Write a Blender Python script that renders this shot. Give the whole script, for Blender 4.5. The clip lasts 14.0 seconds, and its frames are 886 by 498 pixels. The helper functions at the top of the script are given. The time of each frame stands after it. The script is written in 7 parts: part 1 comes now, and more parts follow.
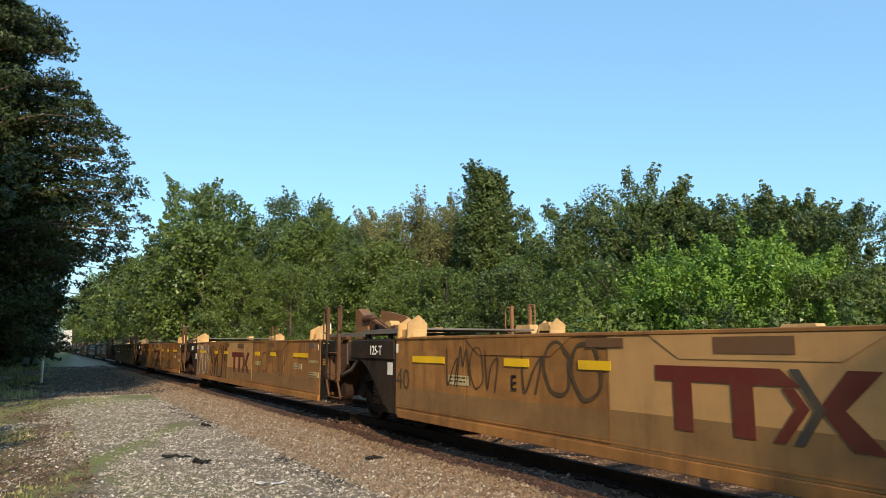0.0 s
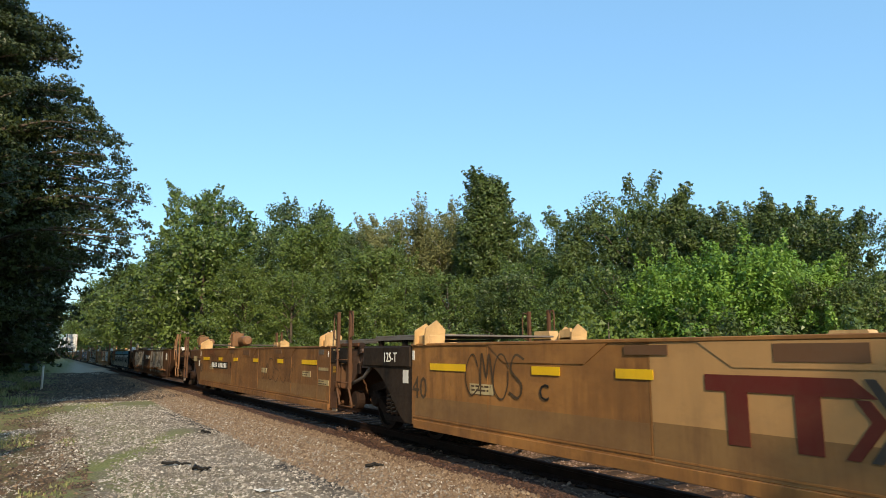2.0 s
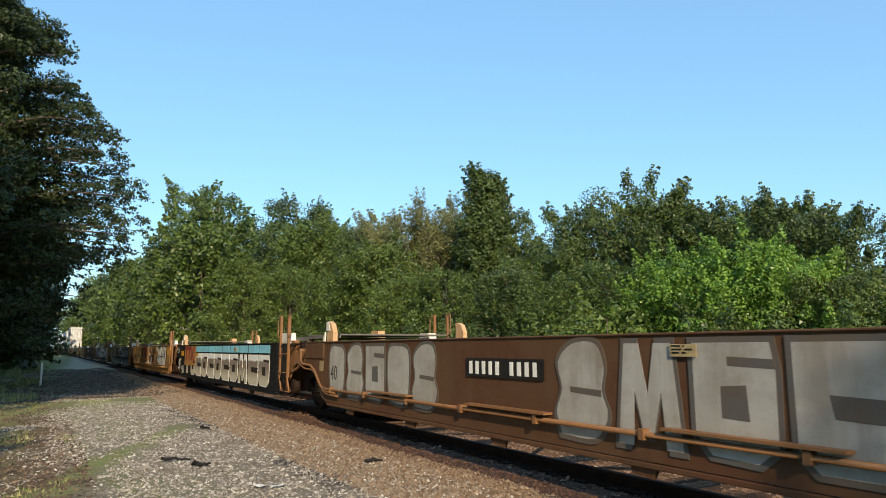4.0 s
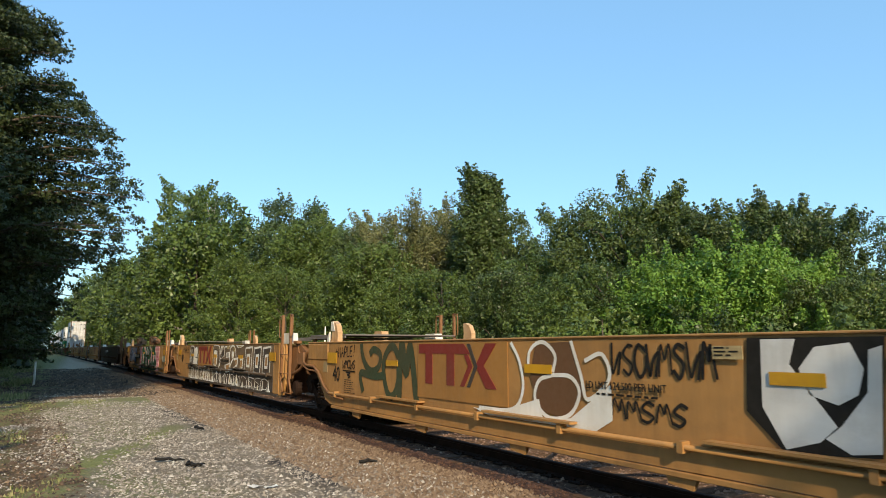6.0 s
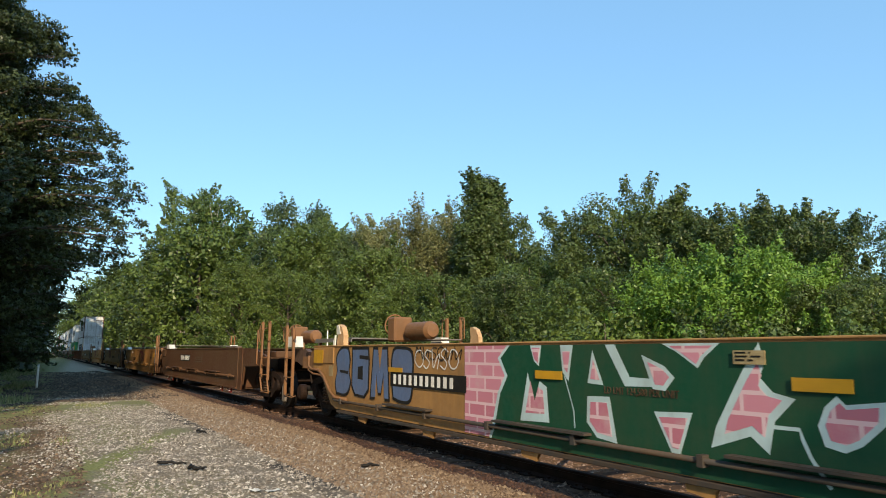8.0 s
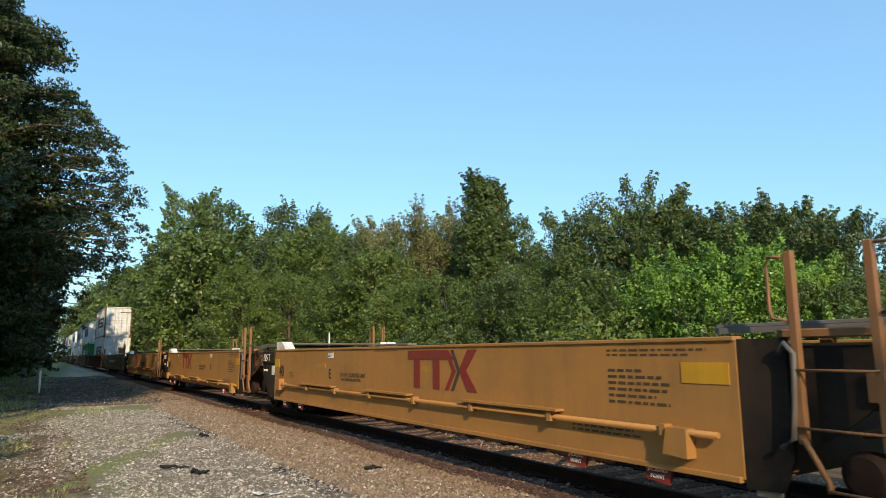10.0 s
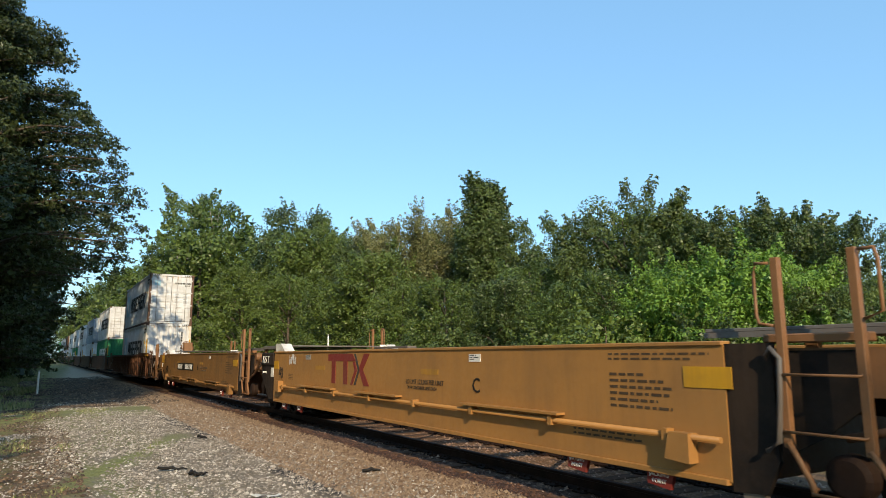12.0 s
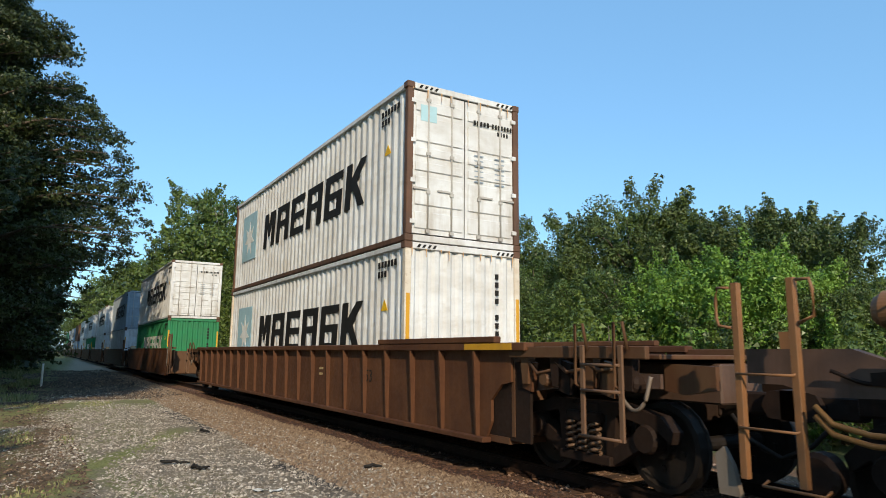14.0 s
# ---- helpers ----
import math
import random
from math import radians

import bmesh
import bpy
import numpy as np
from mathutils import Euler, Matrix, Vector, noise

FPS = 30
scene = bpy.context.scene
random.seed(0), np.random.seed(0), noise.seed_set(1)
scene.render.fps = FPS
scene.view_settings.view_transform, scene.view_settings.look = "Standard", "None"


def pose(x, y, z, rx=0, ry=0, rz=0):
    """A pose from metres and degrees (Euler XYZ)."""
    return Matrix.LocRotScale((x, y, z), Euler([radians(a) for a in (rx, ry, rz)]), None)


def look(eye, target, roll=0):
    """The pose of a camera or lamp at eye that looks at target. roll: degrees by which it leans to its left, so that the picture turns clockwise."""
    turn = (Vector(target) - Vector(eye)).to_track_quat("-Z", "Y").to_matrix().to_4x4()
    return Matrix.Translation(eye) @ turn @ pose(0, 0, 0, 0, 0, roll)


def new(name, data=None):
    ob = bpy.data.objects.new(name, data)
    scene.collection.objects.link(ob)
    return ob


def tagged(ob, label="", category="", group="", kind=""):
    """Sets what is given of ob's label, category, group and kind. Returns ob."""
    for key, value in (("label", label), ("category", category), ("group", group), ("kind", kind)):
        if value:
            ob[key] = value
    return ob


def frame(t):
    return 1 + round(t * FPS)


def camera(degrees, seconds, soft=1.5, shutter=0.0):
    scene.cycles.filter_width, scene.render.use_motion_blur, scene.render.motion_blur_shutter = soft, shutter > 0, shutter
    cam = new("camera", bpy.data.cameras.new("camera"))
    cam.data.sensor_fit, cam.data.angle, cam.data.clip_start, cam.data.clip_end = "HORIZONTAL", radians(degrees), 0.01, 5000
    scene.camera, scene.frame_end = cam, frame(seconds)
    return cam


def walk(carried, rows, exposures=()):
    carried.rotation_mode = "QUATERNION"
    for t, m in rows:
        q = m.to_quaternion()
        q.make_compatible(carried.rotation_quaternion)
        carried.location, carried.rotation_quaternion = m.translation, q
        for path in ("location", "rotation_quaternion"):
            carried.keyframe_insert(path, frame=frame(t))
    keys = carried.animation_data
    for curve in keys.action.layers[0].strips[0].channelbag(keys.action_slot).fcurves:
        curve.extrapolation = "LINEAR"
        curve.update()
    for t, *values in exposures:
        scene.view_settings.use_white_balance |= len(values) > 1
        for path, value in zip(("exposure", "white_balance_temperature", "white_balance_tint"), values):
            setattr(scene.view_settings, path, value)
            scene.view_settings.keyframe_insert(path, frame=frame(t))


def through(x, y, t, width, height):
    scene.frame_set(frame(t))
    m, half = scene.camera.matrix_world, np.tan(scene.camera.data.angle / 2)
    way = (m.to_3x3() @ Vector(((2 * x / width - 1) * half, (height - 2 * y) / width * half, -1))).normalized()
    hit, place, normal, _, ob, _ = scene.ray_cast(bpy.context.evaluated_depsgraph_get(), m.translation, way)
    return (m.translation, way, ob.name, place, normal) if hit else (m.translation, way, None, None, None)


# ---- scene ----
EYE = (0.0, 0.0, 1.30)
cam = camera(67.86, 14.0, soft=0.9, shutter=0.03)


def aim(heading, pitch, roll):
    """Heading in degrees from the track's far end (-x) towards +y."""
    h, p = radians(heading), radians(pitch)
    way = Vector((-math.cos(h) * math.cos(p), math.sin(h) * math.cos(p), math.sin(p)))
    return look(EYE, Vector(EYE) + way, roll)


# seconds, heading, pitch, roll of the hand-held camera
HELD = [
    (0.0, 31.055, 8.283, -0.203), (0.5, 30.999, 8.584, -0.231), (1.0, 30.987, 8.784, -0.15),
    (1.5, 30.935, 8.913, -0.008), (2.0, 30.981, 8.878, -0.087), (2.5, 30.954, 8.749, -0.115),
    (3.0, 30.97, 8.544, -0.161), (5.5, 31.417, 8.533, -0.175), (6.0, 31.485, 8.57, -0.008),
    (6.5, 31.404, 8.713, -0.094), (7.0, 31.344, 8.832, -0.032), (7.5, 31.325, 8.917, 0.054),
    (8.0, 31.258, 8.91, 0.135), (10.5, 31.177, 9.042, -0.48), (11.0, 31.209, 9.108, -0.35),
    (11.5, 31.192, 9.176, -0.109), (12.0, 31.23, 9.266, -0.11), (12.5, 31.128, 9.256, -0.081),
    (13.0, 31.024, 9.186, 0.373), (13.5, 30.935, 9.114, 0.479), (14.0, 30.901, 9.012, 0.535),
]
# the camera stops down and cools as the white boxes come near
walk(cam, [(t, aim(h, p, r)) for t, h, p, r in HELD],
     [(0.0, 0.70, 6500, 10), (12.0, 0.68, 6500, 10), (13.0, 0.63, 6420, 10), (14.0, 0.47, 6120, 10)])

# ---- light ----
SUN_EL, SUN_AZ = 27.0, -20.0        # elevation; direction to the sun, degrees from +x towards +y
world = bpy.data.worlds.new("sky")
scene.world = world
world.use_nodes = True
wn = world.node_tree
sky = wn.nodes.new("ShaderNodeTexSky")
sky.sky_type, sky.sun_disc = "NISHITA", False
sky.sun_elevation, sky.sun_rotation = radians(SUN_EL), radians(90 - SUN_AZ)
sky.air_density, sky.dust_density, sky.ozone_density = 1.2, 0.7, 2.5
tint = wn.nodes.new("ShaderNodeMix")
tint.data_type, tint.blend_type = "RGBA", "MULTIPLY"
tint.inputs[0].default_value = 1.0
tint.inputs[7].default_value = (0.77, 0.94, 1.0, 1)
wn.links.new(sky.outputs["Color"], tint.inputs[6])
even = wn.nodes.new("ShaderNodeMix")
even.data_type = "RGBA"
even.inputs[0].default_value = 0.5
even.inputs[7].default_value = (1.30, 2.62, 4.05, 1)
wn.links.new(tint.outputs[2], even.inputs[6])
wn.links.new(even.outputs[2], wn.nodes["Background"].inputs["Color"])
wn.nodes["Background"].inputs["Strength"].default_value = 0.15
sun_data = bpy.data.lights.new("sun", "SUN")
sun_data.energy, sun_data.angle, sun_data.color = 3.3, radians(0.6), (1.0, 0.82, 0.56)
sun = new("sun", sun_data)
e, a = radians(SUN_EL), radians(SUN_AZ)
SUN_WAY = Vector((math.cos(e) * math.cos(a), math.cos(e) * math.sin(a), math.sin(e)))
sun.matrix_world = look(SUN_WAY * 80, (0, 0, 0))

# ---- materials ----


def shader(name):
    m = bpy.data.materials.new(name)
    m.use_nodes = True
    t = m.node_tree
    return m, t, t.nodes["Principled BSDF"]


def node(t, kind, **values):
    n = t.nodes.new(kind)
    for k, v in values.items():
        n.inputs[k.replace("_", " ")].default_value = v
    return n


def coords(t, scale=1.0, stretch=(1, 1, 1)):
    c = t.nodes.new("ShaderNodeTexCoord")
    mp = t.nodes.new("ShaderNodeMapping")
    mp.inputs["Scale"].default_value = [scale * s for s in stretch]
    t.links.new(c.outputs["Object"], mp.inputs["Vector"])
    return mp.outputs["Vector"]


def noise_of(t, vec, scale, detail=6, rough=0.6):
    n = node(t, "ShaderNodeTexNoise", Scale=scale, Detail=detail, Roughness=rough)
    t.links.new(vec, n.inputs["Vector"])
    return n.outputs["Fac"]


def ramp(t, fac, lo, hi, a=0.0, b=1.0):
    n = t.nodes.new("ShaderNodeMapRange")
    for i, v in enumerate((lo, hi, a, b)):
        n.inputs[1 + i].default_value = v
    t.links.new(fac, n.inputs[0])
    return n.outputs[0]


def blend(t, fac, a, b, mode="MIX"):
    n = t.nodes.new("ShaderNodeMix")
    n.data_type, n.blend_type = "RGBA", mode
    for sock, v in ((n.inputs[0], fac), (n.inputs[6], a), (n.inputs[7], b)):
        if isinstance(v, (int, float)):
            sock.default_value = v
        elif isinstance(v, (tuple, list)):
            sock.default_value = (*v, 1)
        else:
            t.links.new(v, sock)
    return n.outputs[2]


def bump(t, bsdf, height, strength, distance=0.02):
    n = node(t, "ShaderNodeBump", Strength=strength, Distance=distance)
    t.links.new(height, n.inputs["Height"])
    t.links.new(n.outputs["Normal"], bsdf.inputs["Normal"])


def painted(name, colour, dirt=(0.12, 0.07, 0.035), amount=0.5, rust=(0.16, 0.055, 0.02), rusty=0.3, rough=0.55, metal=0.0):
    """Weathered paint on steel: streaks run down, stains, rust specks."""
    m, t, b = shader(name)
    streak = noise_of(t, coords(t, 1.0, (3.2, 3.2, 0.45)), 1.5, 6, 0.62)
    where = noise_of(t, coords(t, 1.0, (0.7, 0.7, 0.7)), 0.9, 4, 0.6)
    cloud = noise_of(t, coords(t, 1.0, (1, 1, 1.6)), 2.3, 7, 0.7)
    stain = noise_of(t, coords(t, 1.0, (0.5, 0.5, 1.2)), 1.3, 6, 0.6)
    speck = noise_of(t, coords(t, 1.0), 14.0, 8, 0.7)
    runs = t.nodes.new("ShaderNodeMath")
    runs.operation = "MULTIPLY"
    t.links.new(ramp(t, streak, 0.42, 0.66, 0, amount * 1.25), runs.inputs[0])
    t.links.new(ramp(t, where, 0.38, 0.58, 0.15, 1), runs.inputs[1])
    c = blend(t, runs.outputs[0], colour, dirt)
    c = blend(t, ramp(t, cloud, 0.50, 0.66, 0, amount * 0.6), c, dirt)
    c = blend(t, ramp(t, stain, 0.42, 0.60, 0, amount), c, [v * 0.35 + d * 0.65 for v, d in zip(colour, dirt)])
    c = blend(t, ramp(t, speck, 0.72 - 0.18 * rusty, 0.80, 0, min(1, rusty * 1.5)), c, rust)
    t.links.new(c, b.inputs["Base Color"])
    t.links.new(ramp(t, speck, 0.3, 0.7, rough - 0.1, rough + 0.2), b.inputs["Roughness"])
    b.inputs["Metallic"].default_value = metal
    b.inputs["Specular IOR Level"].default_value = 0.18 if sum(colour) < 0.2 else 0.4
    bump(t, b, streak, 0.12, 0.01)
    return m


def plain(name, colour, rough=0.6, metal=0.0, vary=0.25, scale=8.0):
    m, t, b = shader(name)
    n = noise_of(t, coords(t), scale, 6, 0.65)
    t.links.new(blend(t, ramp(t, n, 0.35, 0.7), [c * (1 - vary) for c in colour], [min(1, c * (1 + vary)) for c in colour]), b.inputs["Base Color"])
    b.inputs["Roughness"].default_value, b.inputs["Metallic"].default_value = rough, metal
    b.inputs["Specular IOR Level"].default_value = 0.15 if sum(colour) < 0.12 else 0.4
    bump(t, b, n, 0.1, 0.01)
    return m


def leafy(name, dark, light, through=0.35):
    m, t, b = shader(name)
    g = t.nodes.new("ShaderNodeNewGeometry")
    big = noise_of(t, coords(t), 0.55, 3)
    info = t.nodes.new("ShaderNodeObjectInfo")
    c = blend(t, g.outputs["Random Per Island"], dark, light)
    c = blend(t, ramp(t, big, 0.42, 0.60, 0.0, 0.5), c, [v * 0.75 for v in dark])
    c = blend(t, ramp(t, info.outputs["Random"], 0, 1, 0, 0.30), c, (light[0] * 1.12, light[1] * 1.0, light[2] * 0.8))
    t.links.new(c, b.inputs["Base Color"])
    b.inputs["Roughness"].default_value = 0.42
    b.inputs["Specular IOR Level"].default_value = 0.35
    tr = t.nodes.new("ShaderNodeBsdfTranslucent")
    t.links.new(c, tr.inputs["Color"])
    mix = t.nodes.new("ShaderNodeMixShader")
    mix.inputs[0].default_value = through
    t.links.new(b.outputs[0], mix.inputs[1])
    t.links.new(tr.outputs[0], mix.inputs[2])
    t.links.new(mix.outputs[0], t.nodes["Material Output"].inputs["Surface"])
    return m


TAN = painted("tan_paint", (0.37, 0.176, 0.045), amount=0.22, rusty=0.05)
TAN_OLD = painted("old_tan_paint", (0.36, 0.160, 0.042), dirt=(0.12, 0.052, 0.018), amount=0.8, rusty=0.3)
TAN_GRIMY = painted("grimy_tan_paint", (0.27, 0.122, 0.036), dirt=(0.095, 0.040, 0.015), amount=0.85, rusty=0.3)
TAN_DULL = painted("dull_tan_paint", (0.25, 0.118, 0.028), dirt=(0.10, 0.05, 0.018), amount=0.5, rusty=0.1)
TAN_PATCH = painted("repainted_tan", (0.47, 0.255, 0.095), amount=0.25, rusty=0.03)
TAN_SOILED = painted("soiled_tan_paint", (0.25, 0.135, 0.048), dirt=(0.13, 0.06, 0.025), amount=0.6, rusty=0.15)
TAN_B = painted("faded_tan_paint", (0.42, 0.215, 0.068), amount=0.35, rusty=0.12)
BROWN = painted("brown_paint", (0.095, 0.042, 0.022), amount=0.6, rusty=0.3)
OXIDE = painted("oxide_red_paint", (0.075, 0.032, 0.017), dirt=(0.15, 0.065, 0.028), amount=0.5, rust=(0.22, 0.085, 0.03), rusty=0.45)
ORANGE = painted("rusty_orange_steel", (0.25, 0.112, 0.042), amount=0.5, rusty=0.5)
HOOD = painted("guide_paint", (0.62, 0.38, 0.16), amount=0.35, rusty=0.35)
RUST_HOOD = painted("worn_guide_heavy_rust", (0.62, 0.40, 0.21), dirt=(0.34, 0.16, 0.06), amount=0.7, rust=(0.30, 0.13, 0.045), rusty=0.8)
WHITE_HOOD = painted("white_guide_paint", (0.72, 0.68, 0.60), amount=0.3, rusty=0.5)
RUSTBROWN = painted("rusty_brown_steel", (0.115, 0.066, 0.046), dirt=(0.05, 0.03, 0.02), amount=0.6, rusty=0.5)
BLACK = painted("black_paint", (0.012, 0.010, 0.009), dirt=(0.055, 0.034, 0.021), amount=0.6, rusty=0.2, rough=0.75)
# grimy steel, its colour lowered further to stand for shade under the cars
GRIME_SHADE = painted("grimy_shaded_steel", (0.013, 0.008, 0.006), dirt=(0.040, 0.020, 0.012), amount=0.5, rusty=0.3, rough=0.7)
BLACKSPRAY = painted("black_spray", (0.007, 0.007, 0.007), dirt=(0.02, 0.015, 0.012), amount=0.3, rusty=0.0, rough=0.6)
POSTWHITE = painted("rusty_white_post", (0.66, 0.62, 0.54), dirt=(0.42, 0.26, 0.12), amount=0.6, rust=(0.22, 0.09, 0.04), rusty=0.8)
SPRING = painted("rusty_springs", (0.13, 0.075, 0.045), amount=0.4, rusty=0.4)
GALV = painted("scuffed_bare_steel", (0.20, 0.16, 0.125), amount=0.6, rusty=0.4)
GREY = painted("grey_weathered_paint", (0.10, 0.095, 0.09), amount=0.5, rusty=0.2)
GRATE = painted("galvanised_walkway", (0.16, 0.15, 0.14), amount=0.4, rusty=0.3)
RED = painted("dark_red_paint", (0.21, 0.024, 0.018), amount=0.2, rusty=0.03)
RED_OLD = painted("old_dark_red_paint", (0.12, 0.022, 0.016), amount=0.3, rusty=0.05)
EMBLEM = painted("pale_blue_emblem", (0.40, 0.60, 0.66), amount=0.15, rusty=0.0)
YELLOW = painted("reflective_yellow", (0.85, 0.50, 0.01), amount=0.15, rusty=0.0, rough=0.35)
AMBER = painted("faded_amber_panel", (0.58, 0.30, 0.015), amount=0.2, rusty=0.0, rough=0.4)
WHITE = painted("white_lettering", (0.82, 0.80, 0.75), dirt=(0.35, 0.26, 0.16), amount=0.3, rusty=0.05)
CREAM = painted("cream_patch", (0.52, 0.40, 0.20), amount=0.6, rusty=0.05)
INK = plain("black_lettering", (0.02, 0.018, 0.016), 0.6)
BOXWHITE = painted("container_white", (0.68, 0.69, 0.70), dirt=(0.30, 0.24, 0.17), amount=0.42, rusty=0.34)
BOXGREEN = painted("container_green", (0.02, 0.20, 0.075), dirt=(0.05, 0.08, 0.05), amount=0.3, rusty=0.08)
BOXGREY = painted("container_grey", (0.30, 0.36, 0.42), dirt=(0.15, 0.14, 0.13), amount=0.3, rusty=0.1)
BOXRUST = painted("container_rusty_frame", (0.13, 0.065, 0.036), dirt=(0.05, 0.03, 0.02), amount=0.7, rusty=0.6)
SKYBLUE = painted("light_blue_emblem", (0.22, 0.55, 0.68), amount=0.15, rusty=0.0)
# wheel and rail steel, also coloured darker for the shade down there
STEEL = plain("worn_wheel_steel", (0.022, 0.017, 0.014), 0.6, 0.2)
RAILSTEEL = plain("rail_steel", (0.024, 0.013, 0.009), 0.7, 0.1, 0.4, 5)
TIE = painted("creosoted_wood", (0.06, 0.038, 0.026), dirt=(0.15, 0.08, 0.045), amount=0.7, rusty=0.2, rough=0.85)
BARK = plain("bark", (0.10, 0.075, 0.055), 0.9, 0, 0.5, 12)
PALE_BARK = plain("pale_bark", (0.34, 0.30, 0.25), 0.9, 0, 0.4, 12)
LEAF = leafy("leaf_mid_green", (0.036, 0.068, 0.014), (0.160, 0.225, 0.050), 0.18)
LEAF_BRIGHT = leafy("leaf_bright_green", (0.105, 0.215, 0.028), (0.225, 0.365, 0.062), 0.24)
LEAF_DARK = leafy("leaf_dark_green", (0.030, 0.052, 0.014), (0.120, 0.168, 0.044), 0.14)
LEAF_OLIVE = leafy("leaf_olive_brown", (0.085, 0.100, 0.034), (0.27, 0.27, 0.11), 0.2)
# oak and verge tree leaves: a dark green with their shade put in
LEAF_SHADE = leafy("leaf_shade_green", (0.030, 0.044, 0.014), (0.070, 0.092, 0.028), 0.2)

# ---- shapes ----


def part(name, bm, material, parent, label="", at=(0, 0, 0)):
    """Link a bmesh, or a mesh made before, as one mesh object under a thing or a part."""
    if isinstance(bm, bpy.types.Mesh):
        me = bm
    else:
        me = bpy.data.meshes.new(name)
        bm.to_mesh(me)
        bm.free()
        for m in material if isinstance(material, (list, tuple)) else [material]:
            me.materials.append(m)
    ob = new(name, me)
    ob.parent, ob.location = parent, at
    return tagged(ob, label) if label else ob


def box(bm, x0, x1, y0, y1, z0, z1, bevel=0.0, mi=0):
    r = bmesh.ops.create_cube(bm, size=1.0)
    for v in r["verts"]:
        v.co = ((x0 + x1) / 2 + v.co.x * (x1 - x0), (y0 + y1) / 2 + v.co.y * (y1 - y0), (z0 + z1) / 2 + v.co.z * (z1 - z0))
    faces = {f for v in r["verts"] for f in v.link_faces}
    if bevel:
        g = bmesh.ops.bevel(bm, geom=list({e for f in faces for e in f.edges}), offset=bevel, segments=1, affect="EDGES", profile=0.5)
        faces = {f for f in faces if f.is_valid} | set(g["faces"])
    for f in faces:
        f.material_index = mi
    return bm


def prism(bm, pts, y0, y1, mi=0):
    """A slab with the outline pts, in x and z, from y0 to y1."""
    front = [bm.verts.new((x, y0, z)) for x, z in pts]
    back = [bm.verts.new((x, y1, z)) for x, z in pts]
    made = [bm.faces.new(front), bm.faces.new(back[::-1])]
    for i in range(len(pts)):
        j = (i + 1) % len(pts)
        made.append(bm.faces.new((front[j], front[i], back[i], back[j])))
    for f in made:
        f.material_index = mi
    bmesh.ops.recalc_face_normals(bm, faces=made)
    return bm


def tube(bm, pts, r, n=8, mi=0):
    """A pipe along the points."""
    pts = [Vector(p) for p in pts]
    rings = []
    for i, p in enumerate(pts):
        d = (pts[min(i + 1, len(pts) - 1)] - pts[max(i - 1, 0)]).normalized()
        side = d.cross(Vector((0, 0, 1)) if abs(d.z) < 0.9 else Vector((1, 0, 0))).normalized()
        up = side.cross(d)
        rr = r[i] if isinstance(r, (list, tuple)) else r
        rings.append([bm.verts.new(p + rr * (math.cos(k * math.tau / n) * side + math.sin(k * math.tau / n) * up)) for k in range(n)])
    for a, b in zip(rings, rings[1:]):
        for k in range(n):
            f = bm.faces.new((a[k], a[(k + 1) % n], b[(k + 1) % n], b[k]))
            f.smooth, f.material_index = True, mi
    for ring, flip in ((rings[0], True), (rings[-1], False)):
        f = bm.faces.new(ring[::-1] if flip else ring)
        f.material_index = mi
    return bm


def lathe(bm, profile, axis="y", n=24, at=(0, 0, 0)):
    """Turn the profile (radius, along) round an axis."""
    rings = []
    for r, h in profile:
        ring = []
        for k in range(n):
            c, s = r * math.cos(k * math.tau / n), r * math.sin(k * math.tau / n)
            p = (c, h, s) if axis == "y" else (h, c, s) if axis == "x" else (c, s, h)
            ring.append(bm.verts.new(Vector(p) + Vector(at)))
        rings.append(ring)
    made = []
    for a, b in zip(rings, rings[1:]):
        made += [bm.faces.new((a[k], a[(k + 1) % n], b[(k + 1) % n], b[k])) for k in range(n)]
    made += [bm.faces.new(rings[0]), bm.faces.new(rings[-1])]
    bmesh.ops.recalc_face_normals(bm, faces=made)
    return bm


def mesh_of(name, verts, faces, materials, per_face=None):
    """A mesh from arrays, for what has very many small pieces; faces all of one size."""
    me = bpy.data.meshes.new(name)
    k = faces.shape[1]
    me.vertices.add(len(verts)), me.loops.add(faces.size), me.polygons.add(len(faces))
    me.vertices.foreach_set("co", np.asarray(verts, np.float32).ravel())
    me.loops.foreach_set("vertex_index", faces.astype(np.int32).ravel())
    me.polygons.foreach_set("loop_start", np.arange(0, faces.size, k, dtype=np.int32))
    me.polygons.foreach_set("loop_total", np.full(len(faces), k, np.int32))
    if per_face is not None:
        me.polygons.foreach_set("material_index", per_face.astype(np.int32))
    for m in materials:
        me.materials.append(m)
    me.update(calc_edges=True)
    return me


def words(text, size, material, parent, x, y, z, label="", facing="-y", squeeze=1.0, name="lettering"):
    """Writing in the built-in font, upright, facing -y or +x."""
    cu = bpy.data.curves.new("writing", "FONT")
    cu.body, cu.size, cu.extrude, cu.resolution_u = text, size, 0.003, 2
    tmp = bpy.data.objects.new("writing", cu)
    me = bpy.data.meshes.new_from_object(tmp)
    bpy.data.objects.remove(tmp)
    me.materials.clear()
    me.materials.append(material)
    me.transform(Matrix.Diagonal((squeeze, 1, 1, 1)))
    me.transform(Matrix.Rotation(radians(90), 4, "X"))
    if facing == "+x":
        me.transform(Matrix.Rotation(radians(90), 4, "Z"))
    ob = new(name, me)
    ob.parent, ob.location = parent, (x, y, z)
    return tagged(ob, label) if label else ob

# ---- ground ----
TRACK_Y, RAIL_Z = 6.37, -0.09


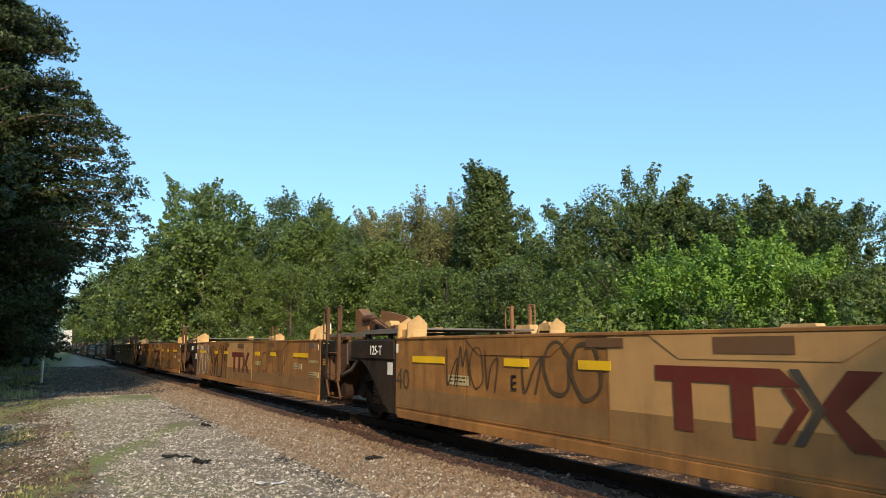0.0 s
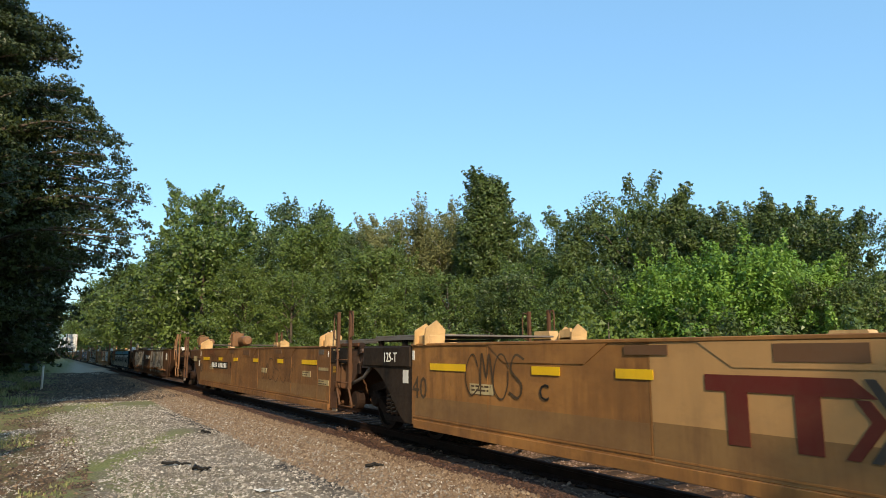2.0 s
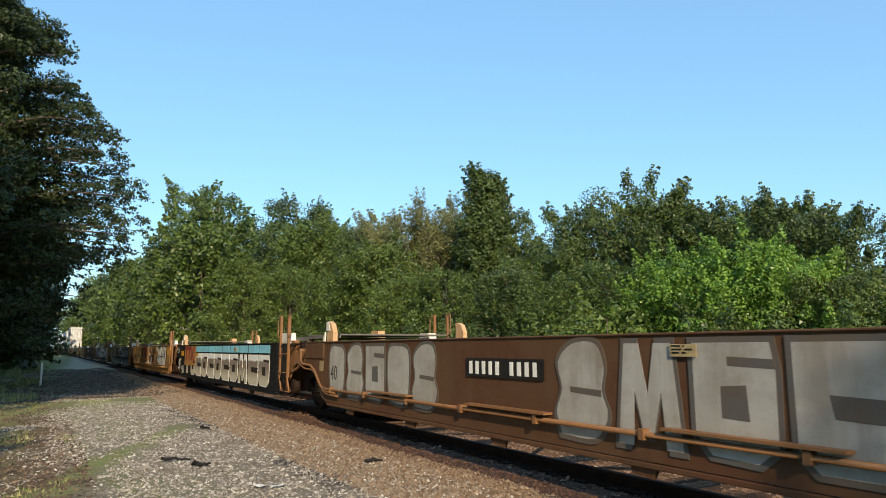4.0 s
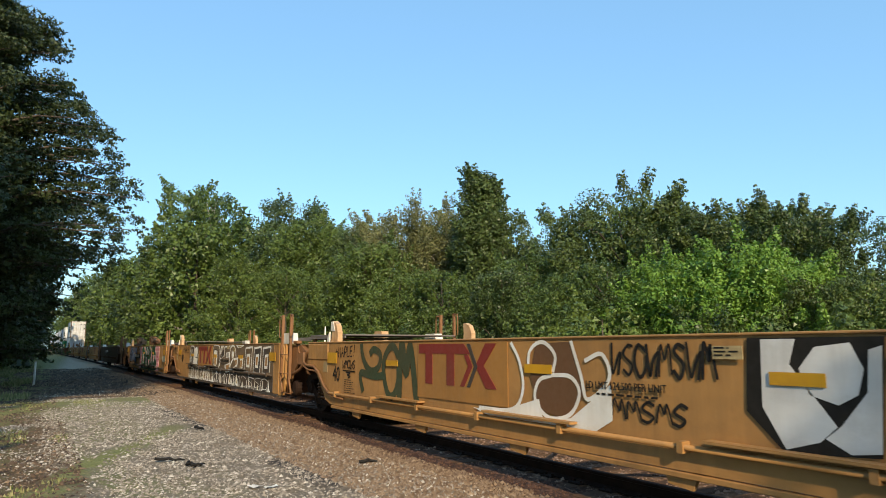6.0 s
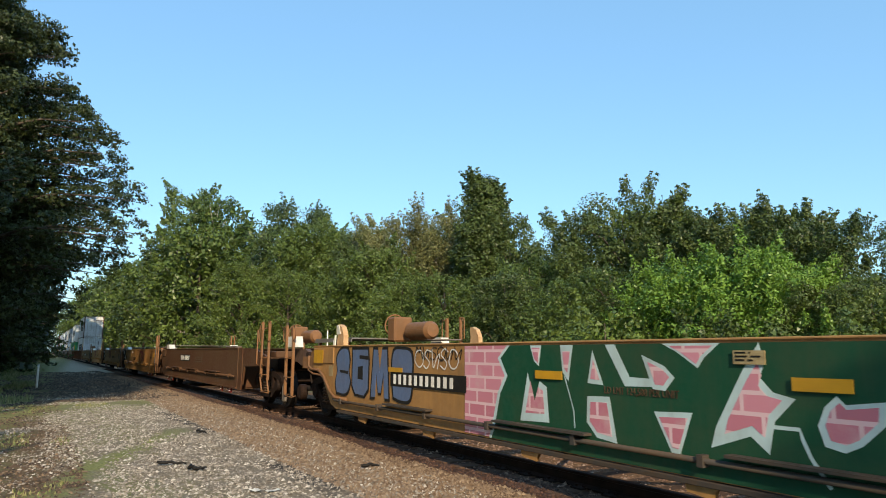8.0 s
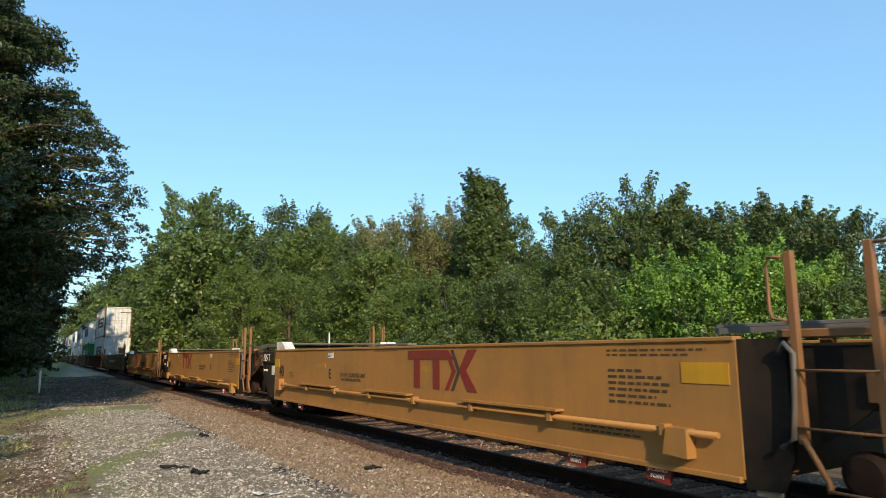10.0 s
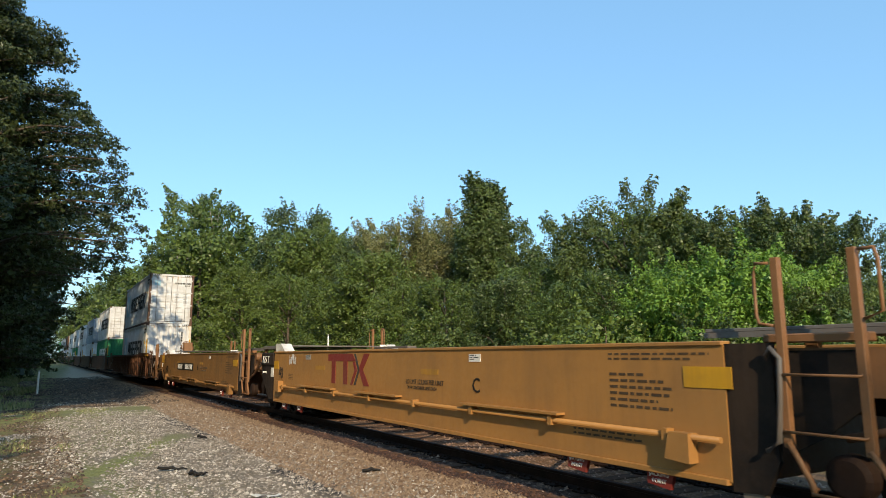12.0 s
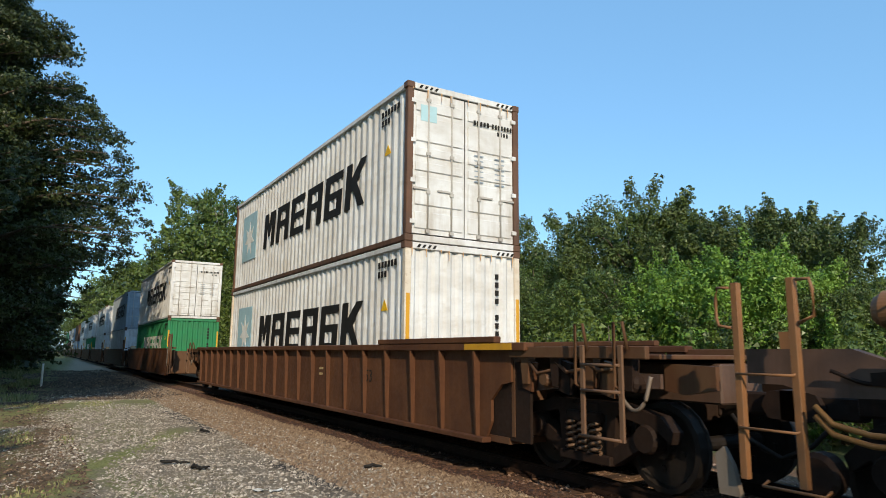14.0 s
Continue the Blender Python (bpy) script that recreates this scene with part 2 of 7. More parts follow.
def ground_height(x, y):
    """Level verge, a low ballast bank under the track, a ditch before the far trees."""
    d = abs(y - TRACK_Y)
    bank = max(0.0, min(1.0, (3.3 - d) / 1.3))
    bank = bank * bank * (3 - 2 * bank)
    z = -0.36 + 0.085 * bank
    if y < 0.6:
        z -= 0.10 * min(1, (0.6 - y) / 2.5)
    if y > 10:
        z -= 0.2 * min(1, (y - 10) / 3)
    near = max(0, 1 - math.hypot(x + 15, y) / 60)
    return z + near * (0.035 * noise.noise((x * 0.5, y * 0.7, 0)) + 0.02 * noise.noise((x * 1.7, y * 1.9, 3)))


def ground():
    xs = [-4000, -1500, -600, -300, -200] + [-150 + 2 * i for i in range(45)] + [-60 + 0.5 * i for i in range(140)] + [10 + 3 * i for i in range(10)] + [60, 150, 400, 1500, 4000]
    ys = [-4000, -1000, -300, -100, -50, -30, -20, -14] + [-10 + 0.5 * i for i in range(20)] + [0.25 * i for i in range(46)] + [12, 13, 15, 20, 30, 60, 150, 500, 1500, 4000]
    verts = np.array([(x, y, ground_height(x, y)) for x in xs for y in ys])
    k = len(ys)
    i, j = np.meshgrid(np.arange(len(xs) - 1), np.arange(k - 1), indexing="ij")
    a = (i * k + j).ravel()
    m, t, b = shader("gravel_and_grass")
    vec = coords(t)
    sep = t.nodes.new("ShaderNodeSeparateXYZ")
    t.links.new(vec, sep.inputs[0])
    wob = noise_of(t, vec, 0.7, 5)
    wob2 = noise_of(t, vec, 2.6, 6, 0.7)

    def shifted(amount):
        n = t.nodes.new("ShaderNodeMath")
        n.operation = "MULTIPLY_ADD"
        n.inputs[1].default_value = amount
        t.links.new(wob, n.inputs[0])
        t.links.new(sep.outputs["Y"], n.inputs[2])
        return n.outputs[0]
    pebble = node(t, "ShaderNodeTexVoronoi", Scale=22.0)
    t.links.new(vec, pebble.inputs["Vector"])
    fine = noise_of(t, vec, 30, 4)
    grey = blend(t, pebble.outputs["Distance"], (0.26, 0.22, 0.17), (0.12, 0.096, 0.07))
    grey = blend(t, ramp(t, wob2, 0.45, 0.7), grey, (0.20, 0.15, 0.095))
    rusty = blend(t, pebble.outputs["Distance"], (0.22, 0.13, 0.070), (0.09, 0.05, 0.028))
    grass = blend(t, wob2, (0.04, 0.065, 0.018), (0.13, 0.13, 0.05))
    c = blend(t, ramp(t, shifted(1.6), 3.9, 4.8), grey, rusty)
    # red-brown brake dust and grease along the rails, darkened further as shade from the train
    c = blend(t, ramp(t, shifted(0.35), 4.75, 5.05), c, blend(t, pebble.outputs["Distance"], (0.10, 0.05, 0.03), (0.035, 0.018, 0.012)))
    c = blend(t, ramp(t, shifted(0.2), 5.75, 6.0), c, rusty)
    # old oil-dark dirt on the gravel
    patch = noise_of(t, coords(t, 1.0, (0.35, 1.1, 1)), 0.8, 4)
    c = blend(t, ramp(t, patch, 0.60, 0.70, 0, 0.4), c, (0.12, 0.096, 0.072))
    # a dark streak of dirt along the track side
    streak = noise_of(t, coords(t, 1.0, (0.28, 0.6, 1)), 1.1, 4)
    lane = t.nodes.new("ShaderNodeMath")
    lane.operation = "MULTIPLY"
    t.links.new(ramp(t, shifted(0.5), 3.15, 3.35), lane.inputs[0])
    t.links.new(ramp(t, shifted(0.5), 3.65, 3.85, 1, 0), lane.inputs[1])
    both = t.nodes.new("ShaderNodeMath")
    both.operation = "MULTIPLY"
    t.links.new(lane.outputs[0], both.inputs[0])
    t.links.new(ramp(t, streak, 0.46, 0.56), both.inputs[1])
    c = blend(t, both.outputs[0], c, (0.045, 0.04, 0.036))
    # moss and short grass, then brown earth towards the trees
    moss = noise_of(t, coords(t, 1.0, (0.25, 0.9, 1)), 1.3, 6, 0.65)
    mossy = t.nodes.new("ShaderNodeMath")
    mossy.operation = "MULTIPLY"
    t.links.new(ramp(t, moss, 0.48, 0.58), mossy.inputs[0])
    t.links.new(ramp(t, shifted(2.0), 2.6, 3.6, 1, 0), mossy.inputs[1])
    c = blend(t, mossy.outputs[0], c, blend(t, wob2, (0.11, 0.12, 0.045), (0.22, 0.195, 0.10)))
    c = blend(t, ramp(t, shifted(2.0), 0.2, 1.6, 0.85, 0), c, blend(t, pebble.outputs["Distance"], (0.21, 0.15, 0.085), (0.10, 0.068, 0.04)))
    def times(*socks):
        out = socks[0]
        for k in socks[1:]:
            n = t.nodes.new("ShaderNodeMath")
            n.operation = "MULTIPLY"
            t.links.new(out, n.inputs[0])
            t.links.new(k, n.inputs[1])
            out = n.outputs[0]
        return out

    def slant(kx, ky, amount, off):
        """kx * x + ky * y + off, with a wandering edge."""
        n = t.nodes.new("ShaderNodeVectorMath")
        n.operation = "DOT_PRODUCT"
        n.inputs[1].default_value = (kx, ky, 0)
        t.links.new(vec, n.inputs[0])
        m2 = t.nodes.new("ShaderNodeMath")
        m2.operation = "MULTIPLY_ADD"
        m2.inputs[1].default_value = amount
        t.links.new(wob2, m2.inputs[0])
        t.links.new(n.outputs["Value"], m2.inputs[2])
        m3 = t.nodes.new("ShaderNodeMath")
        m3.inputs[1].default_value = off - amount / 2
        t.links.new(m2.outputs[0], m3.inputs[0])
        return m3.outputs[0]
    turf = blend(t, wob2, (0.10, 0.13, 0.035), (0.27, 0.25, 0.10))
    # brown earth and leaf litter on the low side of the verge
    c = blend(t, ramp(t, slant(0.0, 1.0, 1.2, 0.0), 0.1, 0.7, 0.9, 0), c, blend(t, wob2, (0.04, 0.026, 0.016), (0.17, 0.108, 0.058)))
    # a strip of turf that runs slantwise over the gravel, and a patch across the verge
    strip = slant(0.41, 1.0, 0.9, 3.71)
    c = blend(t, times(ramp(t, strip, -0.35, -0.1), ramp(t, strip, 0.15, 0.5, 1, 0), ramp(t, sep.outputs["X"], -16.5, -14.5), ramp(t, wob, 0.38, 0.52)), c, turf)
    across = slant(1.0, 0.5, 4.0, 0.0)
    c = blend(t, times(ramp(t, across, -26.5, -24), ramp(t, across, -21.0, -19.2, 1, 0), ramp(t, slant(0, 1, 1.0, 0), 3.2, 4.2, 1, 0), ramp(t, wob2, 0.36, 0.5, 0, 0.85)), c, turf)
    # soil under the big trees, coloured extra dark to deepen their shade, then a pale gravel lane with grass beside it
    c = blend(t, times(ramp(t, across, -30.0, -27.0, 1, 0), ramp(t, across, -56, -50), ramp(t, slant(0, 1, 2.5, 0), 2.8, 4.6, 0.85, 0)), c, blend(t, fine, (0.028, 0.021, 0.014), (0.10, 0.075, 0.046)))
    c = blend(t, times(ramp(t, sep.outputs["X"], -60, -54, 1, 0), ramp(t, slant(0.02, 1, 0.6, 1.4), 0.6, 1.1)), c, (0.42, 0.36, 0.27))
    c = blend(t, times(ramp(t, slant(0.045, 1.0, 4.5, 0.0), -1.7, -0.5, 1, 0), ramp(t, wob2, 0.34, 0.55, 0.3, 1)), c, turf)
    c = blend(t, ramp(t, sep.outputs["Y"], 9.5, 10.5), c, grass)
    t.links.new(c, b.inputs["Base Color"])
    b.inputs["Roughness"].default_value = 0.95
    b.inputs["Specular IOR Level"].default_value = 0.2
    bump(t, b, pebble.outputs["Distance"], 0.6, 0.03)
    me = mesh_of("ground", verts, np.stack([a, a + k, a + k + 1, a + 1], 1), [m])
    me.polygons.foreach_set("use_smooth", np.ones(len(me.polygons), bool))
    return tagged(new("ground", me), "grey gravel verge with grass and rusty ballast", "ground", kind="structure")


ground()


def stones():
    """Loose ballast and gravel, each stone a small angular solid."""
    rng = np.random.default_rng(5)
    base = np.array([(1, 0, 0), (-1, 0, 0), (0, 1, 0), (0, -1, 0), (0, 0, 1), (0, 0, -1)], float)
    tris = np.array([(0, 2, 4), (2, 1, 4), (1, 3, 4), (3, 0, 4)])  # bedded in the ground: no underside

    def strip(name, label, count, x0, x1, y0, y1, small, large, tone_a, tone_b, tone_c, anywhere=False):
        x = x1 - (x1 - x0) * rng.random(count) ** 1.5
        y = y0 + (y1 - y0) * rng.random(count)
        keep = np.array([noise.noise((px * 0.6, py * 0.9, 7)) for px, py in zip(x, y)]) + 0.75 * rng.random(count) - 0.24 * np.clip(1.0 - y, 0, 3) + 0.3 * (y > 3.3) - 1.2 * np.clip((-26.0 - x - 0.5 * y) / 3, 0, 1) * (y < 3.9) - 0.75 * np.exp(-((x + 0.5 * y + 22.8) / 1.6) ** 2) * (y < 3.4) - 0.7 * np.exp(-((y + 3.71 + 0.41 * x) / 0.28) ** 2) * (x > -15.5) - 0.35 * (y < 0.25) > -0.10
        if anywhere:
            keep = np.array([noise.noise((px * 0.5, py * 0.9, 4)) for px, py in zip(x, y)]) + 0.6 * rng.random(count) > 0.05
        x, y = x[keep], y[keep]
        n = len(x)
        z = np.array([ground_height(px, py) for px, py in zip(x, y)])
        size = small + (large - small) * rng.random(n) ** 2.2
        pts = base[None] * (0.7 + 0.6 * rng.random((n, 6, 1))) * (size[:, None] * (0.6 + 0.7 * rng.random((n, 3))))[:, None, :]
        pts += 0.25 * size[:, None, None] * (rng.random((n, 6, 3)) - 0.5)
        an = rng.random(n) * 6.28
        c, s = np.cos(an), np.sin(an)
        px, py = pts[..., 0] * c[:, None] - pts[..., 1] * s[:, None], pts[..., 0] * s[:, None] + pts[..., 1] * c[:, None]
        pts = np.stack([px, py, pts[..., 2] * 0.75], -1) + np.stack([x, y, z + size * 0.04], 1)[:, None, :]
        m, t, b = shader(name)
        g = t.nodes.new("ShaderNodeNewGeometry")
        cc = blend(t, ramp(t, g.outputs["Random Per Island"], 0.0, 0.6), tone_a, tone_b)
        cc = blend(t, ramp(t, g.outputs["Random Per Island"], 0.75, 1.0), cc, tone_c)
        t.links.new(cc, b.inputs["Base Color"])
        b.inputs["Roughness"].default_value = 0.9
        me = mesh_of(name, pts.reshape(-1, 3), (tris[None] + 6 * np.arange(n)[:, None, None]).reshape(-1, 3), [m])
        tagged(new(name, me), label, "stones", kind="stuff")

    strip("gravel", "loose pale grey crushed stone gravel", 96000, -32, -4.2, -1.8, 4.4, 0.011, 0.031, (0.10, 0.078, 0.055), (0.37, 0.305, 0.23), (0.68, 0.60, 0.49))
    strip("gravel", "loose grey gravel at the viewpoint", 16000, -4.6, 5.0, 0.2, 4.4, 0.011, 0.031, (0.10, 0.078, 0.055), (0.37, 0.305, 0.23), (0.68, 0.60, 0.49))
    strip("ballast", "rust-stained brown track ballast stones", 48000, -48, -3.0, 3.3, 4.8, 0.015, 0.040, (0.12, 0.068, 0.035), (0.25, 0.16, 0.09), (0.37, 0.26, 0.16))
    # rusty stones, coloured darker to deepen the shade at the train's foot
    strip("ballast", "rusty ballast stones beside the rail, darkened for the train's shade", 9000, -40, -3.0, 4.72, 5.3, 0.015, 0.034, (0.028, 0.013, 0.008), (0.085, 0.038, 0.020), (0.15, 0.072, 0.04))
    strip("ballast", "rust-stained ballast stones between the ties", 16000, -30, -2, 5.15, 8.6, 0.016, 0.036, (0.10, 0.055, 0.035), (0.24, 0.14, 0.09), (0.36, 0.25, 0.18))

    # clods, dead leaves and twigs on the shaded soil, in its shade-darkened tones
    strip("soil_clods", "soil clods and dead leaves toned dark for the shaded verge", 22000, -62, -25.5, -2.5, 4.4, 0.02, 0.075, (0.03, 0.02, 0.013), (0.10, 0.066, 0.04), (0.24, 0.17, 0.10), True)
    strip("leaf_litter", "brown dead leaves and earth on the low side of the verge", 16000, -27, -7.5, -2.6, 0.7, 0.012, 0.04, (0.035, 0.022, 0.014), (0.12, 0.072, 0.04), (0.28, 0.18, 0.10), True)


stones()


def grass():
    """Short blades on the verge and along the gravel's edge."""
    rng = np.random.default_rng(11)
    n = 110000
    x = -4 - 70 * rng.random(n) ** 1.4
    y = 3.4 - 10 * rng.random(n) ** 1.1
    keep = np.array([noise.noise((a * 0.3, b * 0.9, 2)) for a, b in zip(x, y)]) - 0.28 * np.clip(y + 0.6, 0, 4) + 1.0 * np.exp(-((y + 3.71 + 0.41 * x) / 0.30) ** 2) * (x > -15.5) + 0.9 * np.exp(-((x + 0.5 * y + 22.8) / 1.8) ** 2) * (y > -0.2) - 0.45 * (y > 0) > 0.0
    x, y = x[keep], y[keep]
    n = len(x)
    z = np.array([ground_height(a, b) for a, b in zip(x, y)])
    an, h = rng.random(n) * 6.28, (0.018 + 0.05 * rng.random(n) ** 2) * np.where(x < -26, 3.2, 1.0)
    w = (0.010 + 0.012 * rng.random(n)) * np.where(x < -26, 2.0, 1.0)
    lean = 0.7 * h * (rng.random(n) - 0.3)
    p = np.stack([x, y, z], 1)
    side = np.stack([np.cos(an), np.sin(an), 0 * an], 1) * w[:, None]
    tip = p + np.stack([np.sin(an) * lean, np.cos(an) * lean, h], 1)
    m, t, b = shader("grass_blades")
    g = t.nodes.new("ShaderNodeNewGeometry")
    cc = blend(t, g.outputs["Random Per Island"], (0.10, 0.135, 0.035), (0.30, 0.27, 0.12))
    t.links.new(cc, b.inputs["Base Color"])
    b.inputs["Roughness"].default_value = 0.8
    verts = np.stack([p - side, p + side, tip], 1).reshape(-1, 3)
    me = mesh_of("grass", verts, np.arange(3 * n).reshape(-1, 3), [m])
    tagged(new("grass", me), "short dry green and straw grass on the verge", "grass", kind="stuff")


grass()


def track():
    root = tagged(new("railway_track"), "rusty rails on dark wooden ties in ballast", "railway track", kind="structure")
    root.location = (0, TRACK_Y, RAIL_Z)
    for side in (-0.755, 0.755):
        bm = bmesh.new()
        prof = [(-0.07, -0.17), (0.07, -0.17), (0.07, -0.155), (0.012, -0.13), (0.012, -0.045), (0.037, -0.035), (0.037, -0.006), (0.028, 0), (-0.028, 0), (-0.037, -0.006), (-0.037, -0.035), (-0.012, -0.045), (-0.012, -0.13), (-0.07, -0.155)]
        a = [bm.verts.new((-420, side + y, z)) for y, z in prof]
        c = [bm.verts.new((60, side + y, z)) for y, z in prof]
        for i in range(len(prof)):
            j = (i + 1) % len(prof)
            bm.faces.new((a[i], a[j], c[j], c[i]))
        bmesh.ops.recalc_face_normals(bm, faces=bm.faces[:])
        part("rail", bm, RAILSTEEL, root)
    bm = bmesh.new()
    box(bm, -0.115, 0.115, -1.3, 1.3, -0.16, 0.0, 0.012)
    tie = part("tie", bm, TIE, root, at=(6, 0, -0.17))
    plate = bmesh.new()
    for side in (-0.755, 0.755):
        box(plate, -0.09, 0.09, side - 0.17, side + 0.17, 0.0, 0.02)
        for dx in (-0.06, 0.06):
            for dy in (-0.1, 0.1):
                box(plate, dx - 0.012, dx + 0.012, side + dy - 0.012, side + dy + 0.012, 0.02, 0.045)
    pl = part("tie_plate", plate, RAILSTEEL, root, at=(6, 0, -0.17))
    rng = random.Random(3)
    for i in range(1, 150):
        for src, nm in ((tie, "tie"), (pl, "tie_plate")):
            if nm == "tie_plate" and i > 60:
                continue
            ob = new(nm, src.data)
            ob.parent = root
            ob.location = (6 - 0.5 * i, rng.uniform(-0.04, 0.04) if nm == "tie" else 0, -0.17)
            if nm == "tie":
                ob.rotation_euler = (0, 0, rng.uniform(-0.02, 0.02))


track()

# ---- trees ----


def leaves(rng, centres, radii, axes, per, size, flat=0.7, inner=0):
    """Small leaf sprays on the outer side of each clump, and coarser ones inside the crown."""
    centres, radii, axes = np.asarray(centres), np.asarray(radii), np.asarray(axes)
    each = np.maximum(5, per * (radii / np.quantile(radii, 0.85)) ** 1.6).astype(int)
    n = int(each.sum())
    d = rng.normal(size=(n, 3))
    d = d / np.linalg.norm(d, axis=1)[:, None] + 0.42 * np.repeat(axes, each, 0)
    d /= np.linalg.norm(d, axis=1)[:, None]
    p = np.repeat(centres, each, 0) + d * (np.repeat(radii, each) * rng.random(n) ** 0.36)[:, None] * np.array([1, 1, flat])
    s = size * (0.6 + 0.8 * rng.random(n))
    if inner:
        pick = rng.integers(0, len(centres), inner)
        q = centres[pick] * (np.array([0.72, 0.72, 0.98]) * (1 - 0.25 * rng.random((inner, 1)))) + rng.normal(size=(inner, 3)) * radii[pick][:, None] * 0.5
        p, d, s = np.concatenate([p, q]), np.concatenate([d, rng.normal(size=(inner, 3))]), np.concatenate([s, size * 1.75 * (0.6 + 0.7 * rng.random(inner))])
        n += inner
    out = 0.9 * d + 0.5 * rng.normal(size=(n, 3)) + np.array([0, 0, 0.4])
    out /= np.linalg.norm(out, axis=1)[:, None]
    a = np.cross(out, rng.normal(size=(n, 3)))
    a /= np.linalg.norm(a, axis=1)[:, None]
    b = np.cross(out, a)
    s = s[:, None]
    verts = np.stack([p - a * s * 0.95, p + a * s * 0.5 + b * s * 0.55, p + a * s * 0.5 - b * s * 0.55], 1).reshape(-1, 3)
    return verts, np.arange(3 * n).reshape(-1, 3)


def tree_meshes(seed, height, width, clumps, per, size, leaf, bark, low=0.12, shape="round", spread=1.0, sprigs=0.5):
    """Trunk with limbs, and a crown of leaf sprays in uneven clumps. Base at the origin."""
    rng = np.random.default_rng(seed)
    rnd = random.Random(seed)
    bm = bmesh.new()
    r0 = 0.016 * height + 0.04
    lean = (rnd.uniform(-0.04, 0.04) * height, rnd.uniform(-0.04, 0.04) * height)
    spine = [(lean[0] * f * f, lean[1] * f * f, f * height * 0.93) for f in (0, 0.15, 0.35, 0.55, 0.75, 1)]
    tube(bm, spine, [r0 * k for k in (1.25, 1, 0.8, 0.58, 0.34, 0.1)], 8)
    centres, radii, axes = [], [], []
    limbs = max(8, int(height * 1.6))
    for i in range(clumps):
        f = rnd.random() ** 0.85
        zf = low + (1 - low) * f
        if shape == "cone":
            half = width / 2 * (1.05 - 0.9 * f)
        elif shape == "vase":
            half = width / 2 * (0.55 + 0.6 * math.sin(f * 2.6))
        else:
            half = width / 2 * (0.35 + 0.75 * math.sin(math.pi * min(1, 0.12 + 0.86 * f)) ** 0.8)
        an = rnd.random() * math.tau
        lump = 0.74 + 0.50 * noise.noise((math.cos(an) * 1.6 + seed, math.sin(an) * 1.6, f * 4)) + 0.12 * rnd.random()
        rr = half * lump * (0.5 + 0.5 * rnd.random() ** 0.5)
        x = lean[0] * zf * zf + rr * math.cos(an)
        y = lean[1] * zf * zf + rr * math.sin(an)
        z = zf * height * (0.97 if rr > half * 0.3 else 1.0)
        centres.append((x, y, z))
        radii.append(width * spread * (0.055 + 0.095 * rnd.random() ** 1.4))
        axes.append((math.cos(an) * 0.75, math.sin(an) * 0.75, 0.65))
        if i < limbs:
            zb = max(0.1, zf - 0.22) * height
            k = zb / (height * 0.93)
            s = Vector((lean[0] * k * k, lean[1] * k * k, zb))
            e = Vector((x, y, z))
            mid = s.lerp(e, 0.5) + Vector((0, 0, 0.05 * height))
            tube(bm, [s, mid, e], [r0 * 0.32, r0 * 0.2, r0 * 0.05], 5)
    # twigs that stand out of the outline, each a tapering row of leaves
    for i in range(int(clumps * sprigs)):
        k = rnd.randrange(clumps)
        c, r, a = Vector(centres[k]), radii[k], Vector(axes[k])
        way = (a + Vector((rnd.uniform(-0.5, 0.5), rnd.uniform(-0.5, 0.5), rnd.uniform(0.1, 0.9)))).normalized()
        for j in range(4):
            c2 = c + way * (r * (0.8 + 0.34 * j))
            centres.append(tuple(c2))
            radii.append(r * (0.42, 0.34, 0.26, 0.16)[j])
            axes.append(tuple(way))
    me = bpy.data.meshes.new("trunk")
    bm.to_mesh(me)
    bm.free()
    me.materials.append(bark)
    v, f = leaves(rng, centres, radii, axes, per, size, 0.72, clumps * 20)
    return me, mesh_of("crown", v, f, [leaf])


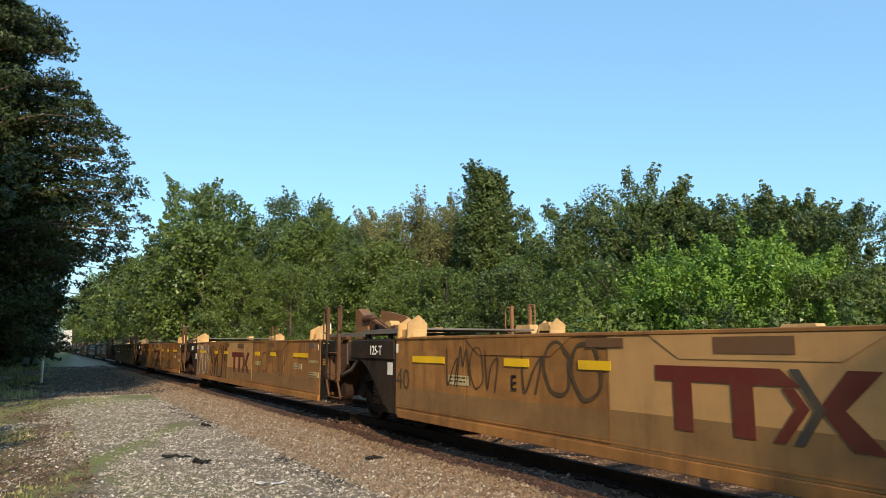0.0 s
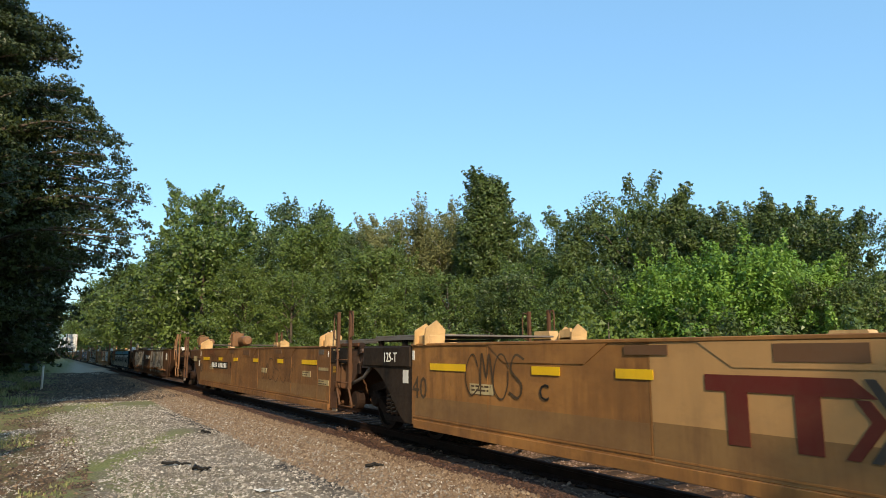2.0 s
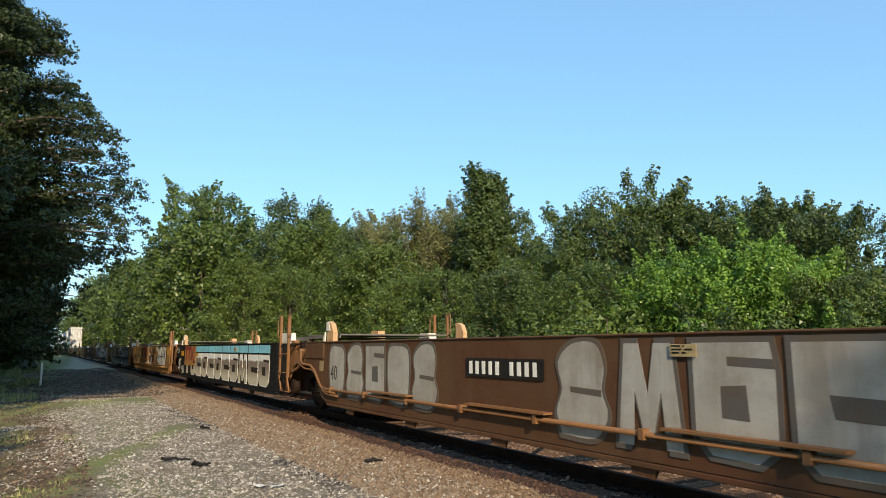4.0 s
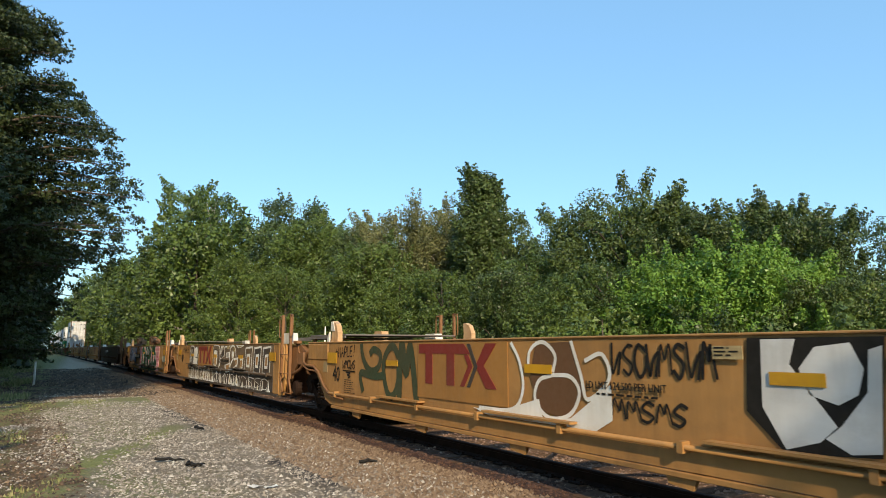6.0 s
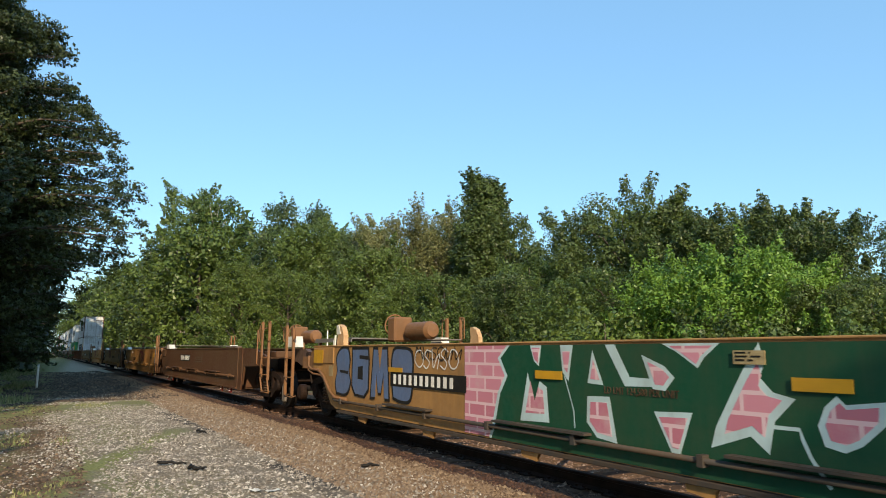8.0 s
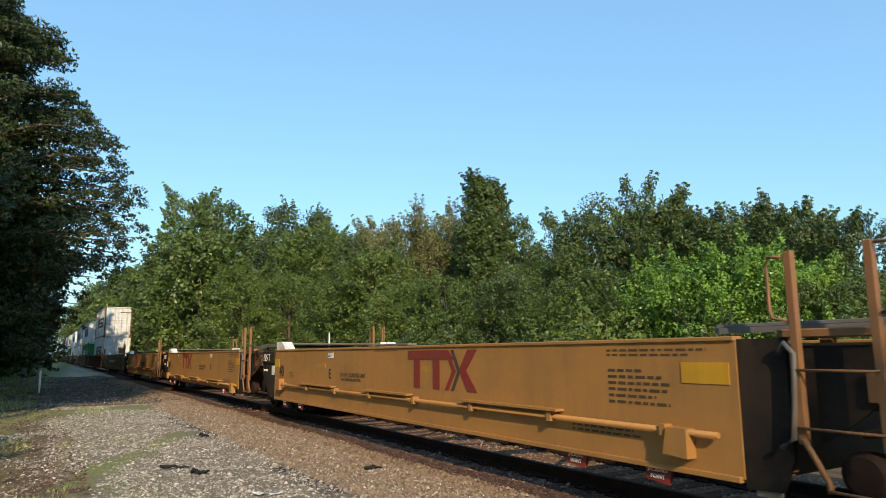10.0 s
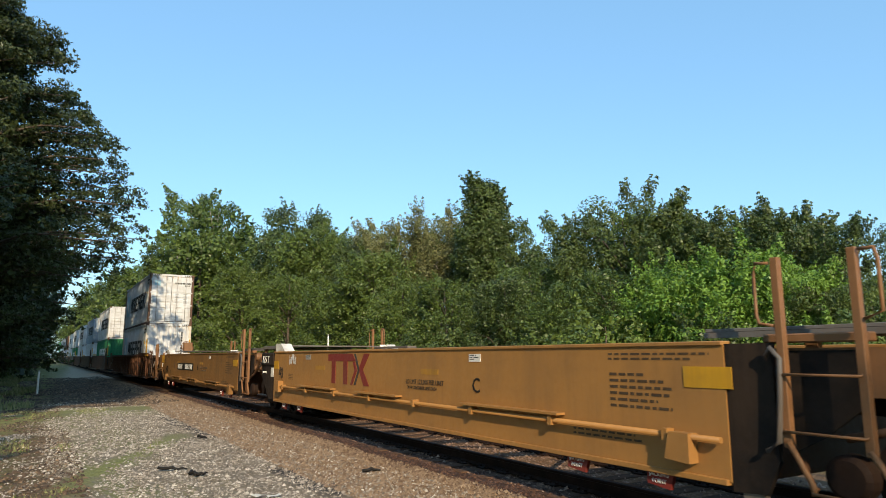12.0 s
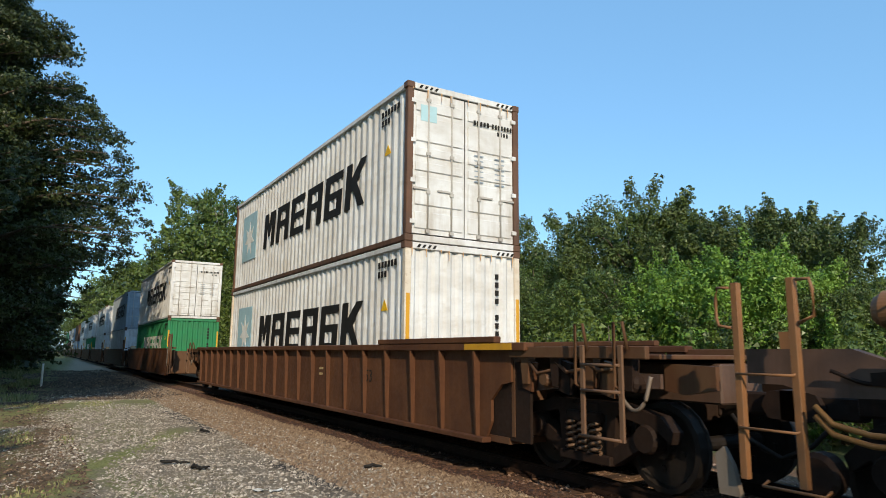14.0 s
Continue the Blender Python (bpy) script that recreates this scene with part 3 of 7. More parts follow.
def oak_meshes(seed, leaf, bark):
    """A big oak: boughs in uneven layers that reach far out and droop a little at the tips."""
    rng = np.random.default_rng(seed)
    rnd = random.Random(seed)
    heights = (1.2, 2.5, 4.2, 5.2, 6.2, 7.5, 9.6, 11.3, 13.5, 16.0, 18.0, 19.5)
    reach = (4.6, 5.2, 5.7, 6.9, 7.7, 8.1, 7.5, 7.2, 5.7, 3.9, 2.2, 0.6)
    bm = bmesh.new()
    tube(bm, [(0, 0, 0), (0.1, 0, 2), (0, 0.1, 6), (0.1, -0.1, 11), (0, 0, 16), (0.1, 0, 19)], [0.62, 0.48, 0.42, 0.3, 0.16, 0.04], 10)
    centres, radii, axes = [], [], []
    for i in range(330):
        z = 1.0 + 18.2 * rnd.random() ** 0.95
        an = i * 2.39996 + rnd.uniform(-0.4, 0.4)
        # layers: boughs gather at uneven levels, shifted round the trunk
        level = 1.25 + 0.35 * math.sin(an * 2)
        z = z * 0.35 + 0.65 * (round(z / level) * level + 0.25 * math.sin(an * 3))
        out = float(np.interp(z, heights, reach)) * rnd.uniform(0.80, 1.10)
        c, s = math.cos(an), math.sin(an)
        rise = 0.12 * out
        pts = [Vector((c * out * k, s * out * k, z - rise + rise * 1.6 * math.sin(k * 2.1))) for k in (0.0, 0.35, 0.7, 1.0)]
        tube(bm, pts, [0.13, 0.09, 0.05, 0.015], 5)
        side = Vector((-s, c, 0))
        for k in np.linspace(0.38, 1.0, 6):
            for w in (-1, 0, 1):
                p = pts[0].lerp(pts[3], k) + Vector((0, 0, rise * 1.2 * math.sin(k * 2.1) * 0.5)) + side * w * rnd.uniform(0.2, 0.75) * (1.15 - 0.5 * k) + Vector((0, 0, rnd.uniform(-0.18, 0.22)))
                centres.append(tuple(p))
                radii.append(rnd.uniform(0.32, 0.66) * (1.15 - 0.35 * k))
                axes.append((c * 0.5, s * 0.5, 0.75))
        if out > 3:
            for j in range(5):
                tip = pts[3] + Vector((c, s, rnd.uniform(-0.3, 0.5))) * (0.12 + 0.13 * j) + side * rnd.uniform(-0.3, 0.3)
                centres.append(tuple(tip))
                radii.append(0.24 - 0.035 * j)
                axes.append((c, s, 0.2))
    me = bpy.data.meshes.new("trunk")
    bm.to_mesh(me)
    bm.free()
    me.materials.append(bark)
    v, f = leaves(rng, centres, radii, axes, 66, 0.088, 0.5, 26000)
    return me, mesh_of("crown", v, f, [leaf])


def plant(kind, meshes, x, y, turn, scale, label, group, tall=1.0):
    root = tagged(new(kind), label, "shrub" if kind == "shrub" else "tree", group)
    root.matrix_basis = Matrix.LocRotScale((x, y, ground_height(x, y) - 0.05), Euler((0, 0, turn)), (scale, scale, scale * tall))
    part("trunk" if kind == "tree" else "stem", meshes[0], None, root)
    part("crown", meshes[1], None, root)
    return root


BROAD = [tree_meshes(21 + i, 10, 8.0, 190, 100, 0.095, LEAF, BARK, 0.06, "round", 0.80) for i in range(3)]
DARK = [tree_meshes(31 + i, 10, 7.0, 190, 100, 0.09, LEAF_DARK, BARK, 0.06, "round", 0.84) for i in range(2)]
CEDAR = [tree_meshes(41, 10, 4.6, 220, 90, 0.07, LEAF_DARK, BARK, 0.05, "cone", 1.0, 1.0)]
BRIGHT = [tree_meshes(51 + i, 6, 5.6, 190, 110, 0.066, LEAF_BRIGHT, BARK, 0.03, "round", 0.85, 0.7) for i in range(2)]
OLIVE = [tree_meshes(61, 10, 7.0, 190, 80, 0.07, LEAF_OLIVE, PALE_BARK, 0.05, "vase", 0.95, 1.2)]
FEATHER = [tree_meshes(65 + i, 10, 8.0, 170, 90, 0.085, LEAF_DARK, BARK, 0.05, "vase", 0.85, 1.5) for i in range(2)]
AIRY = [tree_meshes(71 + i, 20, 9.5, 130, 90, 0.17, LEAF, PALE_BARK, 0.15, "round", 0.80) for i in range(2)]
FARB = [tree_meshes(101 + i, 10, 8.0, 130, 55, 0.16, (LEAF, LEAF_DARK)[i], BARK, 0.05, "round", 0.95) for i in range(2)]
BUSH = [tree_meshes(81 + i, 3, 4.2, 60, 80, 0.065, (LEAF, LEAF_DARK)[i], BARK, 0.0, "round") for i in range(2)]
HIGH = [tree_meshes(97, 16, 8.0, 130, 70, 0.14, LEAF_DARK, BARK, 0.62, "round", 0.9)]
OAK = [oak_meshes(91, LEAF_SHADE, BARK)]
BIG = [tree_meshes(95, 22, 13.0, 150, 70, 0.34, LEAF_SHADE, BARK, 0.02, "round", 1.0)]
SETS = {"broad": (BROAD, 10, "leafy green broadleaf tree in the dense wood edge"), "dark": (DARK, 10, "dark green broadleaf tree in the dense wood edge"),
        "cedar": (CEDAR, 10, "narrow dark green conical cedar among broadleaf trees"), "bright": (BRIGHT, 6, "bright light-green young tree before the wood"),
        "feather": (FEATHER, 10, "dark green tree with long feathery outer twigs"),
        "olive": (OLIVE, 10, "brownish half-bare tree with pale twigs"), "airy": (AIRY, 20, "tall open-crowned tree with pale limbs"),
        "far": (FARB, 10, "distant green tree in the wood along the line"), "bush": (BUSH, 3, "dense green shrub at the foot of the wood")}
# kind, x, y, height, breadth
WOOD = [
    ('airy', -86.9, 15.0, 22.8, 1.0), ('airy', -74.9, 16.0, 19.4, 0.9), ('far', -69.7, 13.5, 14.1, 1.0), ('far', -93.4, 14.0, 15.7, 1.0),
    ('far', -115.4, 14.0, 16.5, 1.0), ('far', -155.5, 14.5, 19.5, 1.0), ('far', -214.8, 15.0, 22.8, 1.0), ('far', -315.1, 16.0, 26.5, 1.0),
    ('far', -408.7, 17.0, 29.2, 1.0), ('dark', -58.9, 19.0, 15.5, 1.0), ('far', -69.5, 20.0, 15.3, 1.0), ('broad', -53.3, 19.0, 12.7, 1.0),
    ('broad', -54.8, 14.0, 9.2, 1.0), ('broad', -52.4, 22.0, 12.1, 1.0), ('dark', -46.1, 21.0, 11.0, 1.0), ('dark', -58.9, 23.0, 13.0, 1.0),
    ('olive', -34.3, 19.0, 9.9, 1.0), ('olive', -32.3, 20.0, 9.9, 0.9), ('olive', -35.7, 18.0, 8.6, 1.0), ('broad', -32.1, 15.0, 7.5, 1.0),
    ('cedar', -27.4, 19.0, 11.0, 1.15), ('dark', -26.1, 20.0, 8.8, 0.8), ('broad', -33.6, 22.0, 9.8, 1.0), ('dark', -26.6, 23.0, 7.9, 1.0),
    ('broad', -20.9, 17.0, 5.7, 1.0), ('dark', -22.0, 21.0, 7.6, 0.9), ('feather', -18.6, 20.0, 7.9, 1.0), ('broad', -18.7, 22.0, 8.0, 1.0),
    ('dark', -17.5, 23.0, 7.3, 1.0), ('feather', -14.8, 21.0, 6.5, 1.0), ('broad', -12.9, 20.0, 6.2, 1.0), ('feather', -11.6, 19.0, 6.2, 1.0),
    ('feather', -10.3, 19.0, 5.5, 0.9), ('broad', -7.6, 18.0, 3.6, 0.9), ('olive', -7.0, 18.0, 3.6, 1.0), ('bright', -10.3, 15.0, 4.4, 1.1),
    ('bright', -12.7, 15.5, 4.3, 1.0), ('bright', -9.1, 15.0, 3.8, 0.9), ('broad', -14.4, 15.0, 4.5, 1.0), ('broad', -16.1, 14.5, 4.3, 1.0),
    ('dark', -19.5, 14.5, 4.7, 1.0), ('broad', -23.5, 14.5, 5.1, 1.0), ('broad', -26.6, 14.0, 5.2, 1.0), ('broad', -34.8, 14.0, 6.3, 1.0),
    ('broad', -42.9, 14.0, 7.2, 1.0), ('dark', -8.1, 15.0, 3.5, 1.0), ('broad', -7.1, 15.0, 3.3, 1.0), ('bush', -3.0, 12.3, 1.9, 1.0),
    ('bush', -6.1, 12.9, 2.2, 1.0), ('bush', -9.2, 13.5, 2.5, 1.0), ('bush', -12.3, 12.3, 2.8, 1.0), ('bush', -15.4, 12.9, 1.9, 1.0),
    ('bush', -18.5, 13.5, 2.2, 1.0), ('bush', -21.6, 12.3, 2.5, 1.0), ('bush', -24.7, 12.9, 2.8, 1.0), ('bush', -27.8, 13.5, 1.9, 1.0),
    ('bush', -30.9, 12.3, 2.2, 1.0), ('bush', -34.0, 12.9, 2.5, 1.0), ('bush', -37.1, 13.5, 2.8, 1.0), ('bush', -40.2, 12.3, 1.9, 1.0),
    ('bush', -43.3, 12.9, 2.2, 1.0), ('bush', -46.4, 13.5, 2.5, 1.0), ('bush', -49.5, 12.3, 2.8, 1.0), ('bush', -52.6, 12.9, 1.9, 1.0),
    ('bush', -55.7, 13.5, 2.2, 1.0), ('bush', -58.8, 12.3, 2.5, 1.0), ('bush', -61.9, 12.9, 2.8, 1.0), ('bush', -65.0, 13.5, 1.9, 1.0),
    ('bush', -68.1, 12.3, 2.2, 1.0), ('bush', -71.2, 12.9, 2.5, 1.0), ('bush', -74.3, 13.5, 2.8, 1.0),
]
for i, (kind, x, y, h, wide) in enumerate(WOOD):
    meshes, base, label = SETS[kind]
    s = h / base
    # tall far trees keep a natural breadth
    root = plant("shrub" if kind == "bush" else "tree", meshes[i % len(meshes)], x, y, i * 2.4, s, label, "wood edge")
    root.scale = (s * wide, s * wide, s)
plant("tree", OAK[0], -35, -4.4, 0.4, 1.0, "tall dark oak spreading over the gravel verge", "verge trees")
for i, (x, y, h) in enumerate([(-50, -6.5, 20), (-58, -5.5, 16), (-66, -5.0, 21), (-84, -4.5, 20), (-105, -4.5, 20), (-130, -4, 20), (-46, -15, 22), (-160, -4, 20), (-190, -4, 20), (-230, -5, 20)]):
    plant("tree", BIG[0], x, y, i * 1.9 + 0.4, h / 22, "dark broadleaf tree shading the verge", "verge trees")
# trees beside the viewpoint that shade the verge
for i, (x, y, h) in enumerate([(-12.5, -8.4, 12), (-14, -10.8, 14), (-23, -14, 16), (0.5, -7.7, 9.5), (12.5, -1.6, 9.0), (14.0, 0.9, 9.2), (13.0, -4.8, 9.2)]):
    plant("tree", DARK[0], x, y, i * 2.1, h / 10, "broadleaf tree shading the verge", "verge trees")
for i, (x, y, h) in enumerate([(-12.0, -6.6, 15), (-9.0, -7.6, 17), (-17.5, -9.0, 17)]):
    plant("tree", HIGH[0], x, y, i * 2.1, h / 16, "tall broadleaf tree with a high crown shading the verge", "verge trees")
for i, (x, y, h) in enumerate([(-34, -6.2, 2.4), (-38, -3.6, 2.2), (-41, -5.2, 2.8), (-44, -3.0, 2.4), (-48, -3.6, 2.6), (-56, -3.6, 3.0), (-66, -3.2, 3.4), (-78, -3.0, 4.0), (-92, -2.6, 4.6), (-110, -2.2, 5.0), (-130, -1.9, 6.0)]):
    plant("shrub", SETS["bush"][0][i % len(SETS["bush"][0])], x, y, i * 1.7, h / SETS["bush"][1], "dark shrub under the verge trees", "verge shrubs")
for i in range(11):
    plant("tree", FARB[i % 2], -125 - 22 * i, 15 + (i % 3), i * 1.3, 1.5, SETS["far"][2], "wood edge")
    if i < 5:
        plant("tree", FARB[(i + 1) % 2], -118 - 22 * i, 21 + (i % 3), i * 1.3, 1.8, SETS["far"][2], "wood edge")

# ---- the train ----
NEAR, FAR = -1.50, 1.50          # outer faces of a well's sides, from the track's centre line
SHARED = {}


def shared(key, build):
    """A mesh that alike parts share."""
    if key not in SHARED:
        ob_bm, mats = build()
        me = bpy.data.meshes.new(key)
        ob_bm.to_mesh(me)
        ob_bm.free()
        for m in mats:
            me.materials.append(m)
        SHARED[key] = me
    return SHARED[key]


WHEELS = []
WHEEL_PROFILE = [(0.0, 0.69), (0.07, 0.69), (0.09, 0.72), (0.33, 0.735), (0.39, 0.70), (0.485, 0.69), (0.485, 0.715), (0.462, 0.722), (0.457, 0.835), (0.40, 0.84), (0.37, 0.79), (0.13, 0.775), (0.11, 0.86), (0.0, 0.86)]


def bogie(unit, u):
    """A three-piece freight truck: side frames, springs, two wheelsets."""
    root = new("bogie")
    root.parent, root.location = unit, (u, 0, 0)

    def frame_bm():
        bm = bmesh.new()
        prism(bm, [(-1.2, 0.56), (-1.05, 0.70), (-0.5, 0.80), (0.5, 0.80), (1.05, 0.70), (1.2, 0.56), (1.16, 0.44), (1.0, 0.56), (0.5, 0.66), (-0.5, 0.66), (-1.0, 0.56), (-1.16, 0.44)], -0.08, 0.08)
        for s in (-1, 1):
            prism(bm, [(s * 1.02, 0.56), (s * 0.86, 0.40), (s * 0.40, 0.14), (s * 0.30, 0.16), (s * 0.34, 0.28), (s * 0.70, 0.50), (s * 0.86, 0.60)], -0.08, 0.08)
            prism(bm, [(s * 0.46, 0.70), (s * 0.33, 0.70), (s * 0.30, 0.16), (s * 0.40, 0.20)], -0.08, 0.08)
        box(bm, -0.40, 0.40, -0.13, 0.10, 0.13, 0.23, 0.012)
        # black block behind the springs, standing in for the shade inside
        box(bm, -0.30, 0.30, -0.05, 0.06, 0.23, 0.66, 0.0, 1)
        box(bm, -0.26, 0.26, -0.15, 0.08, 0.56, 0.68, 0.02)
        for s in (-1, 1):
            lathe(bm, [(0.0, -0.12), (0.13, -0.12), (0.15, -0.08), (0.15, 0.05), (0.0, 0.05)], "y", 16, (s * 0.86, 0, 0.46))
        return bm, [GRIME_SHADE, INK]

    def spring_bm():
        bm = bmesh.new()
        tube(bm, [(0.062 * math.cos(k * 1.26), 0.062 * math.sin(k * 1.26), 0.235 + 0.0133 * k) for k in range(26)], 0.019, 4)
        return bm, [SPRING]

    def wheel_bm():
        bm = bmesh.new()
        for side in (-1, 1):
            lathe(bm, [(r, side * h) for r, h in WHEEL_PROFILE], "y", 20)
            for k in range(4):
                c, s = 0.22 * math.cos(k * math.pi / 2), 0.22 * math.sin(k * math.pi / 2)
                box(bm, c - 0.025, c + 0.025, min(side * 0.70, side * 0.80), max(side * 0.70, side * 0.80), s - 0.025, s + 0.025)
        lathe(bm, [(0.07, -0.9), (0.085, -0.68), (0.075, 0.0), (0.085, 0.68), (0.07, 0.9)], "y", 12)
        return bm, [STEEL]

    for s in (-1, 1):
        ob = part("side_frame", shared("side_frame", frame_bm), None, root, "grimy cast side frame darkened for shade", (0, s * 1.0, 0))
        ob.rotation_euler = (0, 0, math.pi if s > 0 else 0)
        for dx in (-0.19, 0.0, 0.19):
            part("spring", shared("spring", spring_bm), None, root, at=(dx, s * 1.12, 0))
    bm = bmesh.new()
    if "bolster" not in SHARED:
        box(bm, -0.22, 0.22, -1.1, 1.1, 0.5, 0.78, 0.02)
        SHARED["bolster"] = bpy.data.meshes.new("bolster")
        bm.to_mesh(SHARED["bolster"])
        SHARED["bolster"].materials.append(GRIME_SHADE)
    bm.free()
    part("bolster", SHARED["bolster"], None, root)
    for s in (-1, 1):
        WHEELS.append((part("wheelset", shared("wheelset", wheel_bm), None, root, "worn steel wheels on an axle", (s * 0.86, 0, 0.367)), s))
    return root


def ladder(unit, u, side, material, top=2.06, kink=True, gap=0.58):
    """Two tall grab posts with rungs at a unit's corner."""
    y = side * 1.52
    for du in (0.0, gap):
        bm = bmesh.new()
        lo = 0.34
        box(bm, -0.030, 0.030, -0.010, 0.010, 0.62 if kink else lo, top, 0.004)
        box(bm, 0.012, 0.030, 0.0, 0.05, 0.62 if kink else lo, top, 0.004)
        if kink:
            tube(bm, [(0, 0, 0.66), (0.05, 0, 0.58), (0.16, 0, 0.38), (0.17, 0, 0.30)], 0.023, 6)
        # loop handle beside the head of the post
        tube(bm, [(-0.045, 0, top - 0.04), (-0.16, 0, top - 0.03), (-0.18, 0, top - 0.12), (-0.18, 0, 1.62), (-0.16, 0, 1.55), (-0.04, 0, 1.53)] if du == 0 else [(0.045, 0, top - 0.02), (0.15, 0, top - 0.02), (0.17, 0, top - 0.1), (0.17, 0, 1.60), (0.045, 0, 1.55)], 0.014, 6)
        part("ladder_post", bm, material, unit, at=(u + du, y, 0))
    for z, a, b in ((1.16, 0, gap), (0.74, 0, gap), (0.32, 0.17, gap + 0.17)):
        bm = bmesh.new()
        tube(bm, [(u + a, y - side * 0.05, z + 0.03), (u + a, y - side * -0.03, z), (u + b, y - side * -0.03, z), (u + b, y - side * 0.05, z + 0.03)], 0.012, 6)
        part("rung", bm, material, unit)


def guide(unit, u, side, material, h=0.36, kind="A", name="container_guide"):
    """The bent plates that lead a container down into the well."""
    bm = bmesh.new()
    if kind == "A":
        for dx, k in ((-0.17, 0.9), (0.15, 1.0)):
            w = 0.17
            a = [bm.verts.new((dx + (0.03 if z > 0.5 * h else 0), y, z * k)) for y, z in ((-w, 0), (w, 0), (w, h * 0.62), (0.02, h), (-w, h * 0.66))]
            b = [bm.verts.new((v.co.x + 0.03, v.co.y, v.co.z)) for v in a]
            fs = [bm.faces.new(a), bm.faces.new(b[::-1])] + [bm.faces.new((a[i], a[(i + 1) % 5], b[(i + 1) % 5], b[i])) for i in range(5)]
            bmesh.ops.recalc_face_normals(bm, faces=fs)
        box(bm, -0.2, 0.2, -0.1, 0.16, 0.0, h * 0.4, 0.01)
        prism(bm, [(-0.2, 0.1), (0.2, 0.1), (0.14, h * 0.8), (-0.12, h * 0.7)], 0.10, 0.16)
    elif kind == "B":
        prism(bm, [(-0.13, 0), (0.19, 0), (0.19, h * 0.5), (0.10, h * 0.86), (-0.04, h), (-0.12, h * 0.98), (-0.10, h * 0.45)], -0.07, 0.03)
        cap = bmesh.new()
        prism(cap, [(-0.22, 0), (-0.13, 0), (-0.11, h * 0.5), (-0.2, h * 0.26)], -0.12, -0.09)
        prism(cap, [(-0.125, h * 0.55), (0.07, h * 0.55), (-0.03, h * 0.98), (-0.13, h * 0.97)], -0.085, -0.072)
        if side > 0:
            bmesh.ops.scale(cap, vec=(1, -1, 1), verts=cap.verts)
            bmesh.ops.reverse_faces(cap, faces=cap.faces[:])
        part("guide_cap", cap, WHITE_HOOD, unit, "scuffed white cap plate", (u, side * 1.38, 1.405))
    elif kind == "C":
        prism(bm, [(-0.26, 0), (0.44, 0), (0.10, h), (-0.30, h)], -0.10, -0.06)
        prism(bm, [(-0.26, 0), (-0.22, 0), (-0.26, h), (-0.30, h)], -0.06, 0.14)
        prism(bm, [(0.39, 0), (0.44, 0), (0.10, h), (0.05, h)], -0.06, 0.14)
    else:
        prism(bm, [(-0.28, 0), (0.28, 0), (0.20, h), (-0.20, h)], -0.10, 0.10)
    if side > 0:
        bmesh.ops.scale(bm, vec=(1, -1, 1), verts=bm.verts)
        bmesh.ops.reverse_faces(bm, faces=bm.faces[:])
    part(name, bm, material, unit, at=(u, side * 1.38, 1.405))


def joint_gear(unit, seed, skin, u0=0.62, u1=1.5):
    """Valves, levers and lugs crowded over the articulated joint."""
    rnd = random.Random(seed)
    for i in range(7):
        bm = bmesh.new()
        u, y, z = rnd.uniform(u0, u1), rnd.uniform(-1.35, -0.9), rnd.uniform(1.0, 1.38)
        w, h = rnd.uniform(0.05, 0.14), rnd.uniform(0.05, 0.14)
        if i % 3 == 0:
            lathe(bm, [(0.0, -w), (h * 0.6, -w), (h * 0.7, -w * 0.6), (h * 0.7, w * 0.6), (h * 0.4, w), (0, w)], "y", 12, (u, y, z))
        else:
            prism(bm, [(u - w, z - h), (u + w, z - h), (u + w, z + h * 0.4), (u + w * 0.3, z + h), (u - w, z + h * 0.7)], y - 0.06, y + 0.06)
        part("brake_valve", bm, (skin, GRIME_SHADE, ORANGE)[i % 3], unit)
    for i in range(4):
        bm = bmesh.new()
        a = Vector((rnd.uniform(u0 - 0.2, u0 + 0.3), rnd.uniform(-1.4, -1.0), rnd.uniform(1.1, 1.4)))
        b = Vector((rnd.uniform(u1 - 0.3, u1 + 0.2), rnd.uniform(-1.4, -1.0), rnd.uniform(1.0, 1.42)))
        tube(bm, curve_3d([a, a.lerp(b, 0.4) + Vector((0, 0, rnd.uniform(-0.15, 0.1))), b]), 0.016, 6)
        part("brake_rod", bm, (GRIME_SHADE, ORANGE)[i % 2], unit)
    # side bearing arm of the neighbouring well
    bm = bmesh.new()
    prism(bm, [(-0.1, 1.36), (0.75, 1.36), (1.15, 1.22), (1.3, 1.02), (0.5, 1.0), (0.2, 1.08), (-0.1, 1.08)], -1.32, -1.22)
    part("bearing_arm", bm, skin, unit)
    # wheel-side brake cylinder and white-flecked lever low beside the ladder
    bm = bmesh.new()
    lathe(bm, [(0.0, -0.05), (0.13, -0.05), (0.17, -0.02), (0.17, 0.1), (0.0, 0.1)], "y", 18, (0.42, -1.28, 0.42))
    part("bearing_cap", bm, GRIME_SHADE, unit)
    bm = bmesh.new()
    prism(bm, [(-0.32, 0.18), (-0.12, 0.18), (-0.18, 0.42), (-0.26, 0.56), (-0.34, 0.5)], -1.47, -1.42)
    part("uncoupling_lug", bm, GALV, unit)


def curve_3d(pts, n=6):
    c = [pts[0] * 2 - pts[1]] + list(pts) + [pts[-1] * 2 - pts[-2]]
    out = []
    for i in range(1, len(c) - 2):
        for k in range(n):
            t = k / n
            out.append(0.5 * (2 * c[i] + (c[i + 1] - c[i - 1]) * t + (2 * c[i - 1] - 5 * c[i] + 4 * c[i + 1] - c[i + 2]) * t * t + (3 * c[i] - c[i - 1] - 3 * c[i + 1] + c[i + 2]) * t ** 3))
    return out + [c[-2]]


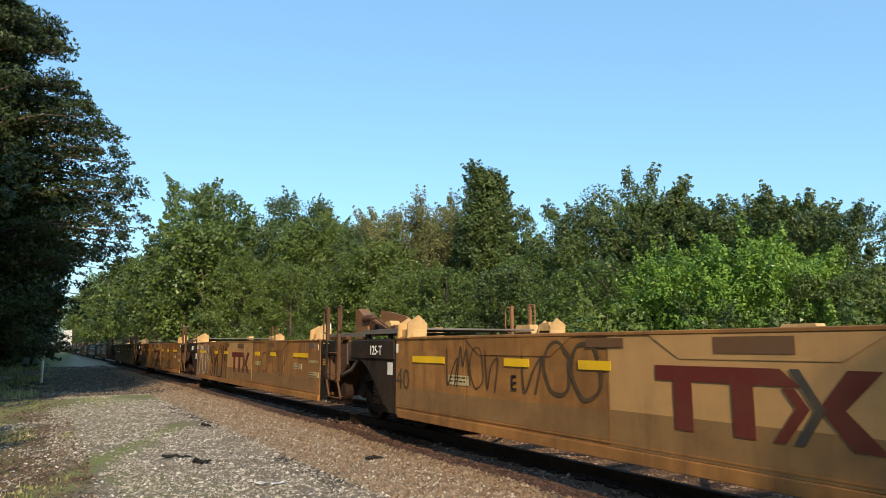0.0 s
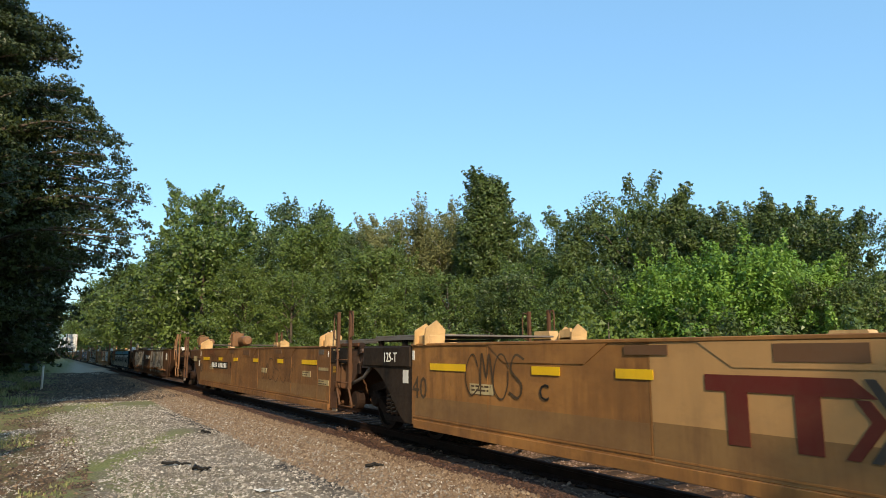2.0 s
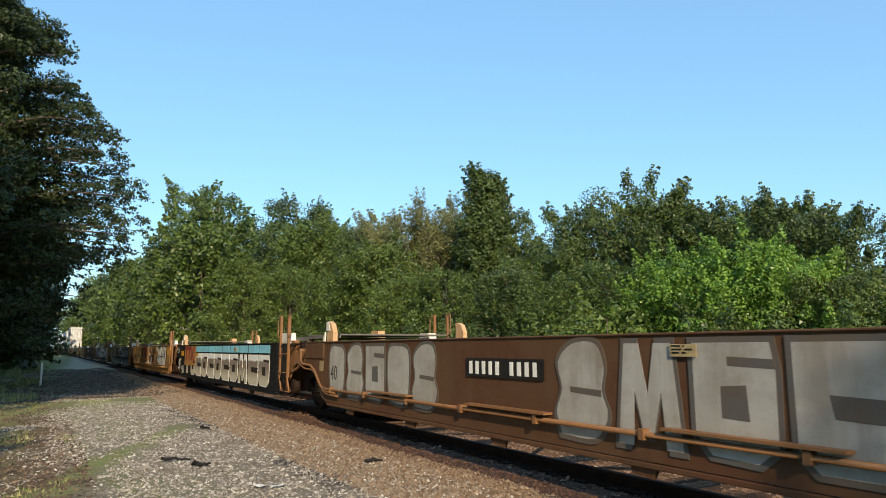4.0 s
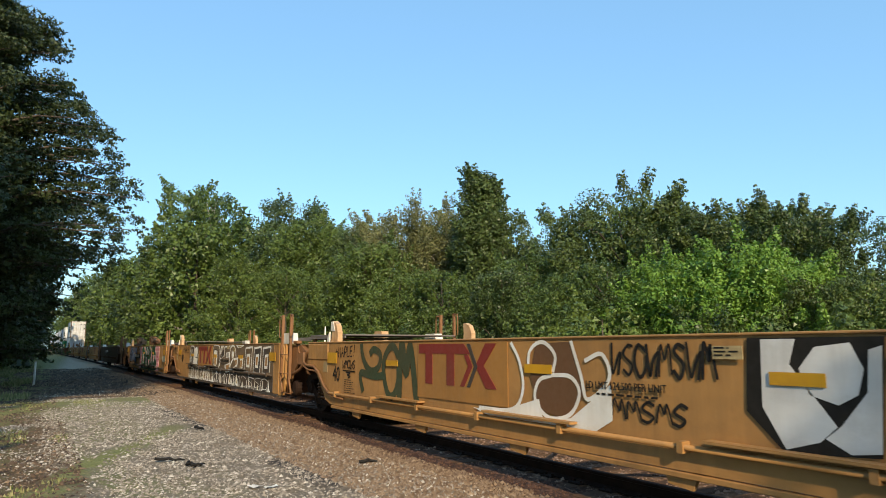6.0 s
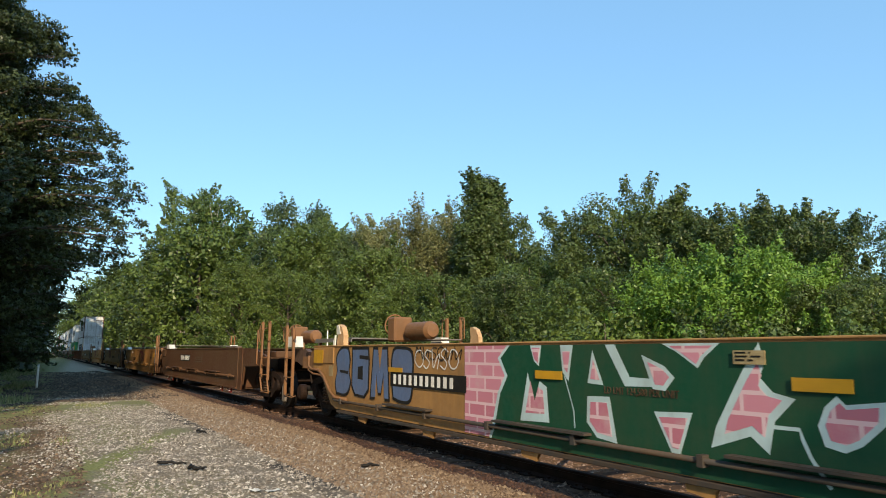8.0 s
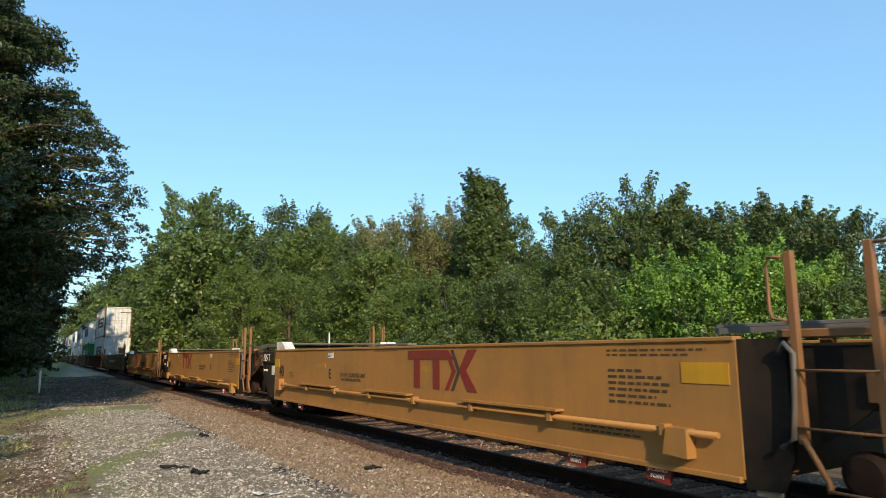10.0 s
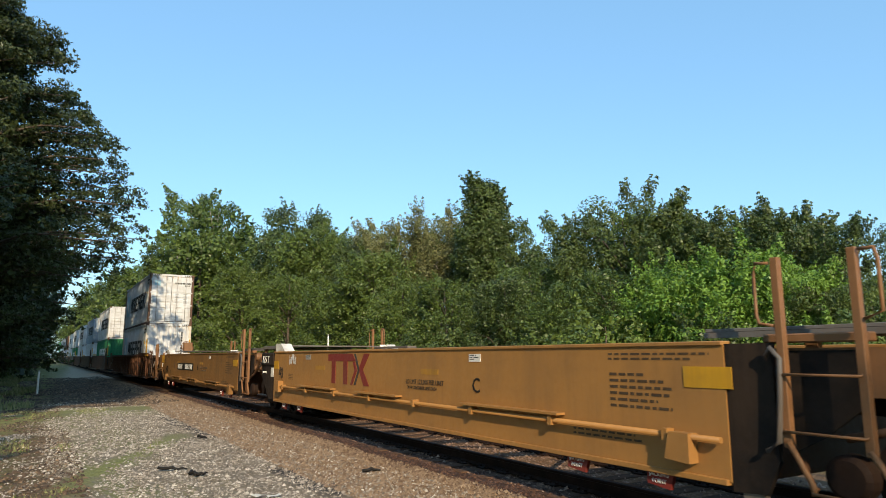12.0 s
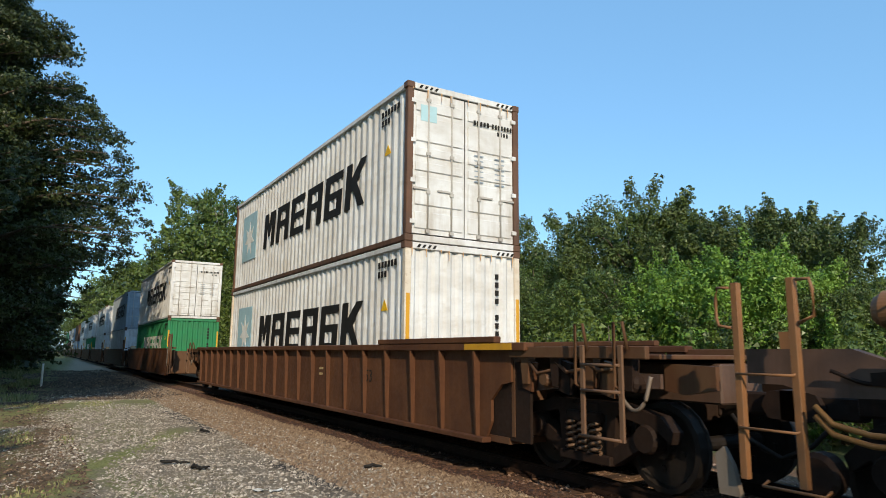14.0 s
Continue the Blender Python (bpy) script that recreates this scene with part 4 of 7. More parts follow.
def mark_logo(unit, u, z, w, h, y, bar=None):
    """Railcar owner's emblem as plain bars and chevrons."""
    bar = bar or RED
    t = 0.20 * h
    bm = bmesh.new()
    prism(bm, [(u, z - t * 1.2), (u, z), (u + 0.62 * w, z), (u + 0.70 * w, z - t * 1.2)], y, y + 0.006)
    prism(bm, [(u + 0.10 * w, z - t * 1.2), (u + 0.20 * w, z - t * 1.2), (u + 0.20 * w, z - h), (u + 0.10 * w, z - h)], y, y + 0.006)
    prism(bm, [(u + 0.40 * w, z - t * 1.2), (u + 0.50 * w, z - t * 1.2), (u + 0.50 * w, z - h), (u + 0.40 * w, z - h)], y, y + 0.006)
    prism(bm, [(u + 0.88 * w, z), (u + w, z), (u + 0.86 * w, z - 0.5 * h), (u + w, z - h), (u + 0.88 * w, z - h), (u + 0.78 * w, z - 0.56 * h), (u + 0.78 * w, z - 0.44 * h)], y, y + 0.006)
    prism(bm, [(u + 0.575 * w, z - h), (u + 0.625 * w, z - h), (u + 0.73 * w, z - 0.52 * h), (u + 0.675 * w, z - 0.26 * h), (u + 0.625 * w, z - 0.26 * h), (u + 0.675 * w, z - 0.52 * h)], y, y + 0.006)
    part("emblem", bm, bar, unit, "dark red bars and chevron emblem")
    bm = bmesh.new()
    prism(bm, [(u + 0.662 * w, z - h), (u + 0.70 * w, z - h), (u + 0.79 * w, z - 0.52 * h), (u + 0.70 * w, z), (u + 0.662 * w, z), (u + 0.752 * w, z - 0.52 * h)], y - 0.002, y + 0.004)
    part("chevron", bm, GREYDARK, unit, "dark grey chevron")


def panel(unit, u0, u1, z0, z1, material, y=NEAR - 0.006, name="panel", label="", deep=0.008):
    bm = bmesh.new()
    box(bm, u0, u1, y, y + deep, z0, z1)
    return part(name, bm, material, unit, label)


def ribbon(bm, pts, w, y, mi=0):
    """A flat painted stroke along points in u and z."""
    pts = [Vector((p[0], 0, p[1])) for p in pts]
    rows = []
    for i, p in enumerate(pts):
        d = pts[min(i + 1, len(pts) - 1)] - pts[max(0, i - 1)]
        d = d.normalized() if d.length > 1e-6 else Vector((1, 0, 0))
        s = Vector((-d.z, 0, d.x)) * w / 2
        rows.append((bm.verts.new(p + s + Vector((0, y, 0))), bm.verts.new(p - s + Vector((0, y, 0)))))
    for a, b in zip(rows, rows[1:]):
        f = bm.faces.new((a[0], a[1], b[1], b[0]))
        f.material_index = mi
        f.normal_update()
        if f.normal.y > 0:
            f.normal_flip()


def curve_pts(ctrl, n=8):
    """Smooth points through the control points."""
    c = [Vector(p) for p in ctrl]
    c = [c[0] * 2 - c[1]] + c + [c[-1] * 2 - c[-2]]
    out = []
    for i in range(1, len(c) - 2):
        for k in range(n):
            t = k / n
            out.append(0.5 * (2 * c[i] + (c[i + 1] - c[i - 1]) * t + (2 * c[i - 1] - 5 * c[i] + 4 * c[i + 1] - c[i + 2]) * t * t + (3 * c[i] - c[i - 1] - 3 * c[i + 1] + c[i + 2]) * t ** 3))
    return out + [c[-2]]


def scribble(unit, seed, u0, u1, z0, z1, material, width=0.022, loops=7, y=NEAR - 0.012, label="sprayed line graffiti"):
    """Looping sprayed lines that spell nothing."""
    rnd = random.Random(seed)
    step = (u1 - u0) / loops
    bm = bmesh.new()
    for i in range(loops):
        x = u0 + step * (i + 0.5)
        kind = rnd.randrange(4)
        zc, h = (z0 + z1) / 2, (z1 - z0) / 2
        if kind == 0:
            c = [(x + step * 0.5 * math.cos(a), zc + h * math.sin(a)) for a in np.linspace(0.5, 6.6, 9)]
        elif kind == 1:
            c = [(x - step * 0.5, z0), (x - step * 0.3, z1), (x, zc), (x + step * 0.25, z1), (x + step * 0.5, z0)]
        elif kind == 2:
            c = [(x + step * 0.45, z1 - h * 0.2), (x, z1), (x - step * 0.35, zc + h * 0.4), (x + step * 0.3, zc - h * 0.3), (x, z0), (x - step * 0.45, z0 + h * 0.3)]
        else:
            c = [(x - step * 0.4, z1), (x - step * 0.3, z0), (x + step * 0.1, zc), (x + step * 0.45, zc + h * 0.5), (x + step * 0.2, z0 - h * 0.1)]
        c = [(a + rnd.uniform(-1, 1) * step * 0.08, b + rnd.uniform(-1, 1) * h * 0.12) for a, b in c]
        ribbon(bm, curve_pts(c), width * rnd.uniform(0.8, 1.3), y - 0.0004 * i)
    ob = part("graffiti", bm, material, unit, label)
    ob["kind"] = "stuff"
    return ob


# outlines of mural forms, in a unit square: body, then openings in it
FORMS = {
    "bubble": ([(0.1, 0.05), (0.0, 0.5), (0.08, 0.95), (0.5, 1.0), (0.95, 0.92), (1.0, 0.5), (0.9, 0.06), (0.5, 0.0)], []),
    "split": ([(0.1, 0.0), (0.0, 0.25), (0.12, 0.5), (0.05, 0.8), (0.35, 1.0), (0.8, 1.0), (0.95, 0.75), (0.9, 0.5), (1.0, 0.25), (0.75, 0.0)], [[(0.3, 0.47), (0.9, 0.44), (0.9, 0.51), (0.3, 0.53)]]),
    "slot": ([(0.0, 0.15), (0.0, 1.0), (1.0, 1.0), (1.0, 0.72), (0.98, 0.5), (1.0, 0.0), (0.2, 0.0)], [[(0.38, 0.42), (1.01, 0.40), (1.01, 0.58), (0.34, 0.60)]]),
    "ring": ([(0.0, 0.2), (0.0, 1.0), (0.95, 1.0), (1.0, 0.75), (0.98, 0.15), (0.75, 0.0), (0.2, 0.02)], [[(0.35, 0.35), (0.35, 0.62), (0.66, 0.64), (0.68, 0.34)], [(0.45, 0.80), (1.0, 0.78), (1.0, 0.86), (0.45, 0.88)]]),
    "zig": ([(0.0, 0.0), (0.14, 1.0), (0.38, 1.0), (0.5, 0.5), (0.62, 1.0), (0.88, 1.0), (1.0, 0.0), (0.76, 0.0), (0.71, 0.55), (0.57, 0.1), (0.42, 0.1), (0.29, 0.55), (0.25, 0.0)], []),
    "gable": ([(0.0, 0.0), (0.26, 1.0), (0.72, 1.0), (1.0, 0.0), (0.72, 0.0), (0.65, 0.28), (0.35, 0.28), (0.28, 0.0)], [[(0.41, 0.45), (0.5, 0.75), (0.58, 0.45)]]),
    "funnel": ([(0.0, 1.0), (0.3, 1.0), (0.5, 0.62), (0.7, 1.0), (1.0, 1.0), (0.66, 0.4), (0.72, 0.0), (0.36, 0.0), (0.38, 0.4)], []),
    "leg": ([(0.0, 0.0), (0.05, 1.0), (0.9, 1.0), (1.0, 0.0)], []),
    "spike": ([(0.0, 0.0), (0.4, 1.0), (1.0, 0.05)], []),
}


def form(unit, kind, u, z, w, h, fill, edge, hole=None, y=NEAR - 0.010, rim=0.05, lean=0.0):
    """One painted form of a mural: an outline, a body and its openings."""
    body, holes = FORMS[kind]
    curvy = kind in ("bubble", "split")

    def place(pts, grow=0.0):
        out = [(u + w * (0.5 + (a - 0.5) * (1 + 2 * grow / w)) + lean * h * b, z + h * (0.5 + (b - 0.5) * (1 + 2 * grow / h))) for a, b in pts]
        if curvy and len(pts) > 4:
            out = [(p.x, p.y) for p in curve_pts([Vector(q) for q in out + out[:1]], 4)][:-1]
        return out
    bm = bmesh.new()
    prism(bm, place(body, rim), y - 0.002, y + 0.004)
    part("graffiti_outline", bm, edge, unit)
    bm = bmesh.new()
    prism(bm, place(body), y - 0.004, y)
    part("graffiti", bm, fill, unit)
    for pts in holes:
        bm = bmesh.new()
        prism(bm, place(pts), y - 0.006, y - 0.001)
        part("graffiti_outline", bm, hole or edge, unit)


def drips(unit, seed, u0, u1, z0, z1, material, count, y=NEAR - 0.014, wide=1.0):
    """Painted spikes that rise from the lower edge."""
    rnd = random.Random(seed)
    for i in range(count):
        u = u0 + (u1 - u0) * (i + rnd.random() * 0.6) / count
        w, h = wide * rnd.uniform(0.08, 0.26), rnd.uniform(0.3, 1.0) * (z1 - z0)
        bm = bmesh.new()
        top = u + w * rnd.uniform(0.2, 0.7)
        prism(bm, [(u, z0), (u * 0.5 + top * 0.5 + 0.1 * w, z0 + h * 0.38), (top - 0.006, z0 + h), (top + 0.006, z0 + h), (top * 0.5 + (u + w) * 0.5 - 0.1 * w, z0 + h * 0.36), (u + w, z0 + 0.01)], y, y + 0.003)
        part("graffiti_spike", bm, material, unit)


STROKES = {
    "M": [[(0, 0), (0.1, 1), (0.45, 0.35), (0.85, 1), (1, 0)]], "A": [[(0, 0), (0.5, 1), (1, 0)], [(0.15, 0.4), (0.85, 0.42)]],
    "P": [[(0.1, 0), (0.15, 1), (0.9, 0.85), (0.8, 0.5), (0.1, 0.42)]], "L": [[(0.1, 1), (0.05, 0), (0.9, 0.06)]],
    "E": [[(0.9, 1), (0.1, 0.95), (0.05, 0), (0.95, 0.05)], [(0.1, 0.5), (0.75, 0.55)]], "!": [[(0.6, 1.1), (0.4, 0.3)], [(0.36, 0.1), (0.34, 0)]],
    "Y": [[(0, 1), (0.45, 0.5), (0.4, 0)], [(0.95, 1), (0.45, 0.5)]], "O": [[(0.5, 1), (0.05, 0.5), (0.5, 0), (0.95, 0.5), (0.55, 1)]],
    "+": [[(0.0, 0.45), (1.0, 0.55)], [(0.5, 0.05), (0.45, 0.9)]],
}


def tag(unit, text, u, z, w, h, material, width=0.03, y=NEAR - 0.014, slope=0.0):
    """Hand-sprayed capitals, each letter of a few strokes."""
    for i, ch in enumerate(text):
        if ch == " ":
            continue
        bm = bmesh.new()
        k = w / len(text)
        for n, line in enumerate(STROKES[ch]):
            pts = [(u + k * (i + 0.82 * a) + 0.05 * b * h, z + slope * i * k + h * b) for a, b in line]
            ribbon(bm, pts if len(pts) < 5 or ch == "M" else curve_pts(pts, 4), width, y - 0.0005 * n)
        part("graffiti_letter", bm, material, unit)


def blot(unit, pts, fill, rim, y, keep=0.74):
    """A painted opening of a mural: a rim and its smaller filling."""
    bm = bmesh.new()
    prism(bm, pts, y - 0.002, y)
    part("graffiti_outline", bm, rim, unit)
    if fill:
        cx, cz = sum(p[0] for p in pts) / len(pts), sum(p[1] for p in pts) / len(pts)
        bm = bmesh.new()
        prism(bm, [(cx + keep * (a - cx), cz + keep * (b - cz)) for a, b in pts], y - 0.004, y - 0.0022)
        part("graffiti", bm, fill, unit)


def fine_print(unit, u, z, w, h, lines, material=INK, y=NEAR - 0.004):
    """Small stencilled lines, too small to read."""
    bm = bmesh.new()
    rnd = random.Random(int(u * 100) + lines)
    for i in range(lines):
        zz = z - h * i / lines
        x = u
        end = u + w * rnd.uniform(0.55, 1)
        while x < end:
            k = rnd.uniform(0.04, 0.12)
            box(bm, x, min(end, x + k), y, y + 0.003, zz - h / lines * 0.42, zz)
            x += k + 0.03
    part("stencil", bm, material, unit)["kind"] = "stuff"


def hoses(unit, u, material=BLACK):
    """Bent brake pipe over the joint."""
    bm = bmesh.new()
    tube(bm, [Vector((u + a, -1.42, z)) for a, z in ((0.5, 0.72), (0.75, 0.78), (1.05, 0.86), (1.3, 1.02), (1.45, 1.2), (1.6, 1.28))], 0.032, 8)
    part("brake_pipe", bm, material, unit)


def air_gear(unit, u, material=ORANGE, wheel=0.45, house=0.52):
    """Reservoir tank, hand-brake wheel and valve on the end platform."""
    bm = bmesh.new()
    lathe(bm, [(0.0, -0.45), (0.12, -0.44), (0.17, -0.36), (0.17, 0.36), (0.12, 0.44), (0.0, 0.45)], "x", 32, (u + 1.35, -0.2, 1.70))
    part("air_reservoir", bm, material, unit, "rusty orange air tank")
    bm = bmesh.new()
    tube(bm, [Vector((u + wheel, -0.3 + 0.22 * math.cos(k), 1.82 + 0.22 * math.sin(k))) for k in np.linspace(0, math.tau, 17)], 0.016, 6)
    for k in (0, 1.57, 3.14, 4.71):
        tube(bm, [(u + wheel, -0.3, 1.82), (u + wheel, -0.3 + 0.22 * math.cos(k), 1.82 + 0.22 * math.sin(k))], 0.012, 5)
    part("brake_wheel", bm, material, unit, "rusty hand-brake wheel")
    bm = bmesh.new()
    box(bm, u + house, u + house + 0.3, -0.5, -0.1, 1.5, 1.98, 0.03)
    part("brake_housing", bm, material, unit)


def well_unit(kind, left, right, skin, end_skin, ladder_skin, guide_skin, label, long_end=False, car_end=False, pipe_skin=None, foot=0.22):
    """One articulated well, from its left joint to its right one (metres along the train)."""
    length = (right - left) if not long_end else 15.85
    unit = tagged(new("well_car"), label, "freight car", "empty well cars")
    unit.location = (left, TRACK_Y, 0)
    wl, wr = (3.0, length - 0.40)
    if kind == "B":
        wl, wr = 1.75, length - 0.2
    # cross web behind the ladder
    if not long_end:
        bm = bmesh.new()
        prism(bm, [(wr + 0.42, 0.55), (length + 0.30, 0.70), (length + 0.62, 0.95), (length + 0.62, 1.34), (wr + 0.42, 1.34)], -1.34, -1.30)
        part("end_web", bm, {"A": RUSTBROWN, "B": ORANGE, "C": BLACK}[kind], unit)
        bm = bmesh.new()
        box(bm, wr + 0.3, length + 0.7, -1.40, -1.28, 1.40, 1.47, 0.01)
        part("end_beam", bm, ladder_skin, unit)
        bm = bmesh.new()
        tube(bm, [(wr + 0.40, NEAR - 0.03, 1.30), (wr + 0.45, NEAR - 0.05, 1.36), (wr + 0.52, NEAR - 0.05, 1.28), (wr + 0.50, NEAR - 0.05, 0.95), (wr + 0.47, NEAR - 0.05, 0.66), (wr + 0.36, NEAR - 0.04, 0.58)], 0.022, 7)
        part("brake_pipe", bm, end_skin if kind != "C" else GREY, unit)
    # long sides
    for side in (-1, 1):
        y0, y1 = (NEAR, NEAR + 0.05) if side < 0 else (FAR - 0.05, FAR)
        bm = bmesh.new()
        if kind == "B":
            out = [(wl, 1.40), (wl, 0.92), (2.15, 0.90), (2.75, 0.32), (3.0, 0.25), (wr, 0.25), (wr, 1.40)]
        else:
            out = [(wl, 1.40), (wl, foot), (wr, foot), (wr, 1.40)]
        prism(bm, out, y0, y1)
        part("side_wall", bm, skin, unit)
        bm = bmesh.new()
        box(bm, wl, wr, y0 - 0.02 if side < 0 else y0 - 0.06, y1 + 0.06 if side < 0 else y1 + 0.02, 1.385 if kind != "B" else 1.40, 1.425, 0.008)
        part("top_chord", bm, skin, unit)
        bm = bmesh.new()
        if foot > 0.3:
            # the foot of the side slopes inward under the pipe
            lo, hi = [(wl, y0 - side * 0.12, 0.26), (wr, y0 - side * 0.12, 0.26)], [(wl, y0, 0.36), (wr, y0, 0.36)]
            quad = [bm.verts.new(v) for v in lo + hi[::-1]]
            back = [bm.verts.new((v.co.x, v.co.y - side * 0.05, v.co.z)) for v in quad]
            fs = [bm.faces.new(quad), bm.faces.new(back[::-1])] + [bm.faces.new((quad[i], quad[(i + 1) % 4], back[(i + 1) % 4], back[i])) for i in range(4)]
            bmesh.ops.recalc_face_normals(bm, faces=fs)
        else:
            box(bm, 3.1, wr - 0.02, y0 - 0.03 if side < 0 else y0 - 0.08, y1 + 0.08 if side < 0 else y1 + 0.03, 0.18 if kind == "A" else foot - 0.03, foot + 0.02 if kind != "A" else 0.30, 0.006)
        part("bottom_sill", bm, skin, unit)
        # arched plate over the shared bogie
        bm = bmesh.new()
        if kind == "C" and car_end:
            prism(bm, [(1.12, 1.40), (1.12, 0.77), (2.34, 0.76), (2.46, 0.70), (2.84, 0.42), (2.99, 0.36), (2.99, 1.40)], y0 - side * 0.01, y1 - side * 0.01)
        elif kind != "B":
            prism(bm, [(1.2, 1.40), (1.2, 1.06), (1.62, 1.03), (1.85, 0.92), (2.2, 0.66), (2.55, 0.34), (2.75, 0.22), (2.99, 0.22), (2.99, 1.40)] if kind == "A" else [(1.95, 1.40), (1.95, 0.80), (2.05, 0.74), (2.5, 0.36), (2.62, 0.29), (2.99, 0.29), (2.99, 1.40)], y0 + (0.01 if side < 0 else -0.01), y1 + (0.01 if side < 0 else -0.01))
        else:
            prism(bm, [(0.75, 1.20), (0.75, 0.95), (1.74, 0.95), (1.74, 1.20)], y0 + 0.12 * -side, y1 + 0.12 * -side)
        part("end_plate", bm, end_skin if kind != "B" else ORANGE, unit)
        # right-hand end
        bm = bmesh.new()
        prism(bm, [(wr + 0.004, 1.40), (wr + 0.004, 0.22), (wr + 0.30, 0.24), (wr + 0.42, 0.5), (wr + 0.42, 1.40)], y0 + (0.012 if side < 0 else -0.012), y1 + (0.012 if side < 0 else -0.012))
        part("end_plate", bm, skin if kind == "B" else BLACK if kind == "C" and car_end else end_skin, unit)
    # well floor and bulkheads
    # the floor is open between its cross bearers
    n_bear = 7
    for i in range(n_bear):
        u = 3.3 + (wr - 3.6) * i / (n_bear - 1)
        wide = 0.30 if i in (0, n_bear - 1) else 0.13
        part("cross_bearer", shared("cross_bearer_%d" % (wide * 100), lambda: (box(bmesh.new(), -wide, wide, NEAR + 0.06, FAR - 0.06, 0.26, 0.34), [BROWN])), None, unit, at=(u, 0, 0))
    for i in range(n_bear - 1):
        u, du = 3.3 + (wr - 3.6) * i / (n_bear - 1), (wr - 3.6) / (n_bear - 1)
        bm = bmesh.new()
        tube(bm, [(u, -1.3 if i % 2 else 1.3, 0.29), (u + du, 1.3 if i % 2 else -1.3, 0.29)], 0.045, 4)
        part("floor_brace", bm, BROWN, unit)
    for u in (2.95, wr + 0.02):
        bm = bmesh.new()
        box(bm, u - 0.03, u + 0.03, NEAR + 0.07, FAR - 0.07, 0.3, 1.3)
        part("bulkhead", bm, BROWN, unit)
    for a, b, w in ((0.3, 2.9, 0.45), (wr + 0.05, length + 0.28, 0.35)):
        bm = bmesh.new()
        box(bm, a, b, -w, w, 0.80, 1.12, 0.02)
        part("centre_sill", bm, GRIME_SHADE, unit)
    # walkway over the joint
    for a, b, z in ((-0.75, 1.25, 1.505), (1.15, 3.1, 1.545))[1 if car_end else 0:]:
        bm = bmesh.new()
        box(bm, a, b, -1.25, 1.25, z, z + 0.03, 0.004)
        prism(bm, [(a, z - 0.05), (b, z - 0.05), (b, z - 0.001), (a, z - 0.001)], -1.27, -1.245)
        part("walkway", bm, GRATE, unit, "steel walkway over the joint")
    if kind == "C":
        bm = bmesh.new()
        box(bm, 3.2, 5.0, 1.05, 1.3, 1.50, 1.55, 0.006)
        part("walkway", bm, GRATE, unit)
    for u, y in ((0.2, -1.2), (0.2, 1.2), (1.3, -1.2), (1.3, 1.2), (2.2, -1.2), (2.8, -1.2), (2.8, 1.2)):
        bm = bmesh.new()
        prism(bm, [(u - 0.05, 1.30), (u + 0.05, 1.30), (u + 0.035, 1.50), (u - 0.06, 1.50)], y - 0.03, y + 0.03)
        part("walkway_bracket", bm, ladder_skin if kind != "A" else end_skin, unit)
    if not car_end:
        hoses(unit, 0.0, {"A": GREY, "B": ladder_skin, "C": BROWN}[kind])
    joint_gear(unit, int(-left), RUSTBROWN if car_end or kind == "A" else ladder_skin)
    # raised box with rounded rim on the end plate
    for side in (-1,):
        bm = bmesh.new()
        a, b = {"A": (1.22, 2.96), "B": (1.78, 2.86), "C": (1.97, 2.97) if not car_end else (1.14, 1.86)}[kind]
        z0 = {"A": 1.06, "B": 1.07, "C": 1.09 if not car_end else 0.80}[kind]
        box(bm, a, b, NEAR - 0.022, NEAR + 0.02, z0, 1.392, 0.02)
        part("end_panel", bm, end_skin, unit)
    if kind == "B":
        for dz, dx in ((0.0, 0.0), (-0.09, 0.12)) if pipe_skin is None else ():
            bm = bmesh.new()
            pts = [(1.62, 1.22), (1.60, 1.02 + dz), (1.75, 0.955 + dz), (2.2, 0.94 + dz), (2.45, 0.84 + dz), (2.8, 0.56 + dz), (3.05, 0.46 + dz * 0.6), (3.6, 0.45 + dz * 0.6)]
            tube(bm, [(x + dx * (i > 1), NEAR - 0.05, z) for i, (x, z) in enumerate(pts)], 0.028 if dz == 0 else 0.02, 7)
            part("brake_pipe", bm, pipe_skin or ladder_skin, unit)
        panel(unit, 2.62, 2.82, 0.84, 1.04, CREAM, NEAR - 0.006, "placard", "pale inspection placard")
    ladder(unit, length + (0.12 if kind == "C" else 0.0), -1, ladder_skin) if not long_end else ladder(unit, length + 1.95, -1, ladder_skin)
    ladder(unit, 2.05, 1, ladder_skin)
    gh = {"A": 0.36, "B": 0.42, "C": 0.20}[kind]
    guide(unit, 2.98 if kind == "B" else 3.30, -1, guide_skin, gh, kind)
    guide(unit, 3.40, 1, guide_skin, gh, kind)
    if kind != "C":
        guide(unit, length - 0.70, 1, guide_skin, gh * 0.8, "D")
    if kind == "A":
        guide(unit, length - 0.75, -1, guide_skin, 0.34, kind)
        guide(unit, length * 0.5, 1, guide_skin, 0.13, "D")
        guide(unit, 2.73, 1, guide_skin, 0.26, "D")
    if kind == "B":
        guide(unit, 0.2, -1, WHITE_HOOD, 0.24, "D")
        guide(unit, 2.0, 1, WHITE_HOOD, 0.22, "D")
    bogie(unit, 1.7)
    if long_end:
        # the car's own outer truck and platform, with the coupler
        bm = bmesh.new()
        box(bm, wr + 0.42, length + 2.5, -1.3, 1.3, 1.16, 1.32, 0.02)
        part("end_platform", bm, end_skin, unit)
        bm = bmesh.new()
        prism(bm, [(wr + 0.425, 1.40), (wr + 0.425, 0.40), (length + 0.2, 0.9), (length + 2.4, 0.95), (length + 2.4, 1.16), (length + 1.2, 1.38)], NEAR + 0.03, NEAR + 0.08)
        part("end_plate", bm, end_skin, unit)
        bogie(unit, length + 1.15)
